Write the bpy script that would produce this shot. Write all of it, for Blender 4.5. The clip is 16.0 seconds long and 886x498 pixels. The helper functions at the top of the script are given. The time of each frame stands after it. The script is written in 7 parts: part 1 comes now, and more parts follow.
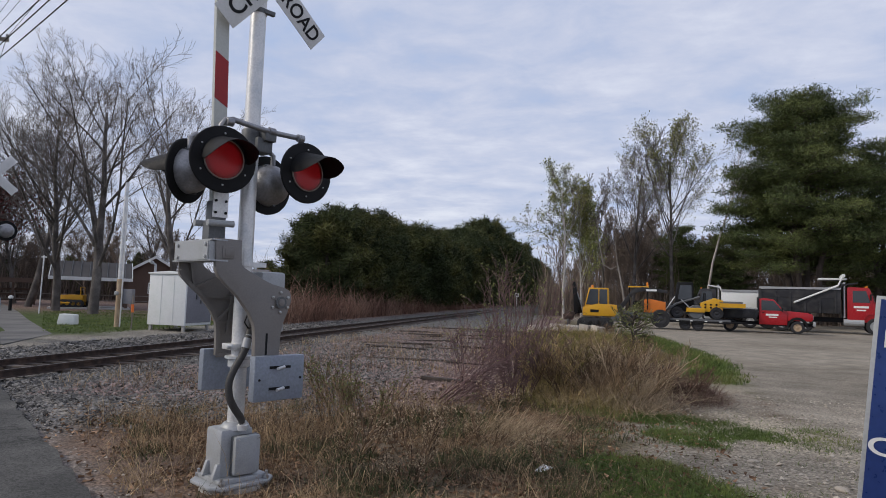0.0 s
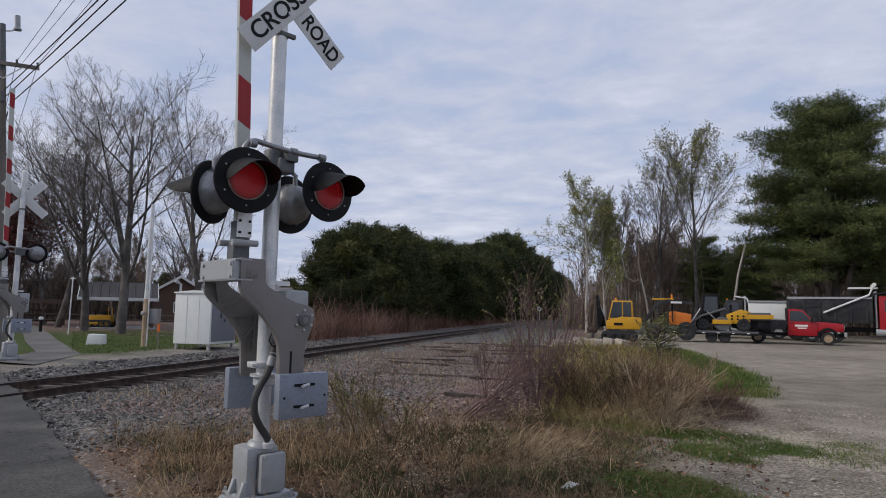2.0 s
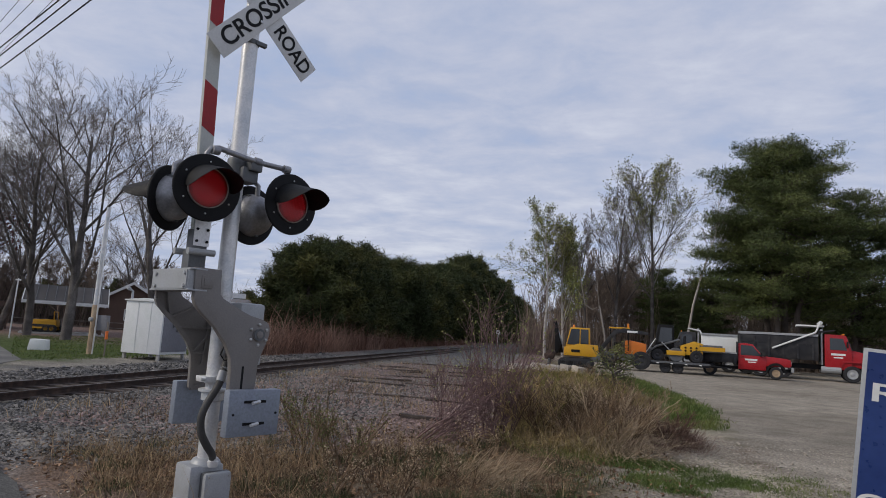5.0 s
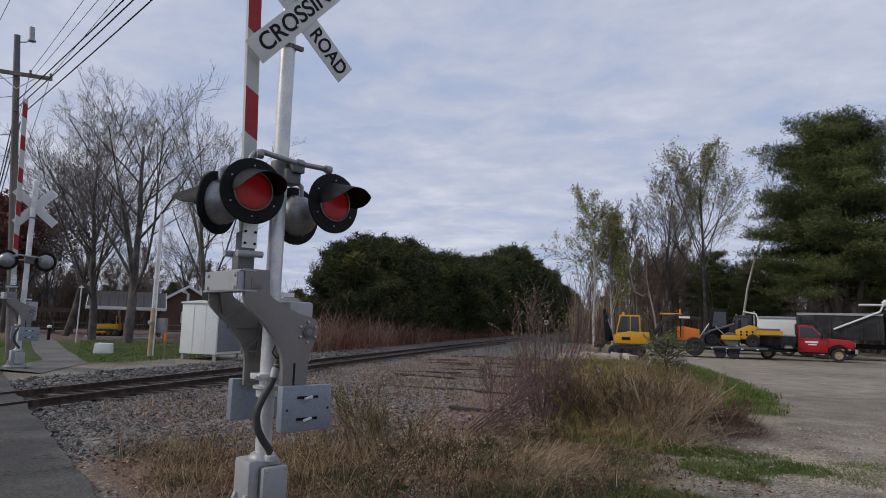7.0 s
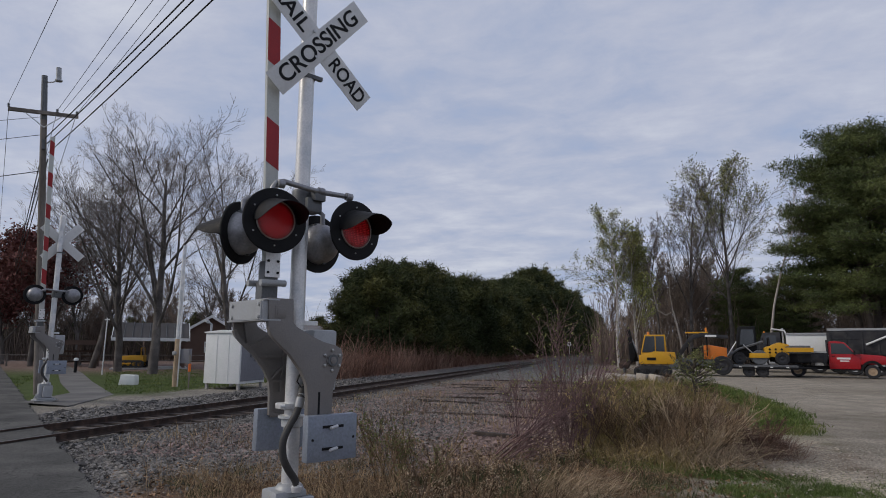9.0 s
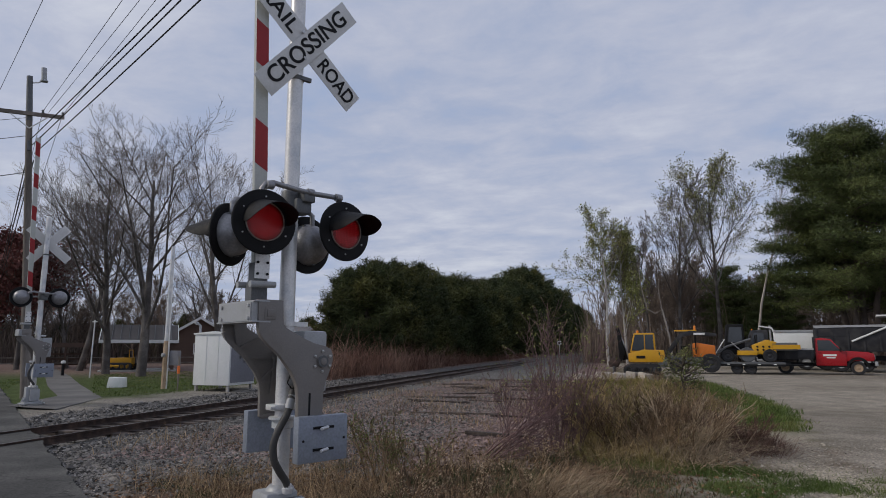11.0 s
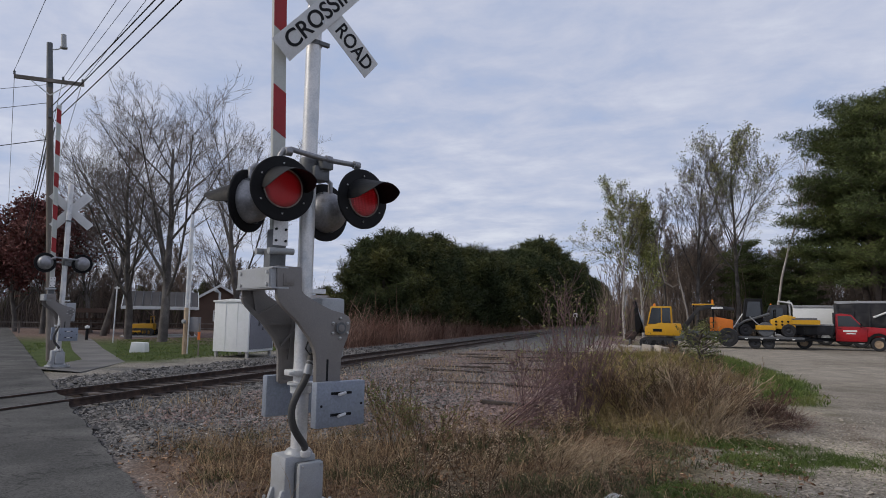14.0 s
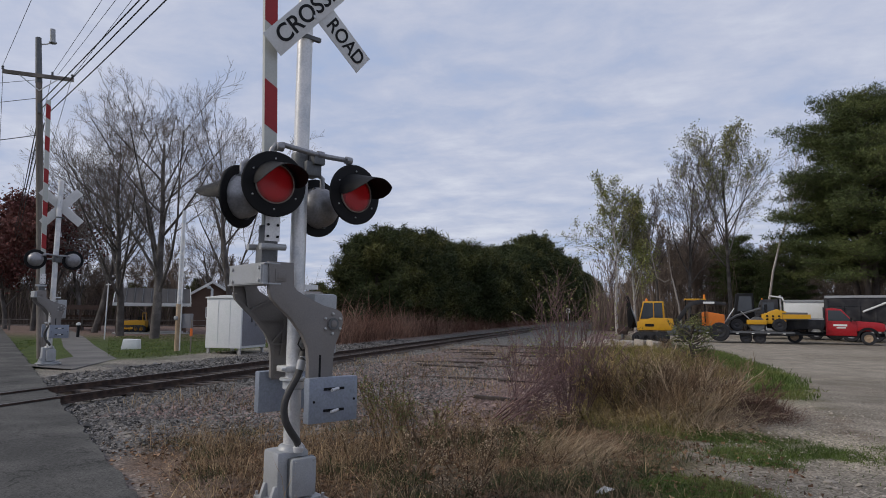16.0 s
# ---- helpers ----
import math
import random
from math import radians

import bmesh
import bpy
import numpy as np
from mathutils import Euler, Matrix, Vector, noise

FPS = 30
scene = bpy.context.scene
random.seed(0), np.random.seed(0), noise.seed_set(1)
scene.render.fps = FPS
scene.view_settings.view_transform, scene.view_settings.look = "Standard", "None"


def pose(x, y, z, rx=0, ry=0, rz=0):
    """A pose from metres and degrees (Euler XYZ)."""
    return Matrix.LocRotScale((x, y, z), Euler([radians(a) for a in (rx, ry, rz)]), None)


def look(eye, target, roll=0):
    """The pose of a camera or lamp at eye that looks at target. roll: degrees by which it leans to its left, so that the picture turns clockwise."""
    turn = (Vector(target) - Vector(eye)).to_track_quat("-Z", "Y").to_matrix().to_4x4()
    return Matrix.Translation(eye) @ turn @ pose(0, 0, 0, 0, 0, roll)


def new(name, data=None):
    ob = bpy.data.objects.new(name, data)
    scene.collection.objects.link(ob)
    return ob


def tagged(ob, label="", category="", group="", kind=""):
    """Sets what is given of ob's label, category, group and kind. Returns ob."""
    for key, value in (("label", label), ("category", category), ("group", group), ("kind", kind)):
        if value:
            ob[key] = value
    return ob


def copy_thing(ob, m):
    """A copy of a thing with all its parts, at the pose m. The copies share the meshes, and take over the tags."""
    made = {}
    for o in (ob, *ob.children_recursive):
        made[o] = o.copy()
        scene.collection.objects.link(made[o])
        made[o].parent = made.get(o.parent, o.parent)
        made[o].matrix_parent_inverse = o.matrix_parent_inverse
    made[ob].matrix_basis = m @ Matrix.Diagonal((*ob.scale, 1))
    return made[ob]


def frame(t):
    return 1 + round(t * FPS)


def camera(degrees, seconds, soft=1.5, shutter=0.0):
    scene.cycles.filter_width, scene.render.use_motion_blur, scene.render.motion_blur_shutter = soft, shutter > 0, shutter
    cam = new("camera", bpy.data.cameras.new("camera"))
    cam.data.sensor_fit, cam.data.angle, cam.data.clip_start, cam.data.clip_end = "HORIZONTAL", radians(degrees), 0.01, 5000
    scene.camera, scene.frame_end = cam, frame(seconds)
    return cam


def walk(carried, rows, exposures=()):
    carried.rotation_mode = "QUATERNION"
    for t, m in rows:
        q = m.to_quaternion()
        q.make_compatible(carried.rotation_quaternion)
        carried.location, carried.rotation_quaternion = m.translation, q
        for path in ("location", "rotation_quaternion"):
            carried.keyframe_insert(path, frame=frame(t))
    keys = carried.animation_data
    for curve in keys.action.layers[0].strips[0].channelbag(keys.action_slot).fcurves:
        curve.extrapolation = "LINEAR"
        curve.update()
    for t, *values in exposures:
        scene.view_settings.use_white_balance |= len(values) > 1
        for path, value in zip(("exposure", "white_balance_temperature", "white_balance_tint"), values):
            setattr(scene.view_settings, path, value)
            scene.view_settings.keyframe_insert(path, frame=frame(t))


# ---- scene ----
cam = camera(70.1, 16.0, soft=0.95)
# seconds, eye, target, roll
PATH = [
    (0, (0.007, -0.017, 1.688), (-0.398, 1.935, 1.84), 1.9),
    (0.5, (0.014, -0.026, 1.686), (-0.403, 1.923, 1.851), 1.5),
    (1, (0.012, -0.029, 1.683), (-0.415, 1.919, 1.838), 1.4),
    (1.5, (0.007, -0.033, 1.689), (-0.432, 1.91, 1.869), 1.3),
    (2, (0.007, -0.033, 1.693), (-0.463, 1.9, 1.891), 1.1),
    (2.5, (0.007, -0.028, 1.696), (-0.456, 1.905, 1.911), 1.5),
    (3, (0.003, -0.024, 1.7), (-0.467, 1.904, 1.951), 1.8),
    (3.5, (-0.008, -0.009, 1.696), (-0.469, 1.921, 1.95), 1.6),
    (4, (-0.001, -0.034, 1.7), (-0.438, 1.898, 1.977), 2.8),
    (4.2, (-0.01, -0.024, 1.704), (-0.377, 1.923, 1.974), 4.2),
    (6.3, (-0.006, 0.053, 1.696), (-0.407, 1.996, 1.948), 1.9),
    (6.5, (0.012, 0.027, 1.7), (-0.418, 1.967, 1.93), 1.9),
    (7, (0.017, 0.0, 1.7), (-0.476, 1.924, 1.936), 1.7),
    (7.5, (0.002, -0.01, 1.698), (-0.55, 1.894, 1.968), 0.1),
    (8, (-0.004, -0.001, 1.709), (-0.553, 1.9, 1.998), 0.3),
    (10.3, (-0.025, 0.027, 1.707), (-0.577, 1.923, 2.024), 0.5),
    (10.5, (-0.007, 0.004, 1.719), (-0.547, 1.905, 2.029), 0.6),
    (11, (-0.006, 0.001, 1.711), (-0.526, 1.907, 2.02), 0.0),
    (11.5, (-0.003, 0.011, 1.707), (-0.487, 1.934, 1.967), 1.2),
    (12, (-0.013, 0.0, 1.699), (-0.526, 1.919, 1.929), 1.6),
    (12.5, (0.007, -0.024, 1.694), (-0.477, 1.904, 1.922), 1.5),
    (13, (-0.018, 0.024, 1.695), (-0.563, 1.937, 1.905), 1.1),
    (13.5, (-0.005, 0.016, 1.694), (-0.525, 1.937, 1.899), 1.3),
    (14, (-0.026, 0.03, 1.694), (-0.6, 1.934, 1.912), 0.8),
    (14.5, (-0.013, 0.024, 1.694), (-0.558, 1.935, 1.919), 0.7),
    (15, (-0.02, 0.029, 1.693), (-0.563, 1.941, 1.914), 0.8),
    (15.5, (-0.017, 0.022, 1.691), (-0.575, 1.932, 1.901), 0.4),
    (16, (-0.02, 0.031, 1.69), (-0.573, 1.942, 1.895), 0.6),
]
walk(cam, [(t, look(eye, target, roll)) for t, eye, target, roll in PATH], exposures=[(0.0, 0.14), (1.5, 0.06), (3.0, -0.02), (4.0, -0.05), (6.5, -0.05), (8.0, -0.14), (10.5, -0.22), (11.0, -0.2), (12.0, -0.08), (13.5, 0.0), (16.0, -0.04)])

# ---- world and sun ----
SUN_AZ, SUN_EL = 245.0, 34.0   # compass-like angle from +y clockwise, height
world = bpy.data.worlds.new("world")
scene.world = world
world.use_nodes = True
wn, wl = world.node_tree.nodes, world.node_tree.links
wn.clear()


def wnode(kind, **kw):
    n = wn.new(kind)
    for k, v in kw.items():
        n.inputs[k].default_value = v
    return n


sky = wn.new("ShaderNodeTexSky")
sky.sky_type = "NISHITA"
sky.sun_disc = False
sky.sun_elevation = radians(SUN_EL)
sky.sun_rotation = radians(SUN_AZ)
sky.air_density, sky.dust_density, sky.ozone_density = 1.0, 2.0, 2.0
tc = wn.new("ShaderNodeTexCoord")
sep = wn.new("ShaderNodeSeparateXYZ")
wl.new(tc.outputs["Generated"], sep.inputs[0])
# flat cloud deck: direction divided by its height
hz = wn.new("ShaderNodeMath")
hz.operation = "MAXIMUM"
hz.inputs[1].default_value = 0.0
wl.new(sep.outputs["Z"], hz.inputs[0])
hz2 = wn.new("ShaderNodeMath")
hz2.operation = "ADD"
hz2.inputs[1].default_value = 0.10
wl.new(hz.outputs[0], hz2.inputs[0])
divs = []
for ax in "XY":
    d = wn.new("ShaderNodeMath")
    d.operation = "DIVIDE"
    wl.new(sep.outputs[ax], d.inputs[0])
    wl.new(hz2.outputs[0], d.inputs[1])
    divs.append(d)
deck = wn.new("ShaderNodeCombineXYZ")
wl.new(divs[0].outputs[0], deck.inputs[0])
wl.new(divs[1].outputs[0], deck.inputs[1])
mapn = wn.new("ShaderNodeMapping")
mapn.inputs["Rotation"].default_value = (0, 0, radians(14))
mapn.inputs["Scale"].default_value = (0.95, 1.15, 1.0)
wl.new(deck.outputs[0], mapn.inputs[0])


def wnoise(scale, detail, rough, distort):
    n = wn.new("ShaderNodeTexNoise")
    n.inputs["Scale"].default_value, n.inputs["Detail"].default_value = scale, detail
    n.inputs["Roughness"].default_value, n.inputs["Distortion"].default_value = rough, distort
    wl.new(mapn.outputs[0], n.inputs["Vector"])
    return n


def wramp(src, stops):
    r = wn.new("ShaderNodeValToRGB")
    while len(r.color_ramp.elements) < len(stops):
        r.color_ramp.elements.new(0.5)
    for e, (p, c) in zip(r.color_ramp.elements, stops):
        e.position, e.color = p, (*c, 1)
    wl.new(src, r.inputs[0])
    return r


big, small = wnoise(0.8, 5, 0.55, 0.3), wnoise(3.2, 6, 0.62, 0.25)
mixn = wn.new("ShaderNodeMath")
mixn.operation = "MULTIPLY_ADD"
mixn.inputs[1].default_value = 0.45
wl.new(small.outputs[0], mixn.inputs[0])
half = wn.new("ShaderNodeMath")
half.operation = "MULTIPLY"
half.inputs[1].default_value = 0.55
wl.new(big.outputs[0], half.inputs[0])
wl.new(half.outputs[0], mixn.inputs[2])
tone = wramp(mixn.outputs[0], [(0.33, (0.40, 0.50, 0.73)), (0.44, (0.48, 0.545, 0.725)), (0.53, (0.58, 0.62, 0.765)), (0.66, (0.74, 0.77, 0.875))])
skyk = wn.new("ShaderNodeVectorMath")
skyk.operation = "SCALE"
skyk.inputs["Scale"].default_value = 0.09
wl.new(sky.outputs[0], skyk.inputs[0])
mx = wn.new("ShaderNodeMix")
mx.data_type = "RGBA"
mx.inputs["Factor"].default_value = 0.88
wl.new(skyk.outputs[0], mx.inputs["A"])
wl.new(tone.outputs[0], mx.inputs["B"])
bgn = wn.new("ShaderNodeBackground")
bgn.inputs["Strength"].default_value = 1.0
wl.new(mx.outputs["Result"], bgn.inputs["Color"])
wo = wn.new("ShaderNodeOutputWorld")
wl.new(bgn.outputs[0], wo.inputs["Surface"])

sun_data = bpy.data.lights.new("sun", "SUN")
sun_data.energy, sun_data.angle, sun_data.color = 1.7, radians(12), (1.0, 0.91, 0.78)
sun = new("sun", sun_data)
az, el = radians(SUN_AZ), radians(SUN_EL)
sun.matrix_world = look((60 * math.sin(az) * math.cos(el), 60 * math.cos(az) * math.cos(el), 60 * math.sin(el)), (0, 0, 0))

# ---- materials ----


def material(name, base, var=0.22, scale=3.0, fine=40.0, rough=0.75, metal=0.0, bump=0.15, tint=None, island=0.0, obj=0.0, emit=None, spec=0.4, stretch=(1, 1, 1)):
    """Two scales of variation on world position; tint: a second colour for the coarse stains; island, obj: random brightness per piece."""
    m = bpy.data.materials.new(name)
    m.use_nodes = True
    n, l = m.node_tree.nodes, m.node_tree.links
    b = n["Principled BSDF"]
    b.inputs["Roughness"].default_value, b.inputs["Metallic"].default_value = rough, metal
    b.inputs["Specular IOR Level"].default_value = spec
    geo = n.new("ShaderNodeNewGeometry")
    mp = n.new("ShaderNodeMapping")
    mp.inputs["Scale"].default_value = stretch
    l.new(geo.outputs["Position"], mp.inputs[0])

    def noise_tex(s, detail):
        t = n.new("ShaderNodeTexNoise")
        t.inputs["Scale"].default_value, t.inputs["Detail"].default_value = s, detail
        l.new(mp.outputs[0], t.inputs["Vector"])
        return t
    co, fi = noise_tex(scale, 4), noise_tex(fine, 3)

    def mapr(src, lo, hi, a=0.3, c=0.7):
        r = n.new("ShaderNodeMapRange")
        r.inputs[1].default_value, r.inputs[2].default_value, r.inputs[3].default_value, r.inputs[4].default_value = a, c, lo, hi
        l.new(src, r.inputs[0])
        return r.outputs[0]

    def mul(a, c):
        r = n.new("ShaderNodeMath")
        r.operation = "MULTIPLY"
        l.new(a, r.inputs[0])
        l.new(c, r.inputs[1])
        return r.outputs[0]
    k = mul(mapr(co.outputs[0], 1 - var, 1 + var), mapr(fi.outputs[0], 1 - var, 1 + var))
    if island:
        k = mul(k, mapr(geo.outputs["Random Per Island"], 1 - island, 1 + island, 0, 1))
    if obj:
        oi = n.new("ShaderNodeObjectInfo")
        k = mul(k, mapr(oi.outputs["Random"], 1 - obj, 1 + obj, 0, 1))
    mix = n.new("ShaderNodeMix")
    mix.data_type = "RGBA"
    mix.inputs["A"].default_value = (*base, 1)
    mix.inputs["B"].default_value = (*(tint or base), 1)
    l.new(mapr(co.outputs[0], 0, 1, 0.45, 0.65), mix.inputs["Factor"])
    sc = n.new("ShaderNodeVectorMath")
    sc.operation = "SCALE"
    l.new(mix.outputs["Result"], sc.inputs[0])
    l.new(k, sc.inputs["Scale"])
    l.new(sc.outputs[0], b.inputs["Base Color"])
    l.new(mapr(fi.outputs[0], max(rough - 0.1, 0.02), min(rough + 0.1, 1)), b.inputs["Roughness"])
    if bump:
        bp = n.new("ShaderNodeBump")
        bp.inputs["Strength"].default_value, bp.inputs["Distance"].default_value = bump, 0.01
        l.new(fi.outputs[0], bp.inputs["Height"])
        l.new(bp.outputs[0], b.inputs["Normal"])
    if emit:
        b.inputs["Emission Color"].default_value, b.inputs["Emission Strength"].default_value = (*emit[0], 1), emit[1]
    return m


def ground_material():
    """Soil, grass and gravel: colour by zone from the terrain's own attribute, with stones and grain on top."""
    m = bpy.data.materials.new("ground_soil")
    m.use_nodes = True
    n, l = m.node_tree.nodes, m.node_tree.links
    b = n["Principled BSDF"]
    b.inputs["Roughness"].default_value, b.inputs["Specular IOR Level"].default_value = 0.95, 0.15
    zone = n.new("ShaderNodeAttribute")
    zone.attribute_name = "zone"
    stony = n.new("ShaderNodeAttribute")
    stony.attribute_name = "stony"
    geo = n.new("ShaderNodeNewGeometry")
    vo = n.new("ShaderNodeTexVoronoi")
    vo.inputs["Scale"].default_value = 30.0
    l.new(geo.outputs["Position"], vo.inputs["Vector"])
    sepc = n.new("ShaderNodeSeparateColor")
    l.new(vo.outputs["Color"], sepc.inputs[0])
    st = n.new("ShaderNodeMapRange")
    st.inputs[3].default_value, st.inputs[4].default_value = 0.5, 1.6
    l.new(sepc.outputs[0], st.inputs[0])
    one = n.new("ShaderNodeMix")
    one.inputs["A"].default_value = 1.0
    l.new(stony.outputs["Fac"], one.inputs["Factor"])
    l.new(st.outputs[0], one.inputs["B"])
    fi = n.new("ShaderNodeTexNoise")
    fi.inputs["Scale"].default_value, fi.inputs["Detail"].default_value = 30.0, 6
    l.new(geo.outputs["Position"], fi.inputs["Vector"])
    co = n.new("ShaderNodeTexNoise")
    co.inputs["Scale"].default_value, co.inputs["Detail"].default_value = 1.3, 5
    l.new(geo.outputs["Position"], co.inputs["Vector"])
    prev = one.outputs["Result"]
    for src, lo, hi in ((fi, 0.5, 1.5), (co, 0.78, 1.22)):
        r = n.new("ShaderNodeMapRange")
        r.inputs[1].default_value, r.inputs[2].default_value, r.inputs[3].default_value, r.inputs[4].default_value = 0.3, 0.7, lo, hi
        l.new(src.outputs[0], r.inputs[0])
        mu = n.new("ShaderNodeMath")
        mu.operation = "MULTIPLY"
        l.new(prev, mu.inputs[0])
        l.new(r.outputs[0], mu.inputs[1])
        prev = mu.outputs[0]
    sc = n.new("ShaderNodeVectorMath")
    sc.operation = "SCALE"
    l.new(zone.outputs["Color"], sc.inputs[0])
    l.new(prev, sc.inputs["Scale"])
    l.new(sc.outputs[0], b.inputs["Base Color"])
    bp = n.new("ShaderNodeBump")
    bp.inputs["Strength"].default_value, bp.inputs["Distance"].default_value = 0.6, 0.03
    l.new(vo.outputs["Distance"], bp.inputs["Height"])
    l.new(bp.outputs[0], b.inputs["Normal"])
    return m


def asphalt_material():
    """Worn road surface: pale and dark grit in a grey binder, broad stains, hairline cracks."""
    m = material("road_asphalt", (0.088, 0.086, 0.081), 0.25, 0.9, 90, 0.92, 0.0, 0.6, (0.112, 0.108, 0.10), spec=0.2)
    n, l = m.node_tree.nodes, m.node_tree.links
    b = n["Principled BSDF"]
    geo = n.new("ShaderNodeNewGeometry")
    grit = n.new("ShaderNodeTexVoronoi")
    grit.inputs["Scale"].default_value = 58.0
    l.new(geo.outputs["Position"], grit.inputs["Vector"])
    sep_grit = n.new("ShaderNodeSeparateColor")
    l.new(grit.outputs["Color"], sep_grit.inputs[0])
    tone_grit = n.new("ShaderNodeValToRGB")
    for e, (p, v) in zip([tone_grit.color_ramp.elements[0], tone_grit.color_ramp.elements[1], tone_grit.color_ramp.elements.new(0.8)], ((0.0, 0.55), (1.0, 2.3), (0.8, 1.05))):
        e.position, e.color = p, (v, v, v, 1)
    l.new(sep_grit.outputs[0], tone_grit.inputs[0])
    cell = n.new("ShaderNodeTexVoronoi")
    cell.feature = "DISTANCE_TO_EDGE"
    cell.inputs["Scale"].default_value = 0.55
    bent = n.new("ShaderNodeTexNoise")
    bent.inputs["Scale"].default_value, bent.inputs["Detail"].default_value = 2.5, 6
    l.new(geo.outputs["Position"], bent.inputs["Vector"])
    shift = n.new("ShaderNodeVectorMath")
    shift.operation = "MULTIPLY_ADD"
    shift.inputs[1].default_value = (0.9, 0.9, 0.9)
    l.new(bent.outputs["Color"], shift.inputs[0])
    l.new(geo.outputs["Position"], shift.inputs[2])
    l.new(shift.outputs[0], cell.inputs["Vector"])
    crack = n.new("ShaderNodeMapRange")
    crack.inputs[1].default_value, crack.inputs[2].default_value, crack.inputs[3].default_value, crack.inputs[4].default_value = 0.0, 0.012, 0.45, 1.0
    l.new(cell.outputs["Distance"], crack.inputs[0])
    old = b.inputs["Base Color"].links[0].from_socket
    prev = old
    for src in (tone_grit.outputs[0], crack.outputs[0]):
        mu = n.new("ShaderNodeVectorMath")
        mu.operation = "MULTIPLY"
        l.new(prev, mu.inputs[0])
        l.new(src, mu.inputs[1])
        prev = mu.outputs[0]
    l.new(prev, b.inputs["Base Color"])
    return m


GALV = material("galvanised_steel", (0.72, 0.71, 0.70), 0.10, 4, 60, 0.38, 0.35, 0.05, (0.5, 0.52, 0.54))
GREY_PAINT = material("grey_cast_paint", (0.205, 0.19, 0.178), 0.10, 6, 90, 0.55, 0.1, 0.12, (0.175, 0.163, 0.155))
LIGHT_GREY = material("light_grey_paint", (0.35, 0.36, 0.365), 0.10, 6, 80, 0.5, 0.2, 0.1, (0.33, 0.34, 0.36))
DARK_GREY = material("dark_grey_metal", (0.12, 0.125, 0.13), 0.15, 6, 60, 0.5, 0.3, 0.1)
CW_GREY = material("counterweight_steel", (0.25, 0.28, 0.33), 0.14, 9, 50, 0.5, 0.3, 0.12, (0.20, 0.22, 0.27))
DOME = material("aluminium_dome", (0.30, 0.30, 0.31), 0.15, 8, 50, 0.42, 0.55, 0.1, (0.20, 0.20, 0.215))
BLACK = material("black_paint", (0.009, 0.009, 0.010), 0.2, 8, 50, 0.62, 0.0, 0.08, spec=0.2)
HOSE = material("dark_grey_hose", (0.060, 0.058, 0.056), 0.2, 8, 120, 0.6, 0.0, 0.3)
RUBBER = material("black_rubber", (0.02, 0.02, 0.022), 0.2, 8, 70, 0.7, 0.0, 0.1)
WHITE_SIGN = material("white_sign_sheet", (0.62, 0.62, 0.61), 0.05, 3, 50, 0.45, 0.0, 0.02, (0.56, 0.56, 0.55))
WHITE_PAINT = material("white_paint", (0.74, 0.75, 0.74), 0.06, 3, 50, 0.5, 0.0, 0.04, (0.66, 0.68, 0.66))
ARM_WHITE = material("arm_reflective_white", (0.50, 0.51, 0.48), 0.06, 3, 60, 0.4, 0.0, 0.03, (0.44, 0.46, 0.42))
ARM_RED = material("arm_reflective_red", (0.30, 0.012, 0.015), 0.10, 4, 60, 0.4, 0.0, 0.03)
RED_LENS = material("red_signal_lens", (0.20, 0.008, 0.007), 0.15, 12, 60, 0.3, 0.0, 0.1, (0.15, 0.006, 0.005), emit=((1.0, 0.03, 0.02), 0.012))
LED = material("lit_red_led", (0.6, 0.03, 0.04), 0.1, 12, 60, 0.4, 0.0, 0.0, emit=((1.0, 0.03, 0.05), 0.22))
RIM = material("bright_ring", (0.36, 0.30, 0.28), 0.1, 8, 60, 0.4, 0.6, 0.05)
BOLT = material("steel_bolt", (0.45, 0.45, 0.45), 0.15, 20, 80, 0.35, 0.8, 0.05)
BLUE_SIGN = material("blue_sign_sheet", (0.012, 0.03, 0.13), 0.10, 3, 50, 0.35, 0.0, 0.03, (0.018, 0.04, 0.15))
ASPHALT = asphalt_material()
PATH_ASPHALT = material("path_asphalt", (0.13, 0.125, 0.12), 0.15, 0.7, 50, 0.9, 0.0, 0.3, (0.155, 0.15, 0.14), spec=0.2)
RAIL_STEEL = material("rusty_rail_steel", (0.055, 0.038, 0.032), 0.25, 6, 50, 0.6, 0.4, 0.2, (0.085, 0.055, 0.042))
RAIL_TOP = material("worn_rail_top", (0.16, 0.14, 0.13), 0.2, 3, 50, 0.35, 0.8, 0.05)
TIE_WOOD = material("tie_wood", (0.055, 0.042, 0.036), 0.3, 2, 30, 0.9, 0.0, 0.5, (0.09, 0.075, 0.065), obj=0.3)
STONE = material("ballast_stone", (0.130, 0.122, 0.113), 0.15, 1, 30, 0.9, 0.0, 0.2, (0.155, 0.145, 0.133), island=0.85)
PINK_STONE = material("reddish_gravel", (0.235, 0.168, 0.150), 0.15, 1, 30, 0.9, 0.0, 0.2, (0.205, 0.160, 0.145), island=0.5)
PALE_STONE = material("pale_gravel", (0.34, 0.30, 0.25), 0.12, 1, 30, 0.9, 0.0, 0.2, island=0.35)
BARK = material("grey_bark", (0.088, 0.078, 0.071), 0.25, 1.5, 20, 0.95, 0.0, 0.5, (0.125, 0.112, 0.103))
TWIG = material("grey_brown_twig", (0.135, 0.115, 0.105), 0.2, 0.5, 10, 0.95, 0.0, 0.0, (0.16, 0.138, 0.126), island=0.2)
BIRCH_BARK = material("pale_birch_bark", (0.46, 0.43, 0.40), 0.2, 1.5, 10, 0.9, 0.0, 0.3, (0.30, 0.27, 0.25), stretch=(1, 1, 0.4))
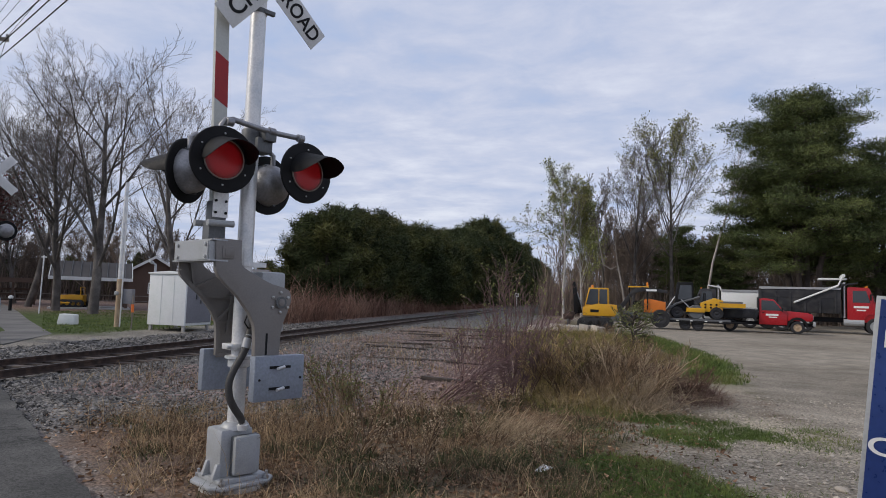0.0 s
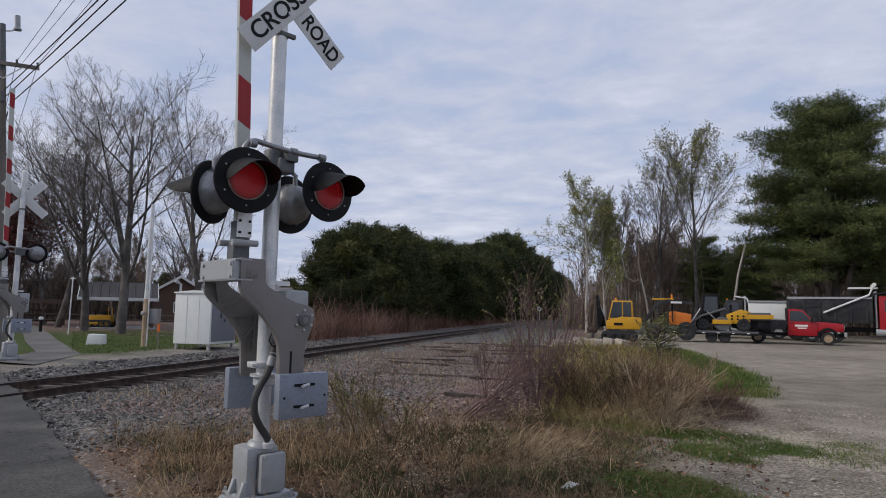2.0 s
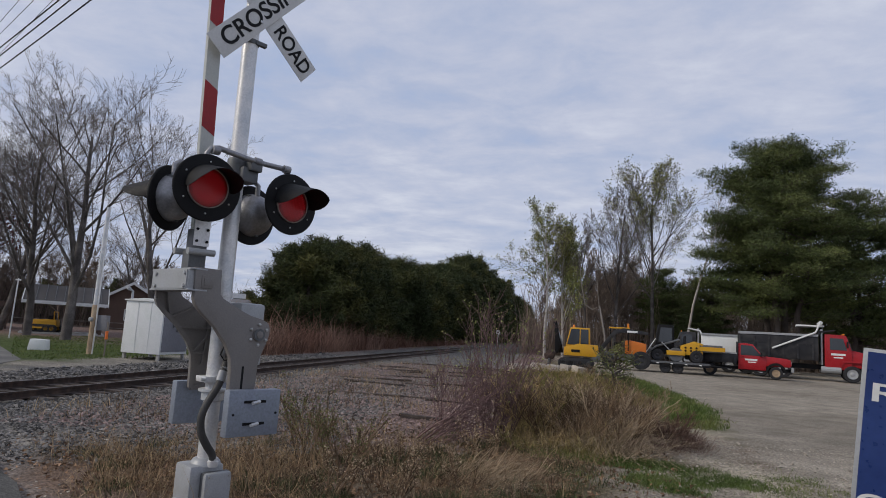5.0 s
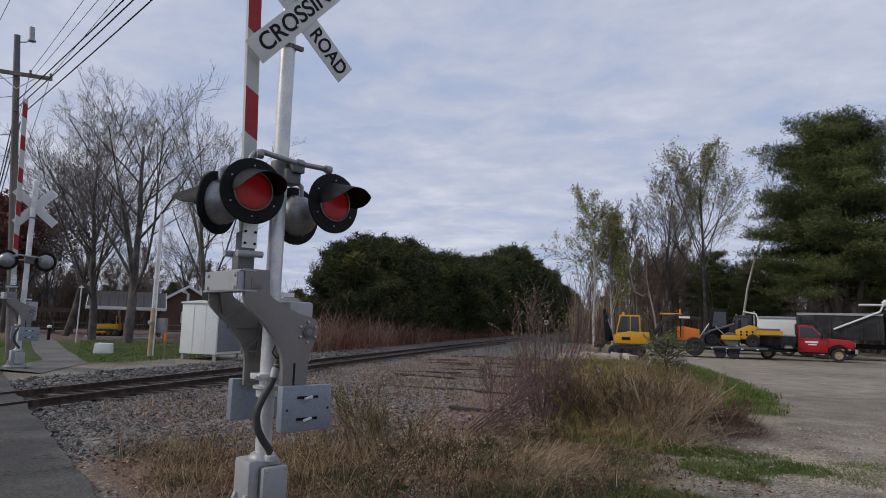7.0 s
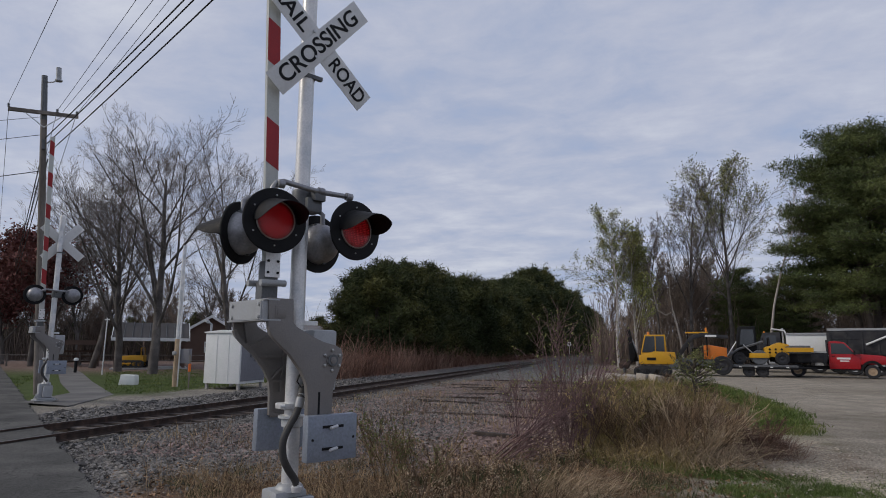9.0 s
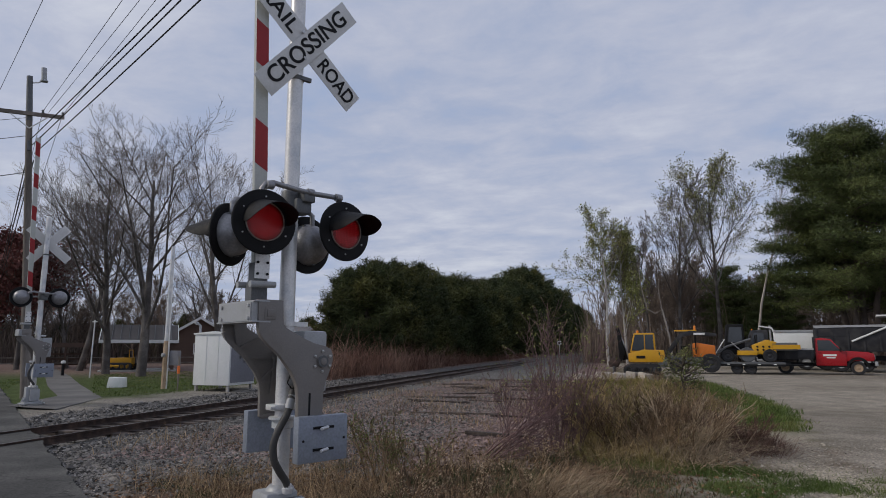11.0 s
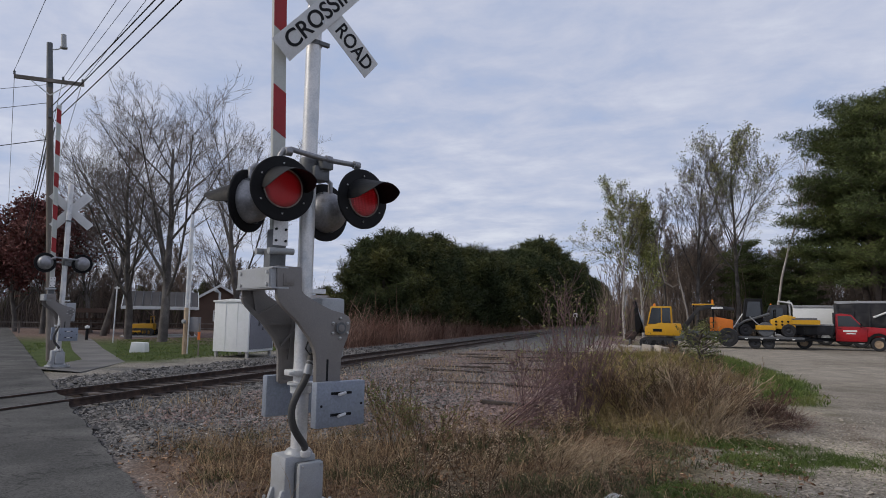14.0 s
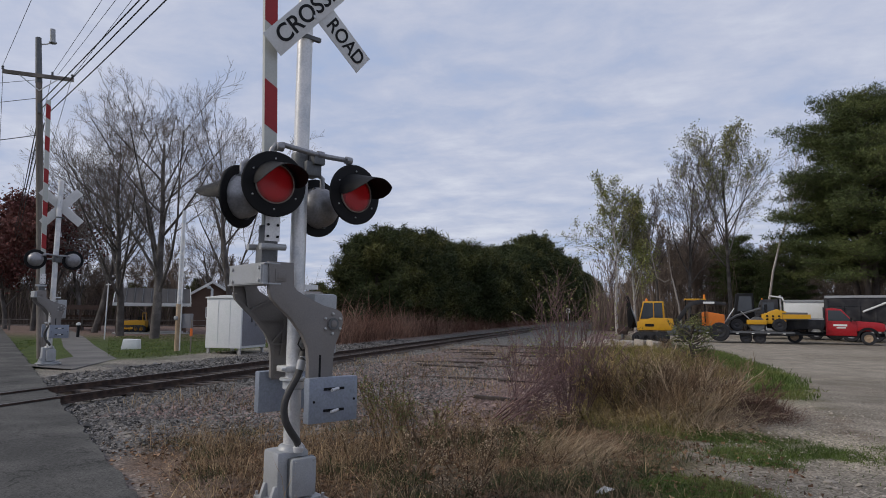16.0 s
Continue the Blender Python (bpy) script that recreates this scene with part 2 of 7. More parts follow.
BARE_BIRCH = material("weathered_birch_bark", (0.25, 0.225, 0.20), 0.25, 1.5, 10, 0.9, 0.0, 0.3, (0.18, 0.16, 0.145))
PARK_TWIG = material("dark_thicket_twig", (0.085, 0.066, 0.056), 0.25, 0.12, 6, 0.95, 0.0, 0.0, (0.11, 0.085, 0.068), island=0.3)
WOODS_TWIG = material("woodland_twig", (0.16, 0.125, 0.105), 0.25, 0.12, 6, 0.95, 0.0, 0.0, (0.20, 0.155, 0.12), island=0.25)
PINE_BARK = material("pine_bark", (0.075, 0.06, 0.052), 0.25, 2, 20, 0.95, 0.0, 0.5)
PINE = material("pine_needles", (0.070, 0.092, 0.032), 0.22, 0.30, 5, 0.8, 0.0, 0.0, (0.105, 0.122, 0.040), island=0.45, spec=0.25)
CONIFER = material("dense_conifer_needles", (0.046, 0.060, 0.022), 0.25, 0.22, 5, 0.8, 0.0, 0.0, (0.090, 0.090, 0.028), island=0.45, obj=0.12, spec=0.25)
LEAF = material("young_green_leaf", (0.23, 0.25, 0.085), 0.2, 0.3, 6, 0.8, 0.0, 0.0, (0.27, 0.25, 0.10), island=0.4, spec=0.2)
RED_LEAF = material("dark_red_leaf", (0.135, 0.050, 0.046), 0.25, 0.3, 6, 0.8, 0.0, 0.0, (0.16, 0.070, 0.058), island=0.4, spec=0.2)
STRAW = material("dead_straw", (0.42, 0.31, 0.18), 0.25, 0.8, 8, 0.9, 0.0, 0.0, (0.32, 0.22, 0.13), island=0.45, spec=0.15)
BROWN_WEED = material("brown_dead_weed", (0.145, 0.098, 0.062), 0.3, 0.8, 8, 0.95, 0.0, 0.0, (0.215, 0.152, 0.095), island=0.6, spec=0.15)
DRY_BRUSH = material("pale_brush", (0.40, 0.31, 0.21), 0.2, 0.6, 8, 0.9, 0.0, 0.0, (0.32, 0.24, 0.16), island=0.4, spec=0.15)
OLIVE_LEAF = material("olive_young_leaf", (0.12, 0.135, 0.05), 0.2, 0.8, 8, 0.85, 0.0, 0.0, (0.15, 0.14, 0.06), island=0.4, spec=0.2)
OLIVE = material("olive_brush", (0.185, 0.165, 0.055), 0.3, 0.6, 8, 0.9, 0.0, 0.0, (0.30, 0.215, 0.11), island=0.5, spec=0.15)
PURPLE_TWIG = material("purple_brown_twig", (0.135, 0.085, 0.085), 0.2, 0.8, 10, 0.9, 0.0, 0.0, (0.17, 0.11, 0.10), island=0.25, spec=0.2)
LOW_BRUSH = material("dark_brown_brush", (0.125, 0.075, 0.058), 0.25, 0.8, 8, 0.95, 0.0, 0.0, (0.17, 0.11, 0.085), island=0.5, spec=0.15)
RED_BRUSH = material("reddish_brush", (0.21, 0.118, 0.085), 0.25, 0.25, 6, 0.95, 0.0, 0.0, (0.24, 0.155, 0.115), island=0.5, spec=0.15)
DARK_HERB = material("dull_green_herb", (0.068, 0.082, 0.036), 0.3, 0.8, 8, 0.9, 0.0, 0.0, (0.10, 0.098, 0.050), island=0.45, spec=0.15)
GRASS = material("green_grass", (0.085, 0.125, 0.030), 0.25, 0.8, 8, 0.85, 0.0, 0.0, (0.13, 0.14, 0.045), island=0.35, spec=0.2)
YELLOW = material("yellow_machine_paint", (0.62, 0.33, 0.015), 0.10, 2, 30, 0.45, 0.0, 0.05, (0.55, 0.28, 0.02))
ORANGE = material("orange_machine_paint", (0.62, 0.17, 0.02), 0.10, 2, 30, 0.45, 0.0, 0.05)
RED_PAINT = material("red_truck_paint", (0.34, 0.012, 0.018), 0.08, 2, 30, 0.3, 0.0, 0.02)
TRUCK_BLACK = material("black_truck_body", (0.02, 0.02, 0.023), 0.2, 2, 30, 0.45, 0.0, 0.08, (0.035, 0.033, 0.033))
GLASS_DARK = material("dark_window_glass", (0.03, 0.035, 0.04), 0.1, 2, 20, 0.08, 0.0, 0.0, spec=0.8)
ROOF_METAL = material("ribbed_roof_metal", (0.075, 0.07, 0.07), 0.12, 0.8, 30, 0.75, 0.0, 0.05)
SHINGLE = material("grey_shingle", (0.17, 0.165, 0.17), 0.15, 0.8, 14, 0.9, 0.0, 0.3)
SIDING = material("brown_siding", (0.10, 0.065, 0.05), 0.12, 0.8, 14, 0.85, 0.0, 0.2)
GREY_SIDING = material("grey_siding", (0.20, 0.20, 0.22), 0.1, 0.8, 14, 0.85, 0.0, 0.2)
POLE_WOOD = material("weathered_pole_wood", (0.15, 0.13, 0.112), 0.2, 2, 30, 0.9, 0.0, 0.4, (0.20, 0.175, 0.155), stretch=(1, 1, 0.15))
TAN_POLE = material("tan_post_wood", (0.36, 0.26, 0.17), 0.15, 2, 30, 0.85, 0.0, 0.3, (0.42, 0.32, 0.22))
CABLE = material("black_cable", (0.012, 0.012, 0.013), 0.1, 2, 20, 0.7, 0.0, 0.0)
CONCRETE = material("concrete", (0.36, 0.35, 0.33), 0.15, 2, 30, 0.9, 0.0, 0.3)
ORANGE_MARK = material("orange_marker_plastic", (0.70, 0.16, 0.03), 0.08, 4, 30, 0.5, 0.0, 0.02)
HEADLIGHT = material("lit_headlamp", (0.9, 0.9, 0.85), 0.02, 2, 20, 0.3, 0.0, 0.0, emit=((1.0, 0.97, 0.9), 4.0))
AMBER = material("amber_beacon", (0.75, 0.25, 0.03), 0.05, 2, 20, 0.3, 0.0, 0.0)
LITTER = material("dead_leaf_litter", (0.17, 0.10, 0.062), 0.25, 1.0, 10, 0.9, 0.0, 0.0, (0.25, 0.16, 0.10), island=0.6, spec=0.15)
GROUND = ground_material()

# ---- mesh builder ----


class Shape:
    """Collects vertices and faces of one mesh."""

    def __init__(self):
        self.v, self.f = [], []

    def add(self, verts, faces, m=None):
        o = len(self.v)
        self.v += [tuple(m @ Vector(p)) if m else tuple(p) for p in verts]
        self.f += [tuple(i + o for i in f) for f in faces]
        return self

    def box(self, x, y, z, sx, sy, sz, m=None):
        a, b, c = sx / 2, sy / 2, sz / 2
        vs = [(x + i * a, y + j * b, z + k * c) for i in (-1, 1) for j in (-1, 1) for k in (-1, 1)]
        return self.add(vs, [(0, 1, 3, 2), (4, 6, 7, 5), (0, 4, 5, 1), (2, 3, 7, 6), (0, 2, 6, 4), (1, 5, 7, 3)], m)

    def tube(self, pts, r, n=8, caps=True, m=None):
        pts = [Vector(p) for p in pts]
        rs = r if isinstance(r, (list, tuple)) else [r] * len(pts)
        vs, fs = [], []
        for i, p in enumerate(pts):
            d = (pts[min(i + 1, len(pts) - 1)] - pts[max(i - 1, 0)]).normalized()
            a = d.orthogonal().normalized() if i == 0 else (a - d * a.dot(d)).normalized()
            b = d.cross(a)
            vs += [p + (a * math.cos(2 * math.pi * k / n) + b * math.sin(2 * math.pi * k / n)) * rs[i] for k in range(n)]
        for i in range(len(pts) - 1):
            for k in range(n):
                fs.append((i * n + k, i * n + (k + 1) % n, (i + 1) * n + (k + 1) % n, (i + 1) * n + k))
        if caps:
            fs += [tuple(range(n))[::-1], tuple(range((len(pts) - 1) * n, len(pts) * n))]
        return self.add(vs, fs, m)

    def lathe(self, prof, n=24, m=None, caps=True):
        """prof: (radius, height) along local z."""
        vs, fs = [], []
        for r, h in prof:
            vs += [(r * math.cos(2 * math.pi * k / n), r * math.sin(2 * math.pi * k / n), h) for k in range(n)]
        for i in range(len(prof) - 1):
            for k in range(n):
                fs.append((i * n + k, i * n + (k + 1) % n, (i + 1) * n + (k + 1) % n, (i + 1) * n + k))
        if caps:
            fs += [tuple(range(n))[::-1], tuple(range((len(prof) - 1) * n, len(prof) * n))]
        return self.add(vs, fs, m)

    def prism(self, poly, a, b, axis="y", m=None):
        """poly in the plane across axis (x,z for y; x,y for z; y,z for x), from a to b along it."""
        put = {"y": lambda p, h: (p[0], h, p[1]), "z": lambda p, h: (p[0], p[1], h), "x": lambda p, h: (h, p[0], p[1])}[axis]
        n = len(poly)
        vs = [put(p, a) for p in poly] + [put(p, b) for p in poly]
        fs = [tuple(range(n))[::-1], tuple(range(n, 2 * n))] + [(i, (i + 1) % n, n + (i + 1) % n, n + i) for i in range(n)]
        return self.add(vs, fs, m)


def solid(name, shape, mat, bevel=0.0, smooth=False):
    me = bpy.data.meshes.new(name)
    me.from_pydata(shape.v, [], shape.f)
    bm = bmesh.new()
    bm.from_mesh(me)
    bmesh.ops.recalc_face_normals(bm, faces=bm.faces)
    if bevel:
        es = [e for e in bm.edges if len(e.link_faces) == 2 and e.calc_face_angle(0) > 0.6]
        bmesh.ops.bevel(bm, geom=es, offset=bevel, segments=2, affect="EDGES", profile=0.6)
    bm.to_mesh(me)
    bm.free()
    if smooth or bevel:
        me.polygons.foreach_set("use_smooth", [True] * len(me.polygons))
        me.set_sharp_from_angle(angle=radians(38))
    me.materials.append(mat)
    return me


def part(name, shape, mat, parent=None, label="", bevel=0.0, smooth=False):
    ob = new(name, solid(name, shape, mat, bevel, smooth))
    if parent:
        ob.parent = parent
    if label:
        ob["label"] = label
    return ob


def thing(name, m, label, category, group="", kind=""):
    """An empty at the base of a thing, which carries its parts."""
    ob = new(name)
    ob.empty_display_size = 0.2
    ob.matrix_basis = m
    return tagged(ob, label, category, group, kind)


def quick(name, verts, faces, mat, smooth=False):
    me = bpy.data.meshes.new(name)
    me.from_pydata(verts.tolist() if hasattr(verts, "tolist") else verts, [], faces.tolist() if hasattr(faces, "tolist") else faces)
    me.materials.append(mat)
    if smooth:
        me.polygons.foreach_set("use_smooth", [True] * len(me.polygons))
    return me


def lettering(text, size, mat, parent, m, extrude=0.003, name="lettering", width=None):
    """Built-in font, turned into a mesh; m places its centre, reading along local x, facing local z."""
    cu = bpy.data.curves.new(name, "FONT")
    cu.body, cu.size, cu.extrude, cu.offset = text, size, extrude, size * 0.012
    cu.align_x, cu.align_y = "CENTER", "CENTER"
    tmp = new("tmp", cu)
    dg = bpy.context.evaluated_depsgraph_get()
    me = bpy.data.meshes.new_from_object(tmp.evaluated_get(dg))
    bpy.data.objects.remove(tmp)
    me.name = name
    me.materials.clear()
    me.materials.append(mat)
    if width:
        xs = [v.co.x for v in me.vertices]
        k = width / (max(xs) - min(xs))
        for v in me.vertices:
            v.co.x *= k
    ob = new(name, me)
    ob.parent = parent
    ob.matrix_local = m
    return ob


# ---- ground ----
U = Vector((-0.786, 0.618))     # along the road, away
EDGE = Vector((-3.75, 4.52))    # on the road's near edge


def road_side(x, y):
    """Metres beyond the road's edge (positive: off the road, on the signal's side)."""
    return (x - EDGE.x) * 0.618 + (y - EDGE.y) * 0.786


def nz(x, y, s, o=0.0):
    return noise.noise(Vector((x * s + o, y * s - o, o * 1.7)))


def fbm(x, y, s, o=0.0):
    return nz(x, y, s, o) + 0.5 * nz(x, y, s * 2.1, o + 5) + 0.25 * nz(x, y, s * 4.3, o + 9)


def step01(d, w):
    t = min(max(d / w * 0.5 + 0.5, 0), 1)
    return t * t * (3 - 2 * t)


def height(x, y):
    """Gentle relief: a shallow ditch beside the track, low weedy hummocks."""
    h = 0.03 * fbm(x, y, 0.35, 3)
    h -= 0.17 * math.exp(-((x + 11.2) / 2.6) ** 2)
    h += 0.10 * math.exp(-(((x - 0.6) / 2.2) ** 2 + ((y - 13.5) / 4.0) ** 2))
    far = min(max((math.hypot(x, y) - 60) / 60, 0), 1)
    if road_side(x, y) < 0.5:
        h = min(h, -0.03) * step01(0.5 - road_side(x, y), 0.5) + h * (1 - step01(0.5 - road_side(x, y), 0.5)) - 0.02
    return h * (1 - far)


def lot_edge(y):
    """x of the parking lot's left edge."""
    ks = [(0, 4.2), (6, 3.9), (9.2, 3.5), (11.4, 3.1), (14, 3.6), (20.3, 4.7), (35, 4.4), (45, 2.0), (60, -1.0)]
    for (y0, x0), (y1, x1) in zip(ks, ks[1:]):
        if y0 <= y <= y1:
            return x0 + (x1 - x0) * (y - y0) / (y1 - y0)
    return ks[0][1] if y < 0 else ks[-1][1]


def green_patch(x, y):
    """Where grass has taken the verge (positive)."""
    near = 1.0 - math.hypot((x - 0.65) / 0.95, (y - 6.3) / 1.5)
    band = 1.0 - math.hypot((x - 2.2) / 1.9, (y - 8.9 - 0.12 * (x - 2.2)) / 0.62)
    foot = 1.0 - math.hypot((x - 0.6) / 1.5, (y - 9.7) / 0.5)
    return max(near, 0.75 * band, foot) + 0.75 * fbm(x, y, 1.1, 41) - 0.12


def zone(x, y):
    """Surface colour and stoniness of the terrain at a place."""
    f1, f2, f3 = fbm(x, y, 0.5, 1), fbm(x, y, 1.6, 7), fbm(x, y, 0.12, 4)
    col, stone = Vector((0.135, 0.10, 0.072)), 0.25            # weedy soil
    col = col.lerp(Vector((0.07, 0.085, 0.030)), 0.55 * step01(f1 - 0.1, 0.4) * step01(x + 2.3, 0.5))
    col = col.lerp(Vector((0.150, 0.100, 0.076)), 0.6 * step01(-2.6 - x, 0.5))

    def lay(c, k, s):
        nonlocal col, stone
        col, stone = col.lerp(Vector(c), k), stone + (s - stone) * k
    # reddish gravel of the old siding between the track and the brush
    k = step01(-0.9 - x + 0.5 * f1, 0.8) * step01(y - 8.6 - 0.25 * (x + 5) + 0.7 * f1, 1.2)
    lay((0.20, 0.142, 0.127), k, 0.9)
    lay((0.15, 0.10, 0.08), k * 0.6 * step01(f2 - 0.15, 0.3), 0.5)
    # ballast
    lay((0.14, 0.126, 0.113), step01(3.9 + 0.5 * f1 - abs(x + 11.2), 0.7), 1.0)
    lay((0.048, 0.041, 0.037), step01(1.35 + 0.25 * f2 - abs(x + 11.2), 0.3), 0.7)
    k = step01(-3.0 - x + 0.4 * f1, 0.7) * step01(road_side(x, y) + 0.3, 0.3) * step01(y - 6.9 + 0.5 * f1 - 0.35 * (x + 6), 0.5)
    lay((0.130, 0.122, 0.112), k, 1.0)
    lay((0.33, 0.30, 0.265), step01(0.85 + 0.4 * f2 - math.hypot((x + 6.2) / 1.5, (y - 8.0) / 0.7), 0.35), 0.7)
    lay((0.21, 0.195, 0.18), 0.7 * step01(0.13 + 0.2 * f2 - abs(road_side(x, y) - 0.05), 0.12) * step01(7.5 - y, 1), 0.8)
    # far side of the track: sandy shoulder, then lawn
    k = step01(-14.4 - x + 0.5 * f1, 0.6)
    lay((0.215, 0.195, 0.165), k * step01(36 - y, 4), 0.7)
    lay((0.062, 0.084, 0.025), step01(-16.6 - x + 0.9 * f1, 0.7) * step01(70 - y, 20), 0.0)
    lay((0.17, 0.12, 0.10), k * step01(y - 33, 5), 0.3)
    # verge and parking lot
    e = lot_edge(y)
    k = step01(x - (0.55 + 0.9 * f1) + 0.25 * (y - 8), 0.7) * step01(9.6 - y + 0.5 * f1, 0.7)
    lay((0.235, 0.205, 0.163), k * step01(f2 + 0.4 + 0.25 * (x - 1.5), 0.3), 0.5)
    k2 = step01(x + 0.3 + 0.8 * f1, 0.6) * step01(y - 4.8, 1.0) * step01(11.5 - y, 1.0) * step01(green_patch(x, y), 0.2)
    lay((0.080, 0.105, 0.030), 0.85 * k2, 0.05)
    lay((0.30, 0.26, 0.20), step01(0.55 - abs(x - e + 0.6) + 0.5 * f2, 0.3) * step01(y - 8, 1) * step01(16.5 - y, 2), 0.7)
    lay((0.10, 0.135, 0.035), step01(0.6 - abs(x - e + 0.7) + 0.3 * f2, 0.3) * step01(y - 15, 2) * step01(36 - y, 4), 0.1)
    k = step01(x - e + 0.35 * f2, 0.35)
    lay((0.285, 0.25, 0.20), k * step01(75 - y, 4), 0.2)
    lay((0.185, 0.16, 0.125), 0.7 * k * step01(f3 - 0.12, 0.25) * step01(75 - y, 4), 0.3)
    # wooded floor far off
    k = step01(y - 72, 4) * step01(x + 6, 4)
    lay((0.07, 0.055, 0.04), k, 0.1)
    far = step01(math.hypot(x, y) - 160, 40)
    lay((0.06, 0.07, 0.03), far, 0.0)
    return col, min(max(stone, 0), 1)


def axis_steps(lo, hi, fine, reach):
    mid = list(np.arange(lo, hi + 1e-6, fine))
    out, d, a, b = [], fine, lo, hi
    left, right = [], []
    while b < reach:
        d *= 1.14
        a, b = a - d, b + d
        left.append(a)
        right.append(b)
    return left[::-1] + mid + right


def build_ground():
    xs, ys = axis_steps(-9.0, 6.0, 0.2, 3200), axis_steps(3.0, 17.0, 0.2, 3200)
    nx, ny = len(xs), len(ys)
    vs, cols, sts = [], [], []
    for y in ys:
        for x in xs:
            vs.append((x, y, height(x, y) if abs(x) < 130 and abs(y) < 130 else 0.0))
            c, s = zone(x, y)
            cols += [c.x, c.y, c.z, 1.0]
            sts.append(s)
    i = np.arange(nx * ny).reshape(ny, nx)
    fs = np.stack([i[:-1, :-1], i[:-1, 1:], i[1:, 1:], i[1:, :-1]], -1).reshape(-1, 4)
    me = quick("ground", vs, fs, GROUND, True)
    me.attributes.new("zone", "FLOAT_COLOR", "POINT").data.foreach_set("color", cols)
    me.attributes.new("stony", "FLOAT", "POINT").data.foreach_set("value", sts)
    return tagged(new("ground", me), "uneven soil with gravel, thatch and patches of green grass", "ground", kind="structure")


build_ground()


def ribbon(name, pts_l, pts_r, z, mat, label, category, thick=0.05):
    """A paved strip between two edge lines, with a thickness."""
    n = len(pts_l)
    top = [(*p, z) for p in pts_l] + [(*p, z) for p in pts_r]
    vs = top + [(x, y, zz - thick) for x, y, zz in top]
    fs = [(i, n + i, n + i + 1, i + 1) for i in range(n - 1)]
    fs += [(i, i + 1, 2 * n + i + 1, 2 * n + i) for i in range(n - 1)] + [(n + i, 3 * n + i, 3 * n + i + 1, n + i + 1) for i in range(n - 1)]
    me = quick(name, vs, fs, mat)
    return tagged(new(name, me), label, category, kind="structure")


rr = random.Random(4)
along = [-30 + 0.5 * i for i in range(60)] + [i * 0.22 for i in range(120)] + [26.4 + 1.5 * i for i in range(60)]
right = []
for s in along:
    j = 0.05 * fbm(s, 0, 1.1, 2) + 0.03 * rr.uniform(-1, 1)
    p = EDGE + U * s + Vector((0.618, 0.786)) * j
    right.append((p.x, p.y))
left = [(EDGE.x + U.x * s - 0.618 * 7.4, EDGE.y + U.y * s - 0.786 * 7.4) for s in along]
ribbon("road", left, right, 0.012, ASPHALT, "worn grey asphalt road with a crumbling edge crossing the track", "road")
# walkway branching off beyond the track
WALK_R = [(-15.2, 14.6), (-17.2, 18.4), (-24.3, 24.6), (-32.0, 31.6), (-66, 61)]
WALK_L = [(-17.4, 15.0), (-19.3, 18.6), (-24.9, 23.4), (-32.8, 30.6), (-67, 59.5)]
ribbon("walkway", WALK_L, WALK_R, 0.02, PATH_ASPHALT, "grey asphalt walkway crossing the lawn beyond the track", "path")

# ---- track ----
RAIL_X = (-10.45, -11.90)
RAIL_TOP_Z = 0.05
prof = [(-0.066, 0.0), (0.066, 0.0), (0.066, 0.012), (0.012, 0.03), (0.010, 0.115), (0.034, 0.122), (0.034, 0.15), (-0.034, 0.15), (-0.034, 0.122), (-0.010, 0.115), (-0.012, 0.03), (-0.066, 0.012)]
for rx in RAIL_X:
    rail = thing("rail", pose(rx, 0, RAIL_TOP_Z - 0.15), "long rusty steel rail of the railway track", "rail", "rails of the track", "structure")
    part("rail_body", Shape().prism(prof, -60, 900, "y"), RAIL_STEEL, rail)
    part("running_surface", Shape().box(0, 420, 0.1515, 0.05, 960, 0.003), RAIL_TOP, rail, "worn bright running surface")

# ---- crossing signal ----


def disc_pose(x, y, z, yaw):
    """Local z faces the front (-y), turned by yaw degrees towards -x."""
    return pose(x, y, z) @ pose(0, 0, 0, 0, 0, -yaw) @ pose(0, 0, 0, 90, 0, 0)


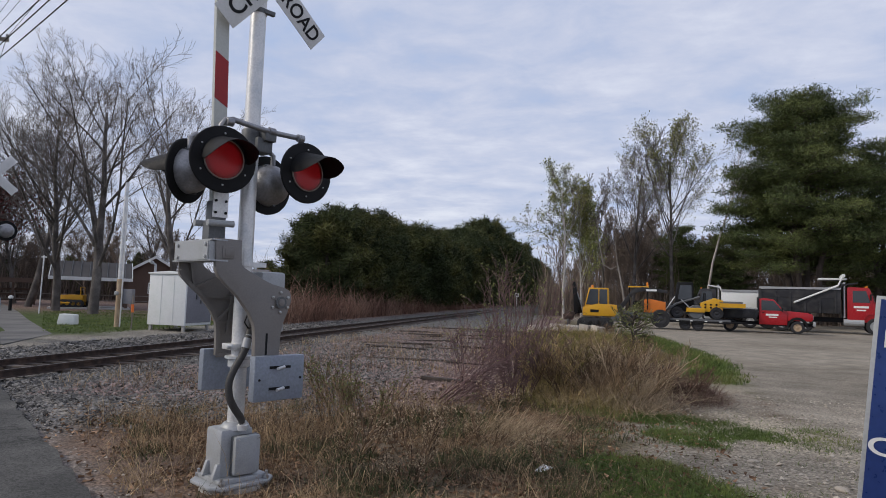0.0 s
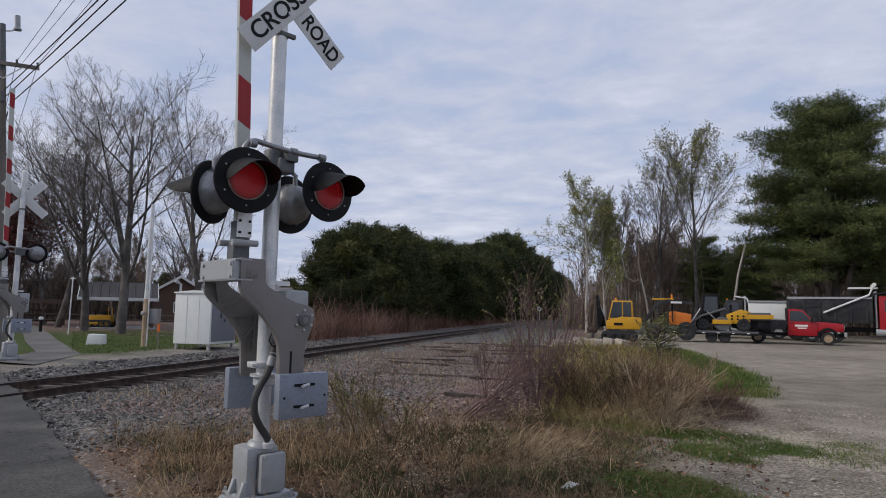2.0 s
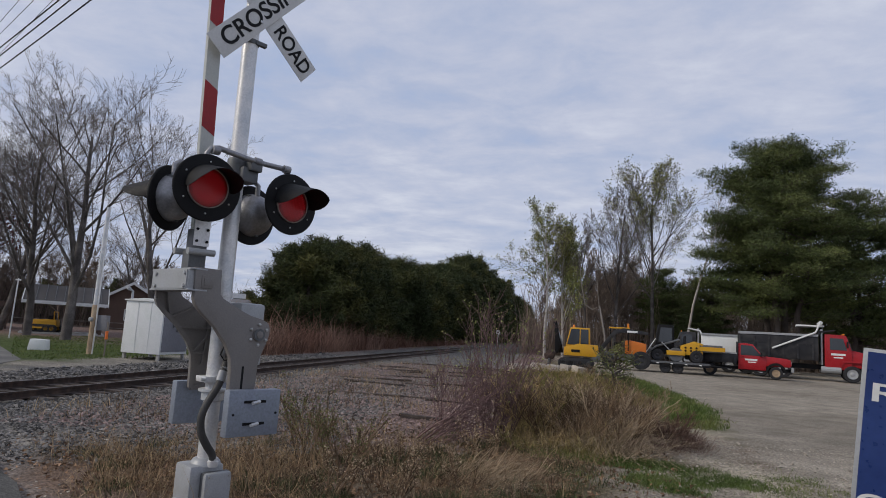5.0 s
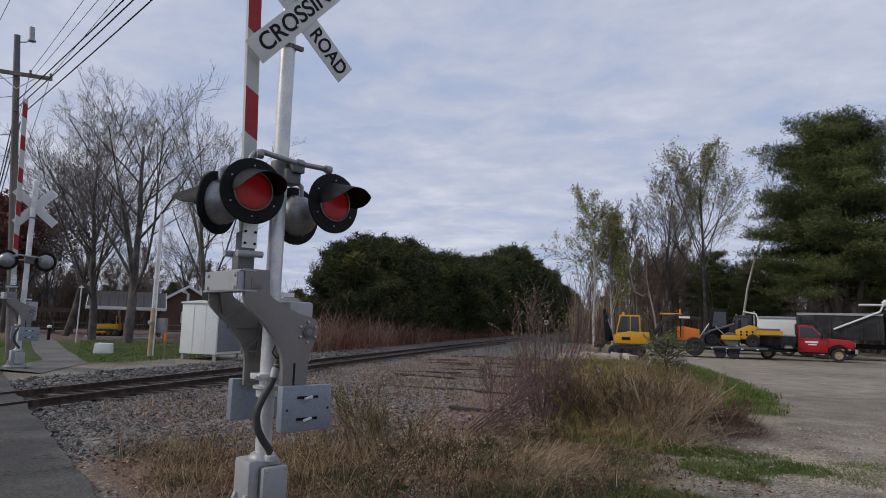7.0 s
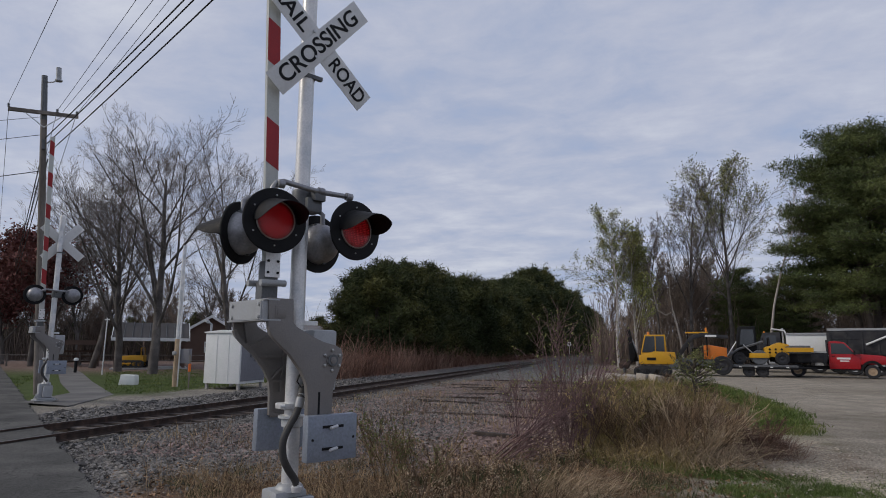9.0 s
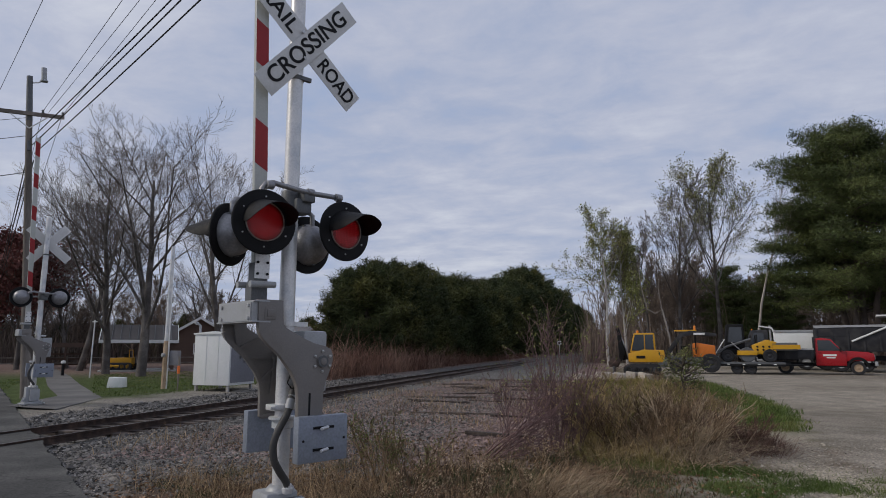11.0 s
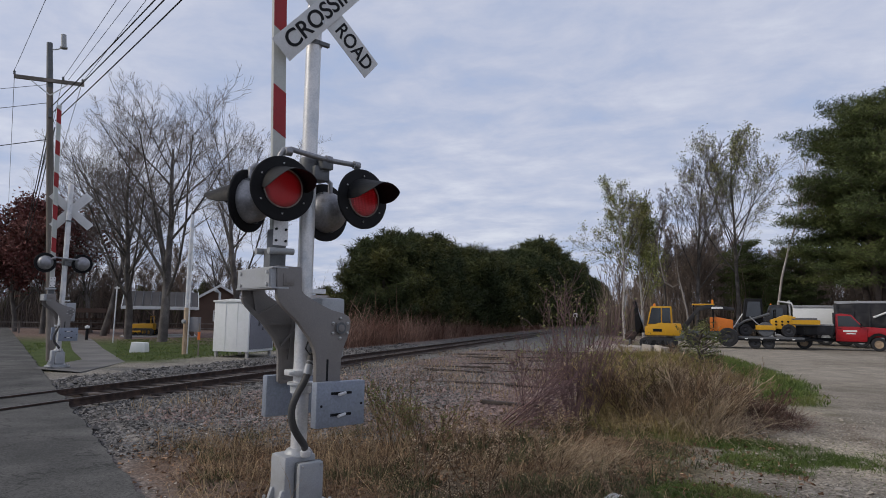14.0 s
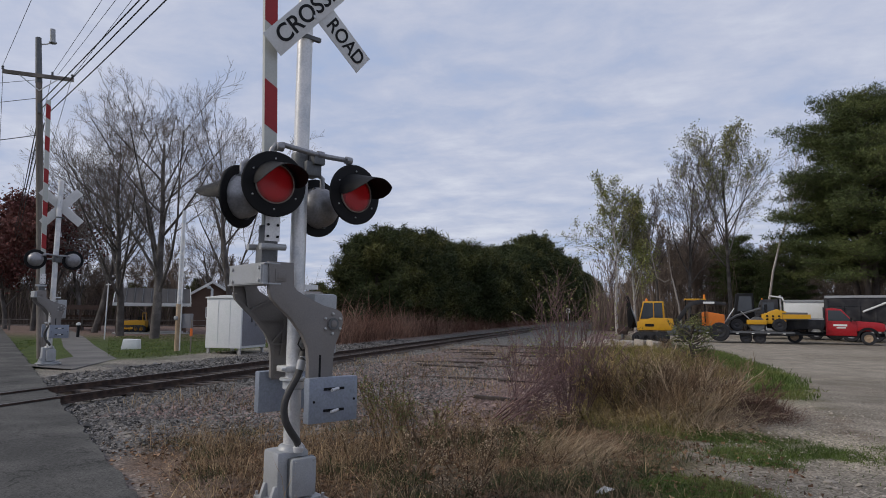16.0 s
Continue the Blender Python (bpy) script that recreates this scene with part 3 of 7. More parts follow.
def signal_lamp(parent, x, y, z, yaw, lit):
    m = disc_pose(x, y, z, yaw)
    body = part("lamp_background", Shape().lathe([(0.0, -0.02), (0.272, -0.02), (0.279, -0.012), (0.279, 0.0), (0.272, 0.006), (0.175, 0.008), (0.0, 0.008)], 40), BLACK, parent, "round black lamp background disc", smooth=True)
    body.matrix_local = m
    part("dome_housing", Shape().lathe([(0.20, -0.022), (0.195, -0.06), (0.18, -0.11), (0.15, -0.16), (0.10, -0.195), (0.04, -0.21), (0.0, -0.212)], 32), DOME, body, "dull aluminium domed lamp housing", smooth=True)
    part("lens_ring", Shape().lathe([(0.160, 0.008), (0.170, 0.010), (0.171, 0.022), (0.166, 0.025), (0.160, 0.022), (0.160, 0.008)], 36, None, False), RIM, body, "bright metal lens ring", smooth=True)
    part("lens", Shape().lathe([(0.161, 0.010), (0.158, 0.018), (0.10, 0.026), (0.05, 0.029), (0.0, 0.030)], 32), RED_LENS, body, "round red signal lens", smooth=True)
    dots = Shape()
    for i in range(-8, 9):
        for j in range(-8, 9):
            if math.hypot(i, j) < 8.2:
                r = math.hypot(i, j) * 0.0165
                dots.add([(i * 0.0165 + 0.005 * a, j * 0.0165 + 0.005 * b, 0.0315 - 0.10 * r * r * 4) for a, b in ((1, 0), (0, 1), (-1, 0), (0, -1))], [(0, 1, 2, 3)])
    if lit:
        part("led_grid", dots, LED, body, "grid of small red light points")
    hood, n = Shape(), 22
    vs = []
    for ring, (h0, rr0) in enumerate(((0.012, 0.190), (0.012, 0.186))):
        for k in range(n + 1):
            a = radians(-4 + 188 * k / n)
            s = math.sin(a)
            ln = 0.05 + 0.30 * min(max((s + 0.08) / 0.75, 0), 1) ** 0.6
            vs += [(rr0 * math.cos(a), rr0 * s, h0), (rr0 * 1.0 * math.cos(a), rr0 * 1.0 * s - 0.24 * ln, h0 + ln)]
    fs, o = [], 2 * (n + 1)
    for k in range(n):
        fs += [(2 * k, 2 * k + 2, 2 * k + 3, 2 * k + 1), (o + 2 * k, o + 2 * k + 1, o + 2 * k + 3, o + 2 * k + 2), (2 * k + 1, 2 * k + 3, o + 2 * k + 3, o + 2 * k + 1)]
    hood.add(vs, fs)
    part("hood", hood, BLACK, body, "black snow hood over the lens", smooth=True)
    for k in range(6):
        a = radians(90 + 60 * k)
        part("screw", Shape().lathe([(0.008, 0.006), (0.008, 0.014), (0.004, 0.017)], 8, Matrix.Translation((0.215 * math.cos(a), 0.215 * math.sin(a), 0))), BOLT, body)
    for k in range(3):
        a = radians(60 + 100 * k)
        part("latch", Shape().box(0.185 * math.cos(a), 0.185 * math.sin(a), -0.06, 0.03, 0.03, 0.05), DARK_GREY, body)
    return body


def blade(parent, z, y, ang, name, w=1.37, h=0.238):
    m = pose(0.07, y, z) @ pose(0, 0, 0, 90, 0, 0) @ pose(0, 0, 0, 0, 0, ang)
    ob = part(name, Shape().box(0, 0, 0, w, h, 0.006), WHITE_SIGN, parent, "white reflective crossbuck blade with black lettering", bevel=0.002)
    ob.matrix_local = m
    return ob


def arm_side(parent, y, thick, ribs):
    """S-shaped cast support arm; outline in x, z."""
    line = [(-0.452, 2.10), (-0.228, 2.10), (-0.217, 1.905), (-0.19, 1.875), (-0.12, 1.838), (-0.02, 1.79), (0.072, 1.752), (0.19, 1.725), (0.245, 1.70), (0.266, 1.655), (0.266, 1.60), (0.24, 1.52), (0.20, 1.42), (0.182, 1.35), (0.171, 1.10),
            (-0.057, 1.10), (-0.062, 1.30), (-0.075, 1.40), (-0.128, 1.506), (-0.238, 1.640), (-0.36, 1.745), (-0.415, 1.80), (-0.437, 1.85)]
    ob = part("support_arm", Shape().prism(line, y - thick / 2, y + thick / 2, "y"), GREY_PAINT, parent, "S-shaped grey cast gate support arm", bevel=0.008)
    return ob, line


def crossing_signal(m, label, near_side):
    sig = thing("crossing_signal", m, label, "crossing signal", "crossing signals")
    part("mast", Shape().tube([(0, 0, 0.40), (0, 0, 2.6), (0, 0, 5.25)], 0.070, 28), GALV, sig, "tall galvanised steel mast", smooth=True)
    part("mast_cap", Shape().lathe([(0.078, 5.23), (0.078, 5.27), (0.06, 5.32), (0.0, 5.34)], 20), GALV, sig, smooth=True)
    # base
    base = part("junction_base", Shape().box(-0.03, 0.03, 0.315, 0.30, 0.27, 0.40), LIGHT_GREY, sig, "pale grey cast junction box base", bevel=0.035)
    rim = part("cover_rim", Shape().box(0.03, -0.13, 0.30, 0.25, 0.06, 0.335), DARK_GREY, base, "dark gasket seam round the cover", bevel=0.03)
    part("cover", Shape().box(0.03, -0.155, 0.30, 0.24, 0.07, 0.325), LIGHT_GREY, rim, "bolted access cover with rounded corners", bevel=0.032)
    part("shoulder", Shape().lathe([(0.13, 0.50), (0.115, 0.53), (0.10, 0.55), (0.082, 0.56)], 20), LIGHT_GREY, base, smooth=True)
    part("flange", Shape().prism([(-0.30, -0.16), (-0.20, -0.26), (0.20, -0.26), (0.30, -0.16), (0.30, 0.16), (0.20, 0.26), (-0.20, 0.26), (-0.30, 0.16)], 0.055, 0.085, "z"), LIGHT_GREY, base, "wide cast foot flange", bevel=0.010)
    part("plinth", Shape().prism([(-0.22, -0.19), (0.22, -0.19), (0.22, 0.19), (-0.22, 0.19)], 0.085, 0.125, "z"), LIGHT_GREY, base, bevel=0.012)
    part("foundation", Shape().lathe([(0.27, -0.2), (0.27, 0.05)], 20), CONCRETE, sig, "round concrete foundation", smooth=True)
    for k in range(4):
        a = radians(45 + 90 * k)
        part("anchor_bolt", Shape().tube([(0.29 * math.cos(a), 0.29 * math.sin(a), 0.03), (0.29 * math.cos(a), 0.29 * math.sin(a), 0.15)], 0.014, 8).lathe([(0.028, 0.09), (0.028, 0.115)], 6, Matrix.Translation((0.29 * math.cos(a), 0.29 * math.sin(a), 0))), BOLT, base)
    for s in (-1, 1):
        part("hinge_lug", Shape().prism([(-0.24, 0.12), (-0.17, 0.12), (-0.17, 0.24), (-0.20, 0.24)], s * 0.09 - 0.02, s * 0.09 + 0.02, "y"), LIGHT_GREY, base, bevel=0.006)
    for sx in (-0.06, 0.12):
        for sz in (0.165, 0.435):
            part("cover_bolt", Shape().lathe([(0.009, 0), (0.009, 0.012)], 6, disc_pose(sx, -0.190, sz, 0)), BOLT, base)
    part("conduit_fitting", Shape().lathe([(0.04, 0.50), (0.045, 0.52), (0.045, 0.545), (0.035, 0.55), (0.035, 0.575), (0.03, 0.58)], 14, Matrix.Translation((0.0, -0.12, 0))), GALV, base, smooth=True)
    # conduit hose
    cv = []
    ks = [(0.0, -0.12, 0.54), (-0.02, -0.13, 0.60), (-0.10, -0.15, 0.70), (-0.155, -0.16, 0.80), (-0.165, -0.16, 0.92), (-0.13, -0.17, 1.03), (-0.07, -0.18, 1.14), (-0.03, -0.18, 1.24), (0.0, -0.15, 1.33), (0.04, -0.11, 1.36)]
    for i in range(len(ks) - 1):
        p0, p1, p2, p3 = (Vector(ks[max(min(i + d, len(ks) - 1), 0)]) for d in (-1, 0, 1, 2))
        for s in range(5):
            t = s / 5
            cv.append(0.5 * ((2 * p1) + (p2 - p0) * t + (2 * p0 - 5 * p1 + 4 * p2 - p3) * t * t + (3 * p1 - p0 - 3 * p2 + p3) * t ** 3))
    cv.append(Vector(ks[-1]))
    part("conduit_hose", Shape().tube(cv, 0.031, 12), HOSE, sig, "bent dark grey cable hose", smooth=True)
    part("hose_fitting", Shape().tube([(-0.045, -0.18, 1.20), (-0.02, -0.17, 1.28)], 0.037, 12).tube([(-0.02, -0.17, 1.29), (0.05, -0.12, 1.36)], 0.032, 12), LIGHT_GREY, sig, smooth=True)
    # mast clamps
    part("collar", Shape().lathe([(0.075, 1.02), (0.092, 1.03), (0.092, 1.09), (0.12, 1.10), (0.12, 1.12), (0.075, 1.125)], 24), GALV, sig, "bolted mast collar", smooth=True)
    part("clamp", Shape().box(0.0, -0.02, 1.205, 0.27, 0.17, 0.05).tube([(-0.17, -0.09, 1.205), (0.15, -0.09, 1.205)], 0.014, 8), GALV, sig, bevel=0.008)
    part("upper_clamp", Shape().lathe([(0.07, 1.90), (0.082, 1.90), (0.082, 1.94), (0.07, 1.94)], 24).box(0.13, 0.0, 1.92, 0.13, 0.08, 0.04), GALV, sig)
    # gate mechanism between the arms
    mech = part("gate_mechanism", Shape().box(0.21, 0.02, 1.60, 0.24, 0.36, 0.52), LIGHT_GREY, sig, "grey gate mechanism housing", bevel=0.03)
    part("mechanism_cover", Shape().box(0.21, -0.17, 1.44, 0.20, 0.05, 0.22), LIGHT_GREY, mech, bevel=0.02)
    part("gate_shaft", Shape().tube([(0.158, -0.38, 1.597), (0.158, 0.38, 1.597)], 0.05, 20), DARK_GREY, mech, smooth=True)
    part("wire_loop", Shape().tube([(0.02, -0.2, 1.38), (-0.05, -0.22, 1.37), (-0.09, -0.22, 1.42), (-0.06, -0.22, 1.50), (0.0, -0.2, 1.58), (0.08, -0.18, 1.60)], 0.007, 6), CABLE, mech)
    # near and far support arms with counterweights
    near, line = arm_side(sig, -0.33, 0.055, False)
    part("logo_plate", Shape().box(-0.345, -0.362, 1.99, 0.10, 0.006, 0.10).box(-0.345, -0.367, 1.99, 0.06, 0.006, 0.06), GREY_PAINT, near, "raised square maker's plate", bevel=0.004)
    part("hub", Shape().lathe([(0.055, 0), (0.055, 0.012), (0.03, 0.016), (0.03, 0.03), (0.0, 0.034)], 20, disc_pose(0.158, -0.357, 1.597, 0)), GREY_PAINT, near, smooth=True)
    for k in range(6):
        a = radians(30 + 60 * k)
        part("hub_bolt", Shape().lathe([(0.014, 0), (0.014, 0.012), (0.0, 0.016)], 6, disc_pose(0.158 + 0.085 * math.cos(a), -0.357, 1.597 + 0.085 * math.sin(a), 0)), BOLT, near)
    part("slot", Shape().box(0.045, -0.3565, 1.24, 0.02, 0.004, 0.19), BLACK, near)
    far, _ = arm_side(sig, 0.33, 0.02, True)
    for i in range(14, 22):
        p, q = line[i], line[i + 1]
        part("rim_flange", Shape().tube([(p[0] + 0.004, 0.31, p[1]), (q[0] + 0.004, 0.31, q[1])], 0.026, 4), GREY_PAINT, far)
    for p, q in (((-0.35, 1.95), (-0.30, 1.70)), ((-0.30, 1.70), (-0.05, 1.82)), ((-0.20, 1.62), (0.1, 1.62)), ((-0.06, 1.42), (0.14, 1.62)), ((-0.06, 1.40), (0.17, 1.40)), ((0.06, 1.70), (0.03, 1.30))):
        part("rib", Shape().tube([(p[0], 0.302, p[1]), (q[0], 0.302, q[1])], 0.014, 4), GREY_PAINT, far)
    for yy, x0, nm in ((-0.405, 0.135, "near"), (0.405, 0.09, "far")):
        cw = part("counterweight", Shape().box(x0, yy, 0.968, 0.475, 0.085, 0.37), CW_GREY, sig, "thick bluish grey steel counterweight plate", bevel=0.012)
        face = yy - 0.0445 if yy < 0 else yy + 0.0445
        for dz in (0.09, -0.085):
            part("slot", Shape().box(x0, face, 0.968 + dz, 0.20, 0.004, 0.022), BLACK, cw)
            part("stud", Shape().tube([(x0 + 0.04, face, 0.968 + dz), (x0 - 0.05, face - 0.045 if face < 0 else face + 0.045, 0.968 + dz - 0.006)], 0.013, 8), GALV, cw, "bright clamping stud")
        for dx in (-0.19, 0.2):
            part("hole", Shape().lathe([(0.011, 0), (0.011, 0.003)], 10, disc_pose(x0 + dx, face + 0.001, 0.96, 0)), BLACK, cw)
    # channel that joins the arms, and the arm's foot
    chan = part("cross_channel", Shape().box(-0.47, -0.02, 2.0, 0.05, 0.64, 0.16).box(-0.42, -0.02, 2.085, 0.14, 0.68, 0.012).box(-0.42, -0.02, 1.92, 0.16, 0.68, 0.014), LIGHT_GREY, sig, "grey steel channel with bolts across the gate arms", bevel=0.004)
    plate = part("channel_face", Shape().box(-0.50, -0.05, 2.0, 0.012, 0.56, 0.15), LIGHT_GREY, chan)
    for yy in (-0.30, 0.2):
        for zz in (1.95, 2.05):
            part("channel_bolt", Shape().lathe([(0.016, 0), (0.016, 0.014)], 6, pose(-0.506, yy, zz, 0, -90, 0)), BOLT, plate)
    part("spring", Shape().tube([(-0.43, -0.14, 2.24), (-0.20, -0.14, 2.245)], 0.028, 12).tube([(-0.43, 0.10, 2.25), (-0.20, 0.10, 2.255)], 0.028, 12), LIGHT_GREY, sig, "pair of short spring buffers", smooth=True)
    part("arm_adapter", Shape().box(-0.30, 0, 2.17, 0.15, 0.12, 0.18).box(-0.29, 0, 2.34, 0.13, 0.11, 0.20), DARK_GREY, sig, "dark steel arm adapter", bevel=0.008)
    part("adapter_plate", Shape().box(-0.285, -0.062, 2.44, 0.135, 0.008, 0.28), GALV, sig)
    for dz in (0, 0.1, 0.2):
        for dx in (-0.045, 0.045):
            part("adapter_bolt", Shape().lathe([(0.012, 0), (0.012, 0.012)], 6, disc_pose(-0.285 + dx, -0.066, 2.34 + dz, 0)), BLACK, sig)
    # raised arm, leaning slightly outwards
    top, foot = Vector((-0.47, 0, 7.6)), Vector((-0.285, 0, 2.36))
    d = (top - foot).normalized()
    tilt = math.degrees(math.atan2(d.x, d.z))
    arm = part("gate_arm", Shape().box(0, 0, 2.62, 0.122, 0.045, 5.24), ARM_WHITE, sig, "raised gate arm with red and white stripes", bevel=0.004)
    arm.matrix_local = pose(foot.x, 0, foot.z, 0, tilt, 0)
    z = 0.90
    while z < 5.0:
        part("stripe", Shape().prism([(-0.0605, z + 0.07), (-0.0605, z + 0.48), (0.0605, z + 0.41), (0.0605, z)], -0.0252, -0.0232, "y"), ARM_RED, arm, "slanting red reflective stripe")
        z += 0.94
    # lamp arms
    part("lamp_arm", Shape().tube([(-0.36, -0.14, 2.95), (-0.36, -0.14, 3.07), (-0.33, -0.15, 3.12), (-0.27, -0.16, 3.135), (-0.05, -0.17, 3.11), (0.10, -0.17, 3.10), (0.36, -0.15, 3.11), (0.41, -0.14, 3.10), (0.43, -0.14, 3.06), (0.43, -0.14, 2.95)], 0.024, 12), DOME, sig, "bent galvanised pipe carrying the lamps", smooth=True)
    part("lamp_arm", Shape().tube([(-0.50, 0.12, 2.88), (-0.50, 0.12, 2.97), (-0.46, 0.13, 3.01), (-0.1, 0.13, 3.02), (0.25, 0.13, 3.0), (0.30, 0.12, 2.96), (0.30, 0.12, 2.85)], 0.024, 12), DOME, sig, smooth=True)
    for jx in (0.10, 0.40, -0.30):
        part("pipe_joint", Shape().tube([(jx - 0.03, -0.168, 3.105), (jx + 0.03, -0.166, 3.105)], 0.036, 12), DOME, sig, smooth=True)
    part("arm_bracket", Shape().box(0.09, -0.11, 3.07, 0.11, 0.15, 0.11).box(0.06, -0.06, 2.98, 0.15, 0.16, 0.13).lathe([(0.072, 2.92), (0.088, 2.93), (0.088, 3.12), (0.072, 3.13)], 20), DARK_GREY, sig, "cast bracket clamped to the mast", bevel=0.01)
    if near_side:
        signal_lamp(sig, -0.372, -0.24, 2.762, 6, True)
        signal_lamp(sig, 0.438, -0.24, 2.78, -3, True)
        signal_lamp(sig, -0.475, 0.22, 2.70, 150, False)
        signal_lamp(sig, 0.305, 0.22, 2.69, 172, False)
    else:
        signal_lamp(sig, -0.50, -0.02, 2.98, 180, False)
        signal_lamp(sig, 0.43, -0.02, 3.0, 180, False)
    # crossbuck
    b1 = blade(sig, 4.54, -0.10 if near_side else 0.10, 49.3, "crossbuck_blade")
    b2 = blade(sig, 4.54, -0.088 if near_side else 0.088, -40.0, "crossbuck_blade")
    if near_side:
        lettering("CROSSING", 0.215, BLACK, b1, Matrix.Translation((0, 0, 0.005)), width=1.16)
        lettering("RAIL", 0.215, BLACK, b2, Matrix.Translation((-0.41, 0, 0.005)), width=0.44)
        lettering("ROAD", 0.215, BLACK, b2, Matrix.Translation((0.41, 0, 0.005)), width=0.46)
    part("crossbuck_bracket", Shape().lathe([(0.07, 4.20), (0.078, 4.20), (0.078, 4.24), (0.07, 4.24)], 20).box(0.07, -0.06, 4.22, 0.11, 0.04, 0.035), DARK_GREY, sig)
    for bx, bz in ((0.0, 4.66), (0.03, 4.41)):
        part("blade_bolt", Shape().lathe([(0.016, 0), (0.016, 0.012)], 6, disc_pose(bx, -0.104, bz, 0)), BOLT, sig)
    return sig


crossing_signal(pose(-2.84, 5.09, 0.0, 0, 0, 58), "railroad crossing signal mast with red lamps, crossbuck and raised gate", True)
crossing_signal(pose(-16.96, 15.43, 0.0, 0, 0, 58) @ Matrix.Scale(1.08, 4), "crossing signal across the track seen from behind with its gate raised", False)

# ---- trees and brush ----


def unit(v):
    return v / (math.sqrt(v[0] * v[0] + v[1] * v[1] + v[2] * v[2]) + 1e-9)


def turned(d, ang, rng):
    """d turned by ang degrees into a random direction."""
    e = rng.normal(size=3)
    a = unit(np.array((d[1] * e[2] - d[2] * e[1], d[2] * e[0] - d[0] * e[2], d[0] * e[1] - d[1] * e[0])))
    t = radians(ang)
    return unit(d * math.cos(t) + a * math.sin(t))


def limb(rng, out, tips, p, d, ln, r, lev, kids, angs, ratio, jit, lift, last, first=0.3):
    nseg = 5 if lev == 0 else 4 if lev == 1 else 3 if lev < last else 2
    pts, rs, cur = [p], [r], p
    for i in range(nseg):
        d = unit(d + rng.normal(size=3) * jit + np.array((0, 0, lift * (0.3 if lev == 0 else 1))))
        cur = cur + d * ln / nseg
        pts.append(cur)
        rs.append(r * (1 - (0.75 if lev == 0 else 0.72) * (i + 1) / nseg))
    out.append((lev, pts, rs))
    if lev == last:
        tips.append(cur)
        return
    n = kids[lev]
    for k in range(n):
        lo = first if lev == 0 else 0.2
        f = lo + (1 - lo) * (k + rng.random()) / n
        i = min(int(f * nseg), nseg - 1)
        t = f * nseg - i
        q = pts[i] * (1 - t) + pts[i + 1] * t
        dd = turned(unit(pts[i + 1] - pts[i]), angs[lev] * rng.uniform(0.6, 1.3), rng)
        limb(rng, out, tips, q, dd, ln * ratio[lev] * rng.uniform(0.7, 1.2) * (1.15 - 0.45 * f if lev else 1.25 - 0.75 * f), max(rs[i] * (0.42 if lev < 2 else 0.55), 0.004), lev + 1, kids, angs, ratio, jit, lift, last, first)


def tubes_mesh(name, limbs, mat, rmin, sides):
    """Tapered tubes along the limbs; limbs of one make are built together."""
    sets = {}
    for lev, pts, rs in limbs:
        sets.setdefault((sides[lev], len(pts)), []).append((pts, rs))
    vs, fs, o = [], [], 0
    for (n, k), group in sets.items():
        P = np.array([q[0] for q in group])
        R = np.maximum(np.array([q[1] for q in group]), rmin)
        d = np.empty_like(P)
        d[:, 1:-1] = P[:, 2:] - P[:, :-2]
        d[:, 0], d[:, -1] = P[:, 1] - P[:, 0], P[:, -1] - P[:, -2]
        d /= np.linalg.norm(d, axis=2, keepdims=True) + 1e-9
        a = np.cross(d, np.array((0.31, 0.82, 0.48)))
        a /= np.linalg.norm(a, axis=2, keepdims=True) + 1e-9
        b = np.cross(d, a)
        t = 2 * math.pi * np.arange(n) / n
        ring = a[:, :, None] * np.cos(t)[None, None, :, None] + b[:, :, None] * np.sin(t)[None, None, :, None]
        vs.append((P[:, :, None] + ring * R[:, :, None, None]).reshape(-1, 3))
        i = o + np.arange(len(group) * k * n).reshape(len(group), k, n)
        j = np.roll(i, -1, axis=2)
        fs.append(np.stack([i[:, :-1], j[:, :-1], j[:, 1:], i[:, 1:]], -1).reshape(-1, 4))
        o += len(group) * k * n
    return quick(name, np.concatenate(vs), np.concatenate(fs), mat, True)


def flakes(centres, rng, per, size, spread, aspect=0.3, up=0.0, flat=0.0):
    """Small pointed leaves or needle bunches round the centres."""
    c = np.repeat(np.asarray(centres), per, axis=0)
    n = len(c)
    d = rng.normal(size=(n, 3))
    d[:, 2] = d[:, 2] * (1 - flat) + up
    d /= np.linalg.norm(d, axis=1)[:, None] + 1e-9
    s = np.cross(d, rng.normal(size=(n, 3)))
    s /= np.linalg.norm(s, axis=1)[:, None] + 1e-9
    ln = size * rng.uniform(0.6, 1.3, size=(n, 1))
    o = c + rng.normal(size=(n, 3)) * spread
    v = np.stack([o - s * ln * aspect * 0.5, o + s * ln * aspect * 0.5, o + d * ln], 1).reshape(-1, 3)
    return v, np.arange(n * 3).reshape(-1, 3)


MAPLE = dict(kids=(14, 8, 7, 6), angs=(40, 34, 37, 42), ratio=(0.66, 0.50, 0.46, 0.48), jit=0.065, lift=0.075)


def bare_tree_meshes(seed, H, r=0.22, trunk=0.8, p=MAPLE, last=4, rmin=0.0068, first=0.24):
    rng = np.random.default_rng(seed)
    out, tips = [], []
    limb(rng, out, tips, np.zeros(3) - np.array((0, 0, 0.1)), np.array((0, 0, 1.0)), H * trunk, r, 0, p["kids"], p["angs"], p["ratio"], p["jit"], p["lift"], last, first)
    top = max(q[2] for _, pts, _ in out for q in pts)
    k = H / top
    out = [(l, [q * k for q in pts], rs) for l, pts, rs in out]
    tips = [q * k for q in tips]
    return out, tips


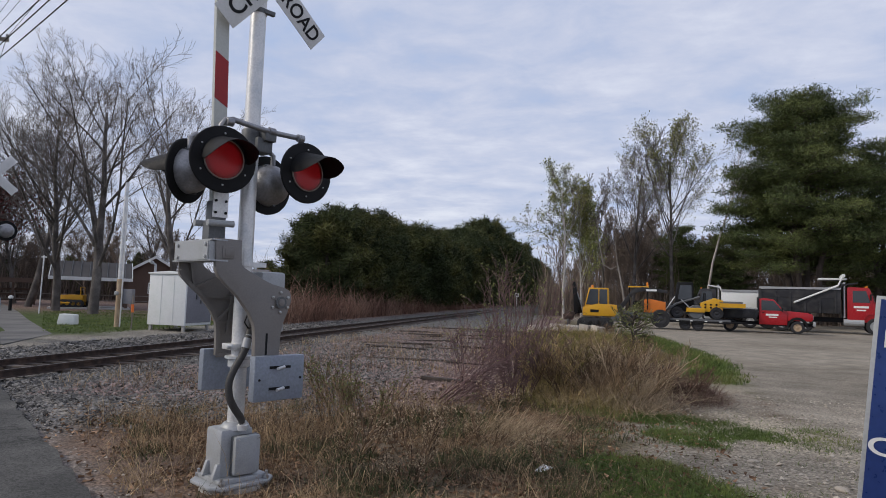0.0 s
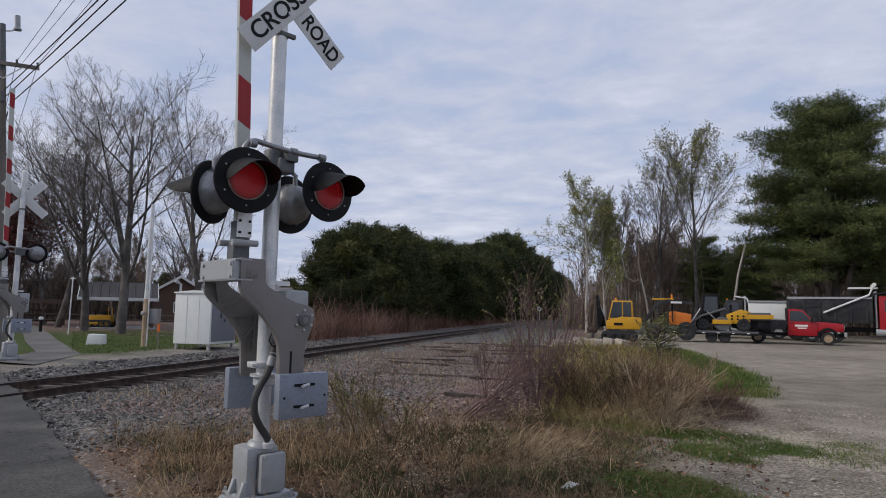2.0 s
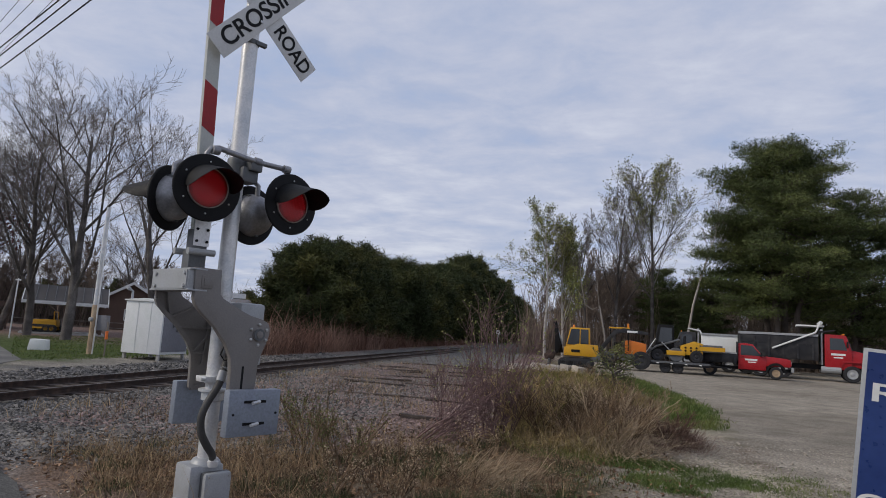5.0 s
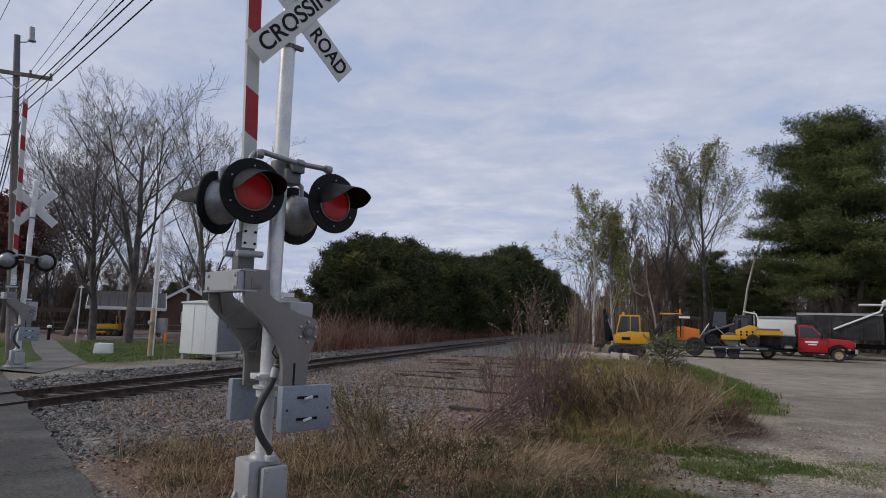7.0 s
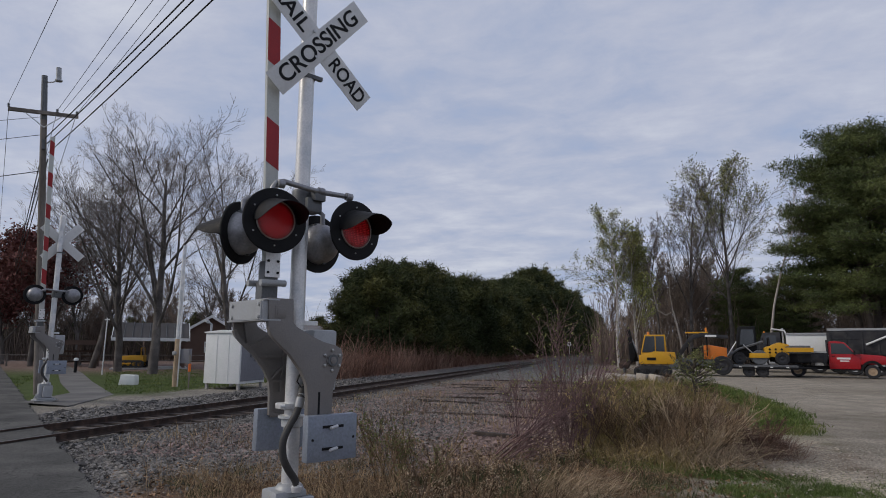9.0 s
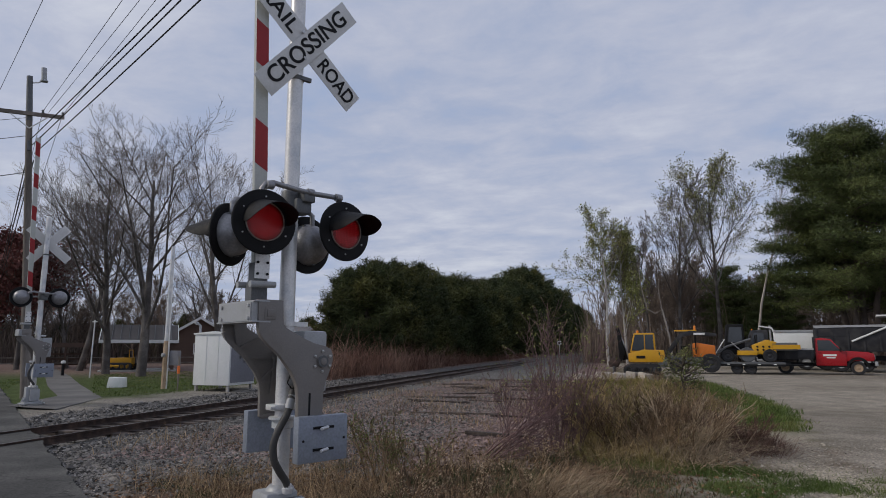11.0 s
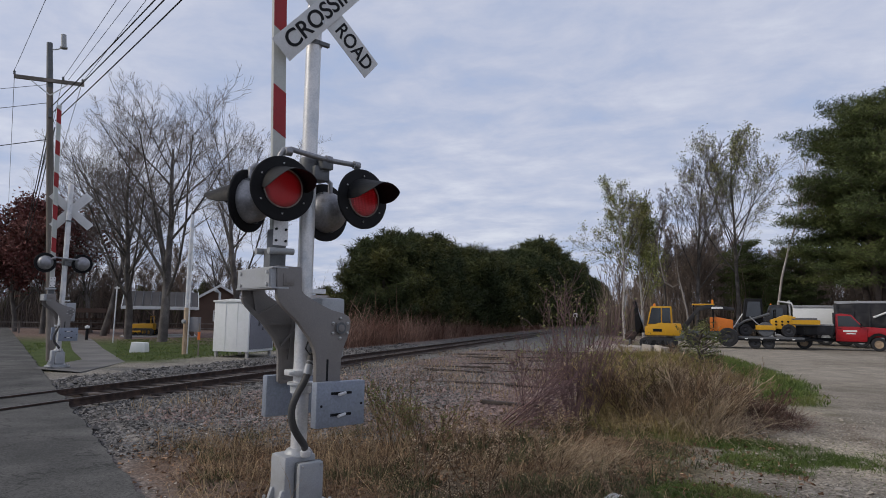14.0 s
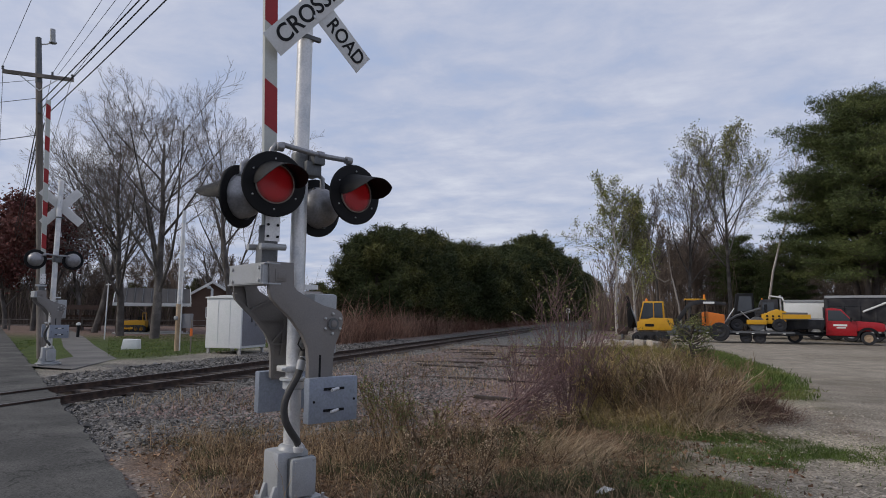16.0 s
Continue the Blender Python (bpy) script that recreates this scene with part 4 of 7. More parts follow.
def bare_tree(name, m, seed, H, label, category="tree", group="", bark=None, twig=None, leaves=None, **kw):
    out, tips = bare_tree_meshes(seed, H, **kw)
    t = thing(name, m, label, category, group)
    trunk = new("trunk", tubes_mesh("trunk", [o for o in out if o[0] < 2], bark or BARK, 0.02, (9, 6)))
    trunk.parent = t
    rmin = kw.get("rmin", 0.0068)
    tw = new("branchwork", tubes_mesh("branchwork", [o for o in out if o[0] >= 2], twig or TWIG, rmin, (3, 3, 4, 3, 3, 3)))
    tw.parent = t
    if leaves:
        mat, per, size, spread, aspect = leaves
        rng = np.random.default_rng(seed + 99)
        v, f = flakes(tips, rng, per, size, spread, aspect)
        lf = new("crown", quick("crown", v, f, mat))
        lf.parent = t
    return t


def pine_meshes(seed, H, R, z0, nb, per=16, size=0.42, spread=0.17, shape=0.6, droop=0.0, dens=1.0, ragged=0.25, tiers=0):
    """Trunk with tiers of limbs that carry bunches of needles."""
    rng = np.random.default_rng(seed)
    limbs = [(0, [np.array((0, 0, -0.1)), np.array((rng.normal() * 0.1, rng.normal() * 0.1, H * 0.5)), np.array((rng.normal() * 0.2, rng.normal() * 0.2, H * 0.98))], [0.028 * H, 0.018 * H, 0.02])]
    cs = []
    for i in range(nb):
        f = (i + rng.random()) / nb
        if tiers:
            f = (math.floor(f * tiers) + 0.35 * rng.random()) / tiers
        z = z0 + (H - z0) * f
        ln = R * (max(1 - f, 0.0) ** shape * (0.55 + 0.45 * min(f / 0.25, 1)) + 0.06) * rng.uniform(1 - ragged * 1.6, 1 + ragged)
        a = rng.uniform(0, 2 * math.pi)
        d0 = np.array((math.cos(a), math.sin(a), rng.uniform(-0.1, 0.25) + 0.5 * f - droop))
        p, pts = np.array((0, 0, z)), []
        for s in range(5):
            pts.append(p)
            d0 = unit(d0 + np.array((0, 0, 0.07)) + rng.normal(size=3) * 0.08)
            p = p + d0 * ln / 4
        limbs.append((1, pts, [0.02 + 0.012 * ln, 0.03, 0.02, 0.012, 0.008]))
        nc = max(int(ln * 7 * dens), 3)
        side = unit(np.cross(d0, (0, 0, 1)))
        for c in range(nc):
            t = 0.25 + 0.75 * (c + rng.random()) / nc
            q = pts[min(int(t * 4), 3)] * (1 - (t * 4) % 1) + pts[min(int(t * 4) + 1, 4)] * ((t * 4) % 1)
            w = ln * 0.30 * (1.15 - t)
            cs.append(q + side * rng.normal() * w + np.array((0, 0, rng.normal() * 0.07 + 0.05)))
    for c in range(14):
        cs.append(np.array((rng.normal() * 0.25, rng.normal() * 0.25, H - rng.uniform(0, 0.9))))
    v, f = flakes(cs, rng, per, size, spread, 0.17, 0.35, 0.3)
    return limbs, v, f


def pine_tree(name, m, seed, label, mat, group="", category="tree", **kw):
    limbs, v, f = pine_meshes(seed, **kw)
    t = thing(name, m, label, category, group)
    a = new("trunk", tubes_mesh("trunk", limbs, PINE_BARK, 0.006, (8, 4)))
    b = new("crown", quick("crown", v, f, mat))
    a.parent = b.parent = t
    return t


# bare trees on the lawn
bare_tree("bare_tree", pose(-27.6, 32.4, 0, 0, 0, 20), 11, 17.2, "tall leafless maple with a forked grey trunk on the lawn", group="bare trees on the lawn", r=0.30, first=0.17)
bare_tree("bare_tree", pose(-32.6, 35.0, 0, 0, 0, 200), 12, 16.4, "tall leafless tree with fine upright twigs on the lawn", group="bare trees on the lawn", r=0.26, first=0.2)
t3 = bare_tree("bare_tree", pose(-39.0, 39.3, 0, 0, 0, 100), 13, 15.8, "leafless tree with a dense grey crown on the lawn", group="bare trees on the lawn", r=0.25)
bare_tree("bare_tree", pose(-27.4, 39.6, 0, 0, 0, 0), 14, 18.8, "leafless tree with spreading limbs behind the white cabinet", group="bare trees on the lawn", r=0.25, first=0.2)
copy_thing(t3, pose(-46.0, 45.0, 0, 0, 0, 250) @ Matrix.Scale(0.75, 4))
copy_thing(t3, pose(-52.0, 47.0, 0, 0, 0, 30))

# dense conifers along the track
DENSE = dict(z0=0.3, nb=105, per=17, size=0.46, spread=0.20, shape=0.45, dens=0.95, ragged=0.35)
c1 = pine_tree("conifer", pose(-19.2, 47.3, 0), 31, "dense dark green conifer in the row along the track", CONIFER, "conifers along the track", H=7.6, R=3.4, **DENSE)
c2 = pine_tree("conifer", pose(-20.0, 51.0, 0), 32, "dense dark green conifer in the row along the track", CONIFER, "conifers along the track", H=8.6, R=3.6, **DENSE)
c3 = pine_tree("conifer", pose(-20.0, 56.0, 0), 33, "dense dark green conifer in the row along the track", CONIFER, "conifers along the track", H=9.2, R=3.8, **DENSE)
rr = random.Random(9)
kinds = [c1, c2, c3]
base_h = [7.6, 8.6, 9.2]


def row_height(y):
    ks = [(40, 7.4), (50, 8.2), (62, 9.2), (90, 10.2), (112, 11.5), (124, 16.0), (150, 17.6), (260, 19.0), (420, 20.0)]
    for (a, h), (b, g) in zip(ks, ks[1:]):
        if a <= y <= b:
            return h + (g - h) * (y - a) / (b - a)
    return ks[-1][1]


y = 51.0
while y < 420:
    for dx in (0.0, 4.0) if y < 120 else (0.0, 6.0):
        i = rr.randrange(3)
        k = row_height(y) / base_h[i] * rr.uniform(0.82, 1.06)
        copy_thing(kinds[i], pose(-18.6 - dx + rr.uniform(-0.6, 0.6), y + rr.uniform(-1, 1), 0, 0, 0, rr.uniform(0, 360)) @ Matrix.Scale(k, 4))
    y += 3.2 if y < 120 else 5.5 if y < 240 else 9.0

# tall pines at the lot's far edge


def white_pine(m, seed, label, H, R, z0, stems, boughs, per=26, size=0.34):
    """Several trunks from one foot; level boughs in tiers, whose side shoots carry flat plumes of needles."""
    rng = np.random.default_rng(seed)
    trunks, limbs, cs = [], [], []
    for k in range(stems):
        a = 2 * math.pi * (k + 0.4 * rng.random()) / stems
        out = np.array((math.cos(a), math.sin(a), 0.0))
        top = H * (0.97 if k == 0 else rng.uniform(0.72, 0.92))
        reach = 0.0 if k == 0 else rng.uniform(0.10, 0.20) * R * 2
        pts = [out * (0.35 + reach * f ** 0.7) + np.array((0, 0, -0.1 + top * f)) + rng.normal(size=3) * 0.12 * min(f * 4, 1) for f in (0, 0.15, 0.35, 0.6, 0.8, 1.0)]
        trunks.append(pts)
        limbs.append((0, pts, [0.34, 0.29, 0.24, 0.16, 0.09, 0.02]))
    tiers = (H - z0) / 1.25
    for i in range(boughs):
        f = (i + rng.random()) / boughs
        f = min(max((math.floor(f * tiers) + rng.normal(0.4, 0.45)) / tiers, 0.0), 0.985)
        z = z0 + (H - z0) * f
        fit_in = [p for p in trunks if p[-1][2] > z + 0.3] or trunks[:1]
        tr = fit_in[int(rng.integers(len(fit_in)))]
        j = max(q for q in range(5) if tr[q][2] <= z)
        u = (z - tr[j][2]) / (tr[j + 1][2] - tr[j][2])
        p = tr[j] * (1 - u) + tr[j + 1] * u
        a = i * 2.39996 + rng.uniform(-0.4, 0.4)
        d = np.array((math.cos(a), math.sin(a), 0.0))
        reach = R * math.sqrt(max(1 - f ** 2.3, 0.02)) * (0.80 + 0.20 * min(f / 0.22, 1)) * rng.choice((0.55, 0.8, 0.95, 1.0)) * rng.uniform(0.85, 1.12)
        ln = max(reach - float(p @ d), 0.9)
        rise = rng.uniform(0.0, 0.62) + 0.7 * f ** 2
        pts = [p + d * ln * q + np.array((0, 0, ln * rise * (q - 0.45 * q * q))) + rng.normal(size=3) * 0.05 * ln * q * 0.4 for q in (0, 0.25, 0.5, 0.75, 1.0)]
        limbs.append((1, pts, [0.035 + 0.012 * ln, 0.05, 0.035, 0.02, 0.01]))
        side = np.array((-d[1], d[0], 0.0))
        n = max(int(ln * 2.6), 4)
        for c in range(n):
            t = 0.22 + 0.78 * (c + rng.random()) / n
            q = pts[min(int(t * 4), 3)] * (1 - (t * 4) % 1) + pts[min(int(t * 4) + 1, 4)] * ((t * 4) % 1) if t < 0.999 else pts[4]
            w = (0.35 + ln * 0.30 * (1.12 - t)) * (1 if c % 2 else -1) * rng.uniform(0.6, 1.15)
            tip = q + side * w + d * abs(w) * 0.7 + np.array((0, 0, rng.uniform(0.0, 0.5) * abs(w)))
            limbs.append((2, [q, (q + tip) / 2, tip], [0.014, 0.01, 0.006]))
            for h in np.arange(0.25, 1.01, 0.42 / max(abs(w), 0.42)):
                cs.append(q + (tip - q) * h + np.array((0, 0, 0.06)))
        cs.append(pts[4])
    v, f = flakes(cs, rng, per, size, np.array((0.30, 0.30, 0.19)), 0.17, 0.45, 0.2)
    t = thing("pine_tree", m, label, "tree", "tall pines")
    a = new("trunk", tubes_mesh("trunk", limbs, PINE_BARK, 0.006, (9, 5, 3)))
    b = new("crown", quick("crown", v, f, PINE))
    a.parent = b.parent = t
    return t


white_pine(pose(20.6, 62.7, 0), 41, "broad white pine with several trunks and level dark green boughs", 20.6, 7.9, 4.7, 5, 260)
p2 = white_pine(pose(28.3, 66.0, 0), 42, "tall white pine with level dark green boughs behind the trucks", 17.0, 6.2, 3.0, 2, 150)
copy_thing(p2, pose(16.2, 74.0, 0, 0, 0, 80) @ Matrix.Scale(0.55, 4))
copy_thing(p2, pose(40.0, 63.0, 0, 0, 0, 200) @ Matrix.Scale(1.05, 4))
copy_thing(p2, pose(47.0, 66.0, 0, 0, 0, 20) @ Matrix.Scale(0.95, 4))
copy_thing(p2, pose(12.6, 78.0, 0, 0, 0, 140) @ Matrix.Scale(0.62, 4))

# pale birches and bare trees by the machines
TALLTHIN = dict(kids=(15, 6, 5, 4), angs=(32, 30, 34, 40), ratio=(0.36, 0.48, 0.5, 0.55), jit=0.07, lift=0.12)
DOMED = dict(kids=(16, 8, 6, 5), angs=(33, 30, 34, 40), ratio=(0.50, 0.46, 0.48, 0.50), jit=0.06, lift=0.085)
bare_tree("birch_tree", pose(-0.9, 65, 0, 0, 0, 10), 51, 16.2, "slender pale birch with sparse young green leaves", group="birches by the machines", bark=BIRCH_BARK, leaves=(LEAF, 3, 0.15, 0.22, 0.7), r=0.15, p=dict(DOMED, kids=(15, 7, 5, 4), angs=(40, 34, 34, 40), ratio=(0.40, 0.46, 0.48, 0.5)), rmin=0.011, first=0.42)
bare_tree("birch_tree", pose(0.9, 67, 0, 0, 0, 80), 52, 14.2, "slender birch with yellow-green young leaves", group="birches by the machines", bark=BIRCH_BARK, leaves=(LEAF, 6, 0.17, 0.26, 0.7), r=0.14, p=dict(DOMED, kids=(14, 6, 5, 4), ratio=(0.36, 0.46, 0.48, 0.5)), rmin=0.011)
bare_tree("bare_tree", pose(3.2, 71, 0, 0, 0, 140), 56, 16.5, "slender leafless tree by the machines", group="slender bare trees", r=0.16, p=DOMED, rmin=0.010, first=0.35)
bare_tree("bare_tree", pose(6.2, 70, 0, 0, 0, 40), 53, 20.3, "tall slender leafless tree by the machines", group="slender bare trees", r=0.2, p=DOMED, rmin=0.010, first=0.28)
bare_tree("leafing_tree", pose(10.0, 70, 0, 0, 0, 150), 54, 21.8, "tall tree with a domed crown of sparse opening leaves", group="slender bare trees", leaves=(LEAF, 2, 0.15, 0.16, 0.7), r=0.24, p=dict(DOMED, kids=(16, 9, 6, 5), angs=(36, 30, 34, 40)), rmin=0.010, first=0.36)
bt = bare_tree("bare_tree", pose(13.0, 67, 0, 0, -3, 0), 55, 17.5, "slender leaning pale leafless tree", group="slender bare trees", bark=BIRCH_BARK, r=0.15, p=dict(TALLTHIN, kids=(9, 5, 4, 3)), rmin=0.010, first=0.6)
bend = thing("bent_birch", pose(4.8, 60, 0), "bare pale birch trunk bent sideways in the woods' edge", "tree")
bend_me = tubes_mesh("trunk", [(0, [np.array(q) for q in ((0, 0, -0.1), (-0.3, 0, 2.7), (-0.8, 0, 5.1), (-1.4, 0.1, 4.75), (-2.1, 0, 5.2), (-2.5, 0, 7.2), (-2.7, 0, 9.4))], [0.10, 0.09, 0.08, 0.07, 0.06, 0.04, 0.015]), (0, [np.array(q) for q in ((-0.8, 0, 5.0), (-1.0, 0, 6.6), (-1.0, 0, 8.3))], [0.045, 0.03, 0.012])], BARE_BIRCH, 0.012, (8,))
bend_ob = new("trunk", bend_me)
bend_ob.parent = bend
wood1 = bare_tree("woodland_tree", pose(3.5, 80, 0), 61, 13.5, "thin leafless tree at the woods' edge", group="woodland trees", bark=WOODS_TWIG, twig=WOODS_TWIG, r=0.14, p=TALLTHIN, rmin=0.018)
wood2 = bare_tree("woodland_tree", pose(8.5, 82, 0), 62, 13.0, "thin leafless tree at the woods' edge", group="woodland trees", bark=WOODS_TWIG, twig=WOODS_TWIG, r=0.14, p=MAPLE, rmin=0.018)
for i in range(75):
    k = rr.uniform(0.65, 1.1)
    x, y = rr.uniform(-1.5, 75), rr.uniform(76, 112)
    if x < 5:
        y = max(y, 70 + 3 * (5 - x))
    copy_thing((wood1, wood2)[i % 2], pose(x, y, 0, 0, 0, rr.uniform(0, 360)) @ Matrix.Scale(k, 4))

# ---- beyond the track ----


def signal_cabinet():
    c = thing("signal_cabinet", pose(-15.8, 23.4, 0.0, 0, 0, 0), "white metal signal equipment cabinet on legs, its shaded door side coloured grey", "cabinet")
    W, D, H, z0 = 1.66, 1.86, 2.02, 0.22
    part("body", Shape().box(0, 0, z0 + H / 2, W, D, H), WHITE_PAINT, c, bevel=0.02)
    part("lid", Shape().prism([(-W / 2 - 0.05, z0 + H), (W / 2 + 0.05, z0 + H), (W / 2 + 0.05, z0 + H + 0.05), (0, z0 + H + 0.13), (-W / 2 - 0.05, z0 + H + 0.05)], -D / 2 - 0.05, D / 2 + 0.05, "y"), WHITE_PAINT, c, "low gabled white metal lid", bevel=0.01)
    for i in range(1, 3):
        part("seam", Shape().box(-W / 2 + W * i / 3, -D / 2 - 0.006, z0 + H / 2, 0.035, 0.012, H - 0.04), WHITE_PAINT, c)
    # side turned from the sun: its shade is painted in as blue-grey
    door = part("door", Shape().box(W / 2 + 0.015, 0, z0 + H / 2, 0.03, D - 0.16, H - 0.2), GREY_SIDING, c, "metal door with its shade put into a blue-grey colour", bevel=0.01)
    part("handle", Shape().box(W / 2 + 0.05, -0.25, z0 + 1.15, 0.05, 0.06, 0.20), DARK_GREY, door)
    part("lock", Shape().box(W / 2 + 0.045, 0.05, z0 + 0.95, 0.03, 0.08, 0.14), DARK_GREY, door)
    for sx in (-1, 1):
        for sy in (-1, 1):
            part("leg", Shape().box(sx * (W / 2 - 0.1), sy * (D / 2 - 0.1), 0.10, 0.10, 0.10, 0.26), CONCRETE, c)
    v = part("vent_hood", Shape().tube([(-0.85, -0.6, z0 + H), (-0.85, -0.6, z0 + H + 0.38), (-0.95, -0.65, z0 + H + 0.45)], 0.05, 10).lathe([(0.02, 0), (0.10, 0.04), (0.08, 0.12), (0.0, 0.14)], 12, pose(-1.02, -0.68, z0 + H + 0.42, 0, 30, 0)), LIGHT_GREY, c, smooth=True)
    return c


signal_cabinet()


def service_pole():
    p = thing("service_pole", pose(-18.65, 23.3, 0), "slim service pole with a tan wooden foot and pale conduit", "pole")
    part("post", Shape().tube([(0, 0, -0.1), (0, 0, 2.0)], [0.12, 0.11], 12), TAN_POLE, p, smooth=True)
    part("upper_post", Shape().tube([(0, 0, 1.9), (0.02, 0, 6.1)], [0.10, 0.075], 12), GALV, p, "pale weathered upper pole", smooth=True)
    part("conduit", Shape().tube([(0.17, -0.05, 0), (0.17, -0.05, 1.4), (0.13, -0.05, 5.0)], 0.03, 8), GALV, p, smooth=True)
    part("meter_box", Shape().box(0.25, 0.10, 1.28, 0.72, 0.2, 0.62), GREY_SIDING, p, "grey metal service box", bevel=0.02)
    part("meter", Shape().lathe([(0.09, 0), (0.09, 0.08), (0.06, 0.11)], 14, disc_pose(-0.02, -0.10, 1.40, 0)), LIGHT_GREY, p)


service_pole()


def small_posts():
    w = thing("pedestal_box", pose(-20.95, 23.2, 0, 0, 0, 20), "low white utility pedestal on the lawn", "utility box")
    part("body", Shape().prism([(-0.36, 0), (0.36, 0), (0.32, 0.44), (-0.28, 0.46)], -0.22, 0.22, "y"), WHITE_PAINT, w, bevel=0.03)
    o = thing("marker_post", pose(-17.5, 22.7, 0), "thin utility marker post with an orange band", "marker post")
    part("post", Shape().tube([(0, 0, 0), (0, 0, 1.35)], 0.028, 8), POLE_WOOD, o)
    part("band", Shape().tube([(0, 0, 0.66), (0, 0, 0.98)], 0.055, 10), ORANGE_MARK, o, "orange marker sleeve")
    t = thing("thin_post", pose(-29.2, 30.2, 0), "thin grey metal post on the lawn", "post")
    part("post", Shape().tube([(0, 0, 0), (0.05, 0, 3.3)], 0.035, 8), GALV, t)
    part("sign_edge", Shape().box(0.05, 0, 3.2, 0.35, 0.02, 0.06), GALV, t)
    b = thing("path_light", pose(-33.2, 32.2, 0), "short black bollard light beside the walkway", "bollard light")
    part("post", Shape().tube([(0, 0, 0), (0, 0, 0.75)], 0.09, 10), BLACK, b)
    part("head", Shape().lathe([(0.12, 0.75), (0.14, 0.80), (0.14, 0.88), (0.05, 0.93)], 12), WHITE_PAINT, b)


small_posts()


def pavilion():
    # eaves face the track; ridge runs along local x
    p = thing("pavilion", pose(-35.2, 41.0, 0, 0, 0, 40), "open park pavilion with a dark ribbed metal roof and white fascia", "pavilion")
    L, D, e, h = 5.2, 4.8, 2.25, 3.45
    for sy in (-1, 1):
        rf = part("roof_slope", Shape().prism([(0, h), (sy * D / 2, e), (sy * D / 2, e - 0.10), (0, h - 0.10)], -L / 2, L / 2, "x"), ROOF_METAL, p, "dark ribbed metal roof slope")
        for i in range(9):
            part("rib", Shape().prism([(0, h + 0.05), (sy * D / 2, e + 0.05), (sy * D / 2, e), (0, h)], -L / 2 + 0.15 + i * 0.57, -L / 2 + 0.19 + i * 0.57, "x"), DARK_GREY, rf)
        part("fascia", Shape().box(0, sy * (D / 2 + 0.03), e - 0.08, L + 0.1, 0.05, 0.22), WHITE_PAINT, p, "white fascia board")
    for sx in (-1, 1):
        for s in (-1, 1):
            part("barge_board", Shape().prism([(0, h + 0.03), (s * D / 2, e + 0.03), (s * D / 2, e - 0.2), (0, h - 0.2)], sx * L / 2 + (0.0 if sx > 0 else -0.05), sx * L / 2 + (0.05 if sx > 0 else 0.0), "x"), WHITE_PAINT, p)
        part("gable", Shape().prism([(0, h - 0.2), (D / 2 - 0.3, e), (-D / 2 + 0.3, e)], sx * (L / 2 - 0.15) - 0.02, sx * (L / 2 - 0.15) + 0.02, "x"), SIDING, p)
        for i in range(3):
            part("post", Shape().box(sx * (L / 2 - 0.3), (i - 1) * (D / 2 - 0.3), e / 2 - 0.08, 0.2, 0.2, e), SIDING, p, "dark timber post")
    for sy in (-1, 1):
        part("post", Shape().box(0, sy * (D / 2 - 0.3), e / 2 - 0.08, 0.2, 0.2, e), SIDING, p)
    part("slab", Shape().box(0, 0, 0.05, L, D, 0.1), CONCRETE, p)


pavilion()


def tracked(parent, x, y, L, r, w, mat):
    """A crawler track with its wheels."""
    loop = []
    for k in range(9):
        a = radians(90 - 22.5 * k)
        loop.append((L / 2 + r * math.cos(a) * 1.0, r + r * math.sin(a)))
    for k in range(9):
        a = radians(-90 - 22.5 * k)
        loop.append((-L / 2 + r * math.cos(a), r + r * math.sin(a)))
    tr = part("crawler_track", Shape().prism([(x + a, b) for a, b in loop], y - w / 2, y + w / 2, "y"), RUBBER, parent, "black crawler track", bevel=0.02)
    for i in range(4):
        for s in (-1, 1):
            part("track_roller", Shape().lathe([(r * 0.55, 0), (r * 0.55, 0.03), (r * 0.2, 0.05)], 12, pose(x - L / 2 + L * i / 3, y + s * w / 2, r, 90 * s, 0, 0)), mat, tr)
    return tr


def wheel(parent, x, y, r, w, rim=None):
    ty = part("wheel", Shape().lathe([(r * 0.6, -w / 2), (r * 0.93, -w / 2), (r, -w * 0.36), (r, w * 0.36), (r * 0.93, w / 2), (r * 0.6, w / 2)], 22, pose(x, y, r, 90, 0, 0), False), RUBBER, parent, "black tyre", smooth=True)
    for s in (-1, 1):
        part("rim", Shape().lathe([(r * 0.62, s * w * 0.30), (r * 0.58, s * w * 0.45), (r * 0.3, s * w * 0.36), (r * 0.12, s * w * 0.46), (0.0, s * w * 0.46)], 16, pose(x, y, r, 90, 0, 0)), rim or LIGHT_GREY, ty)
    return ty


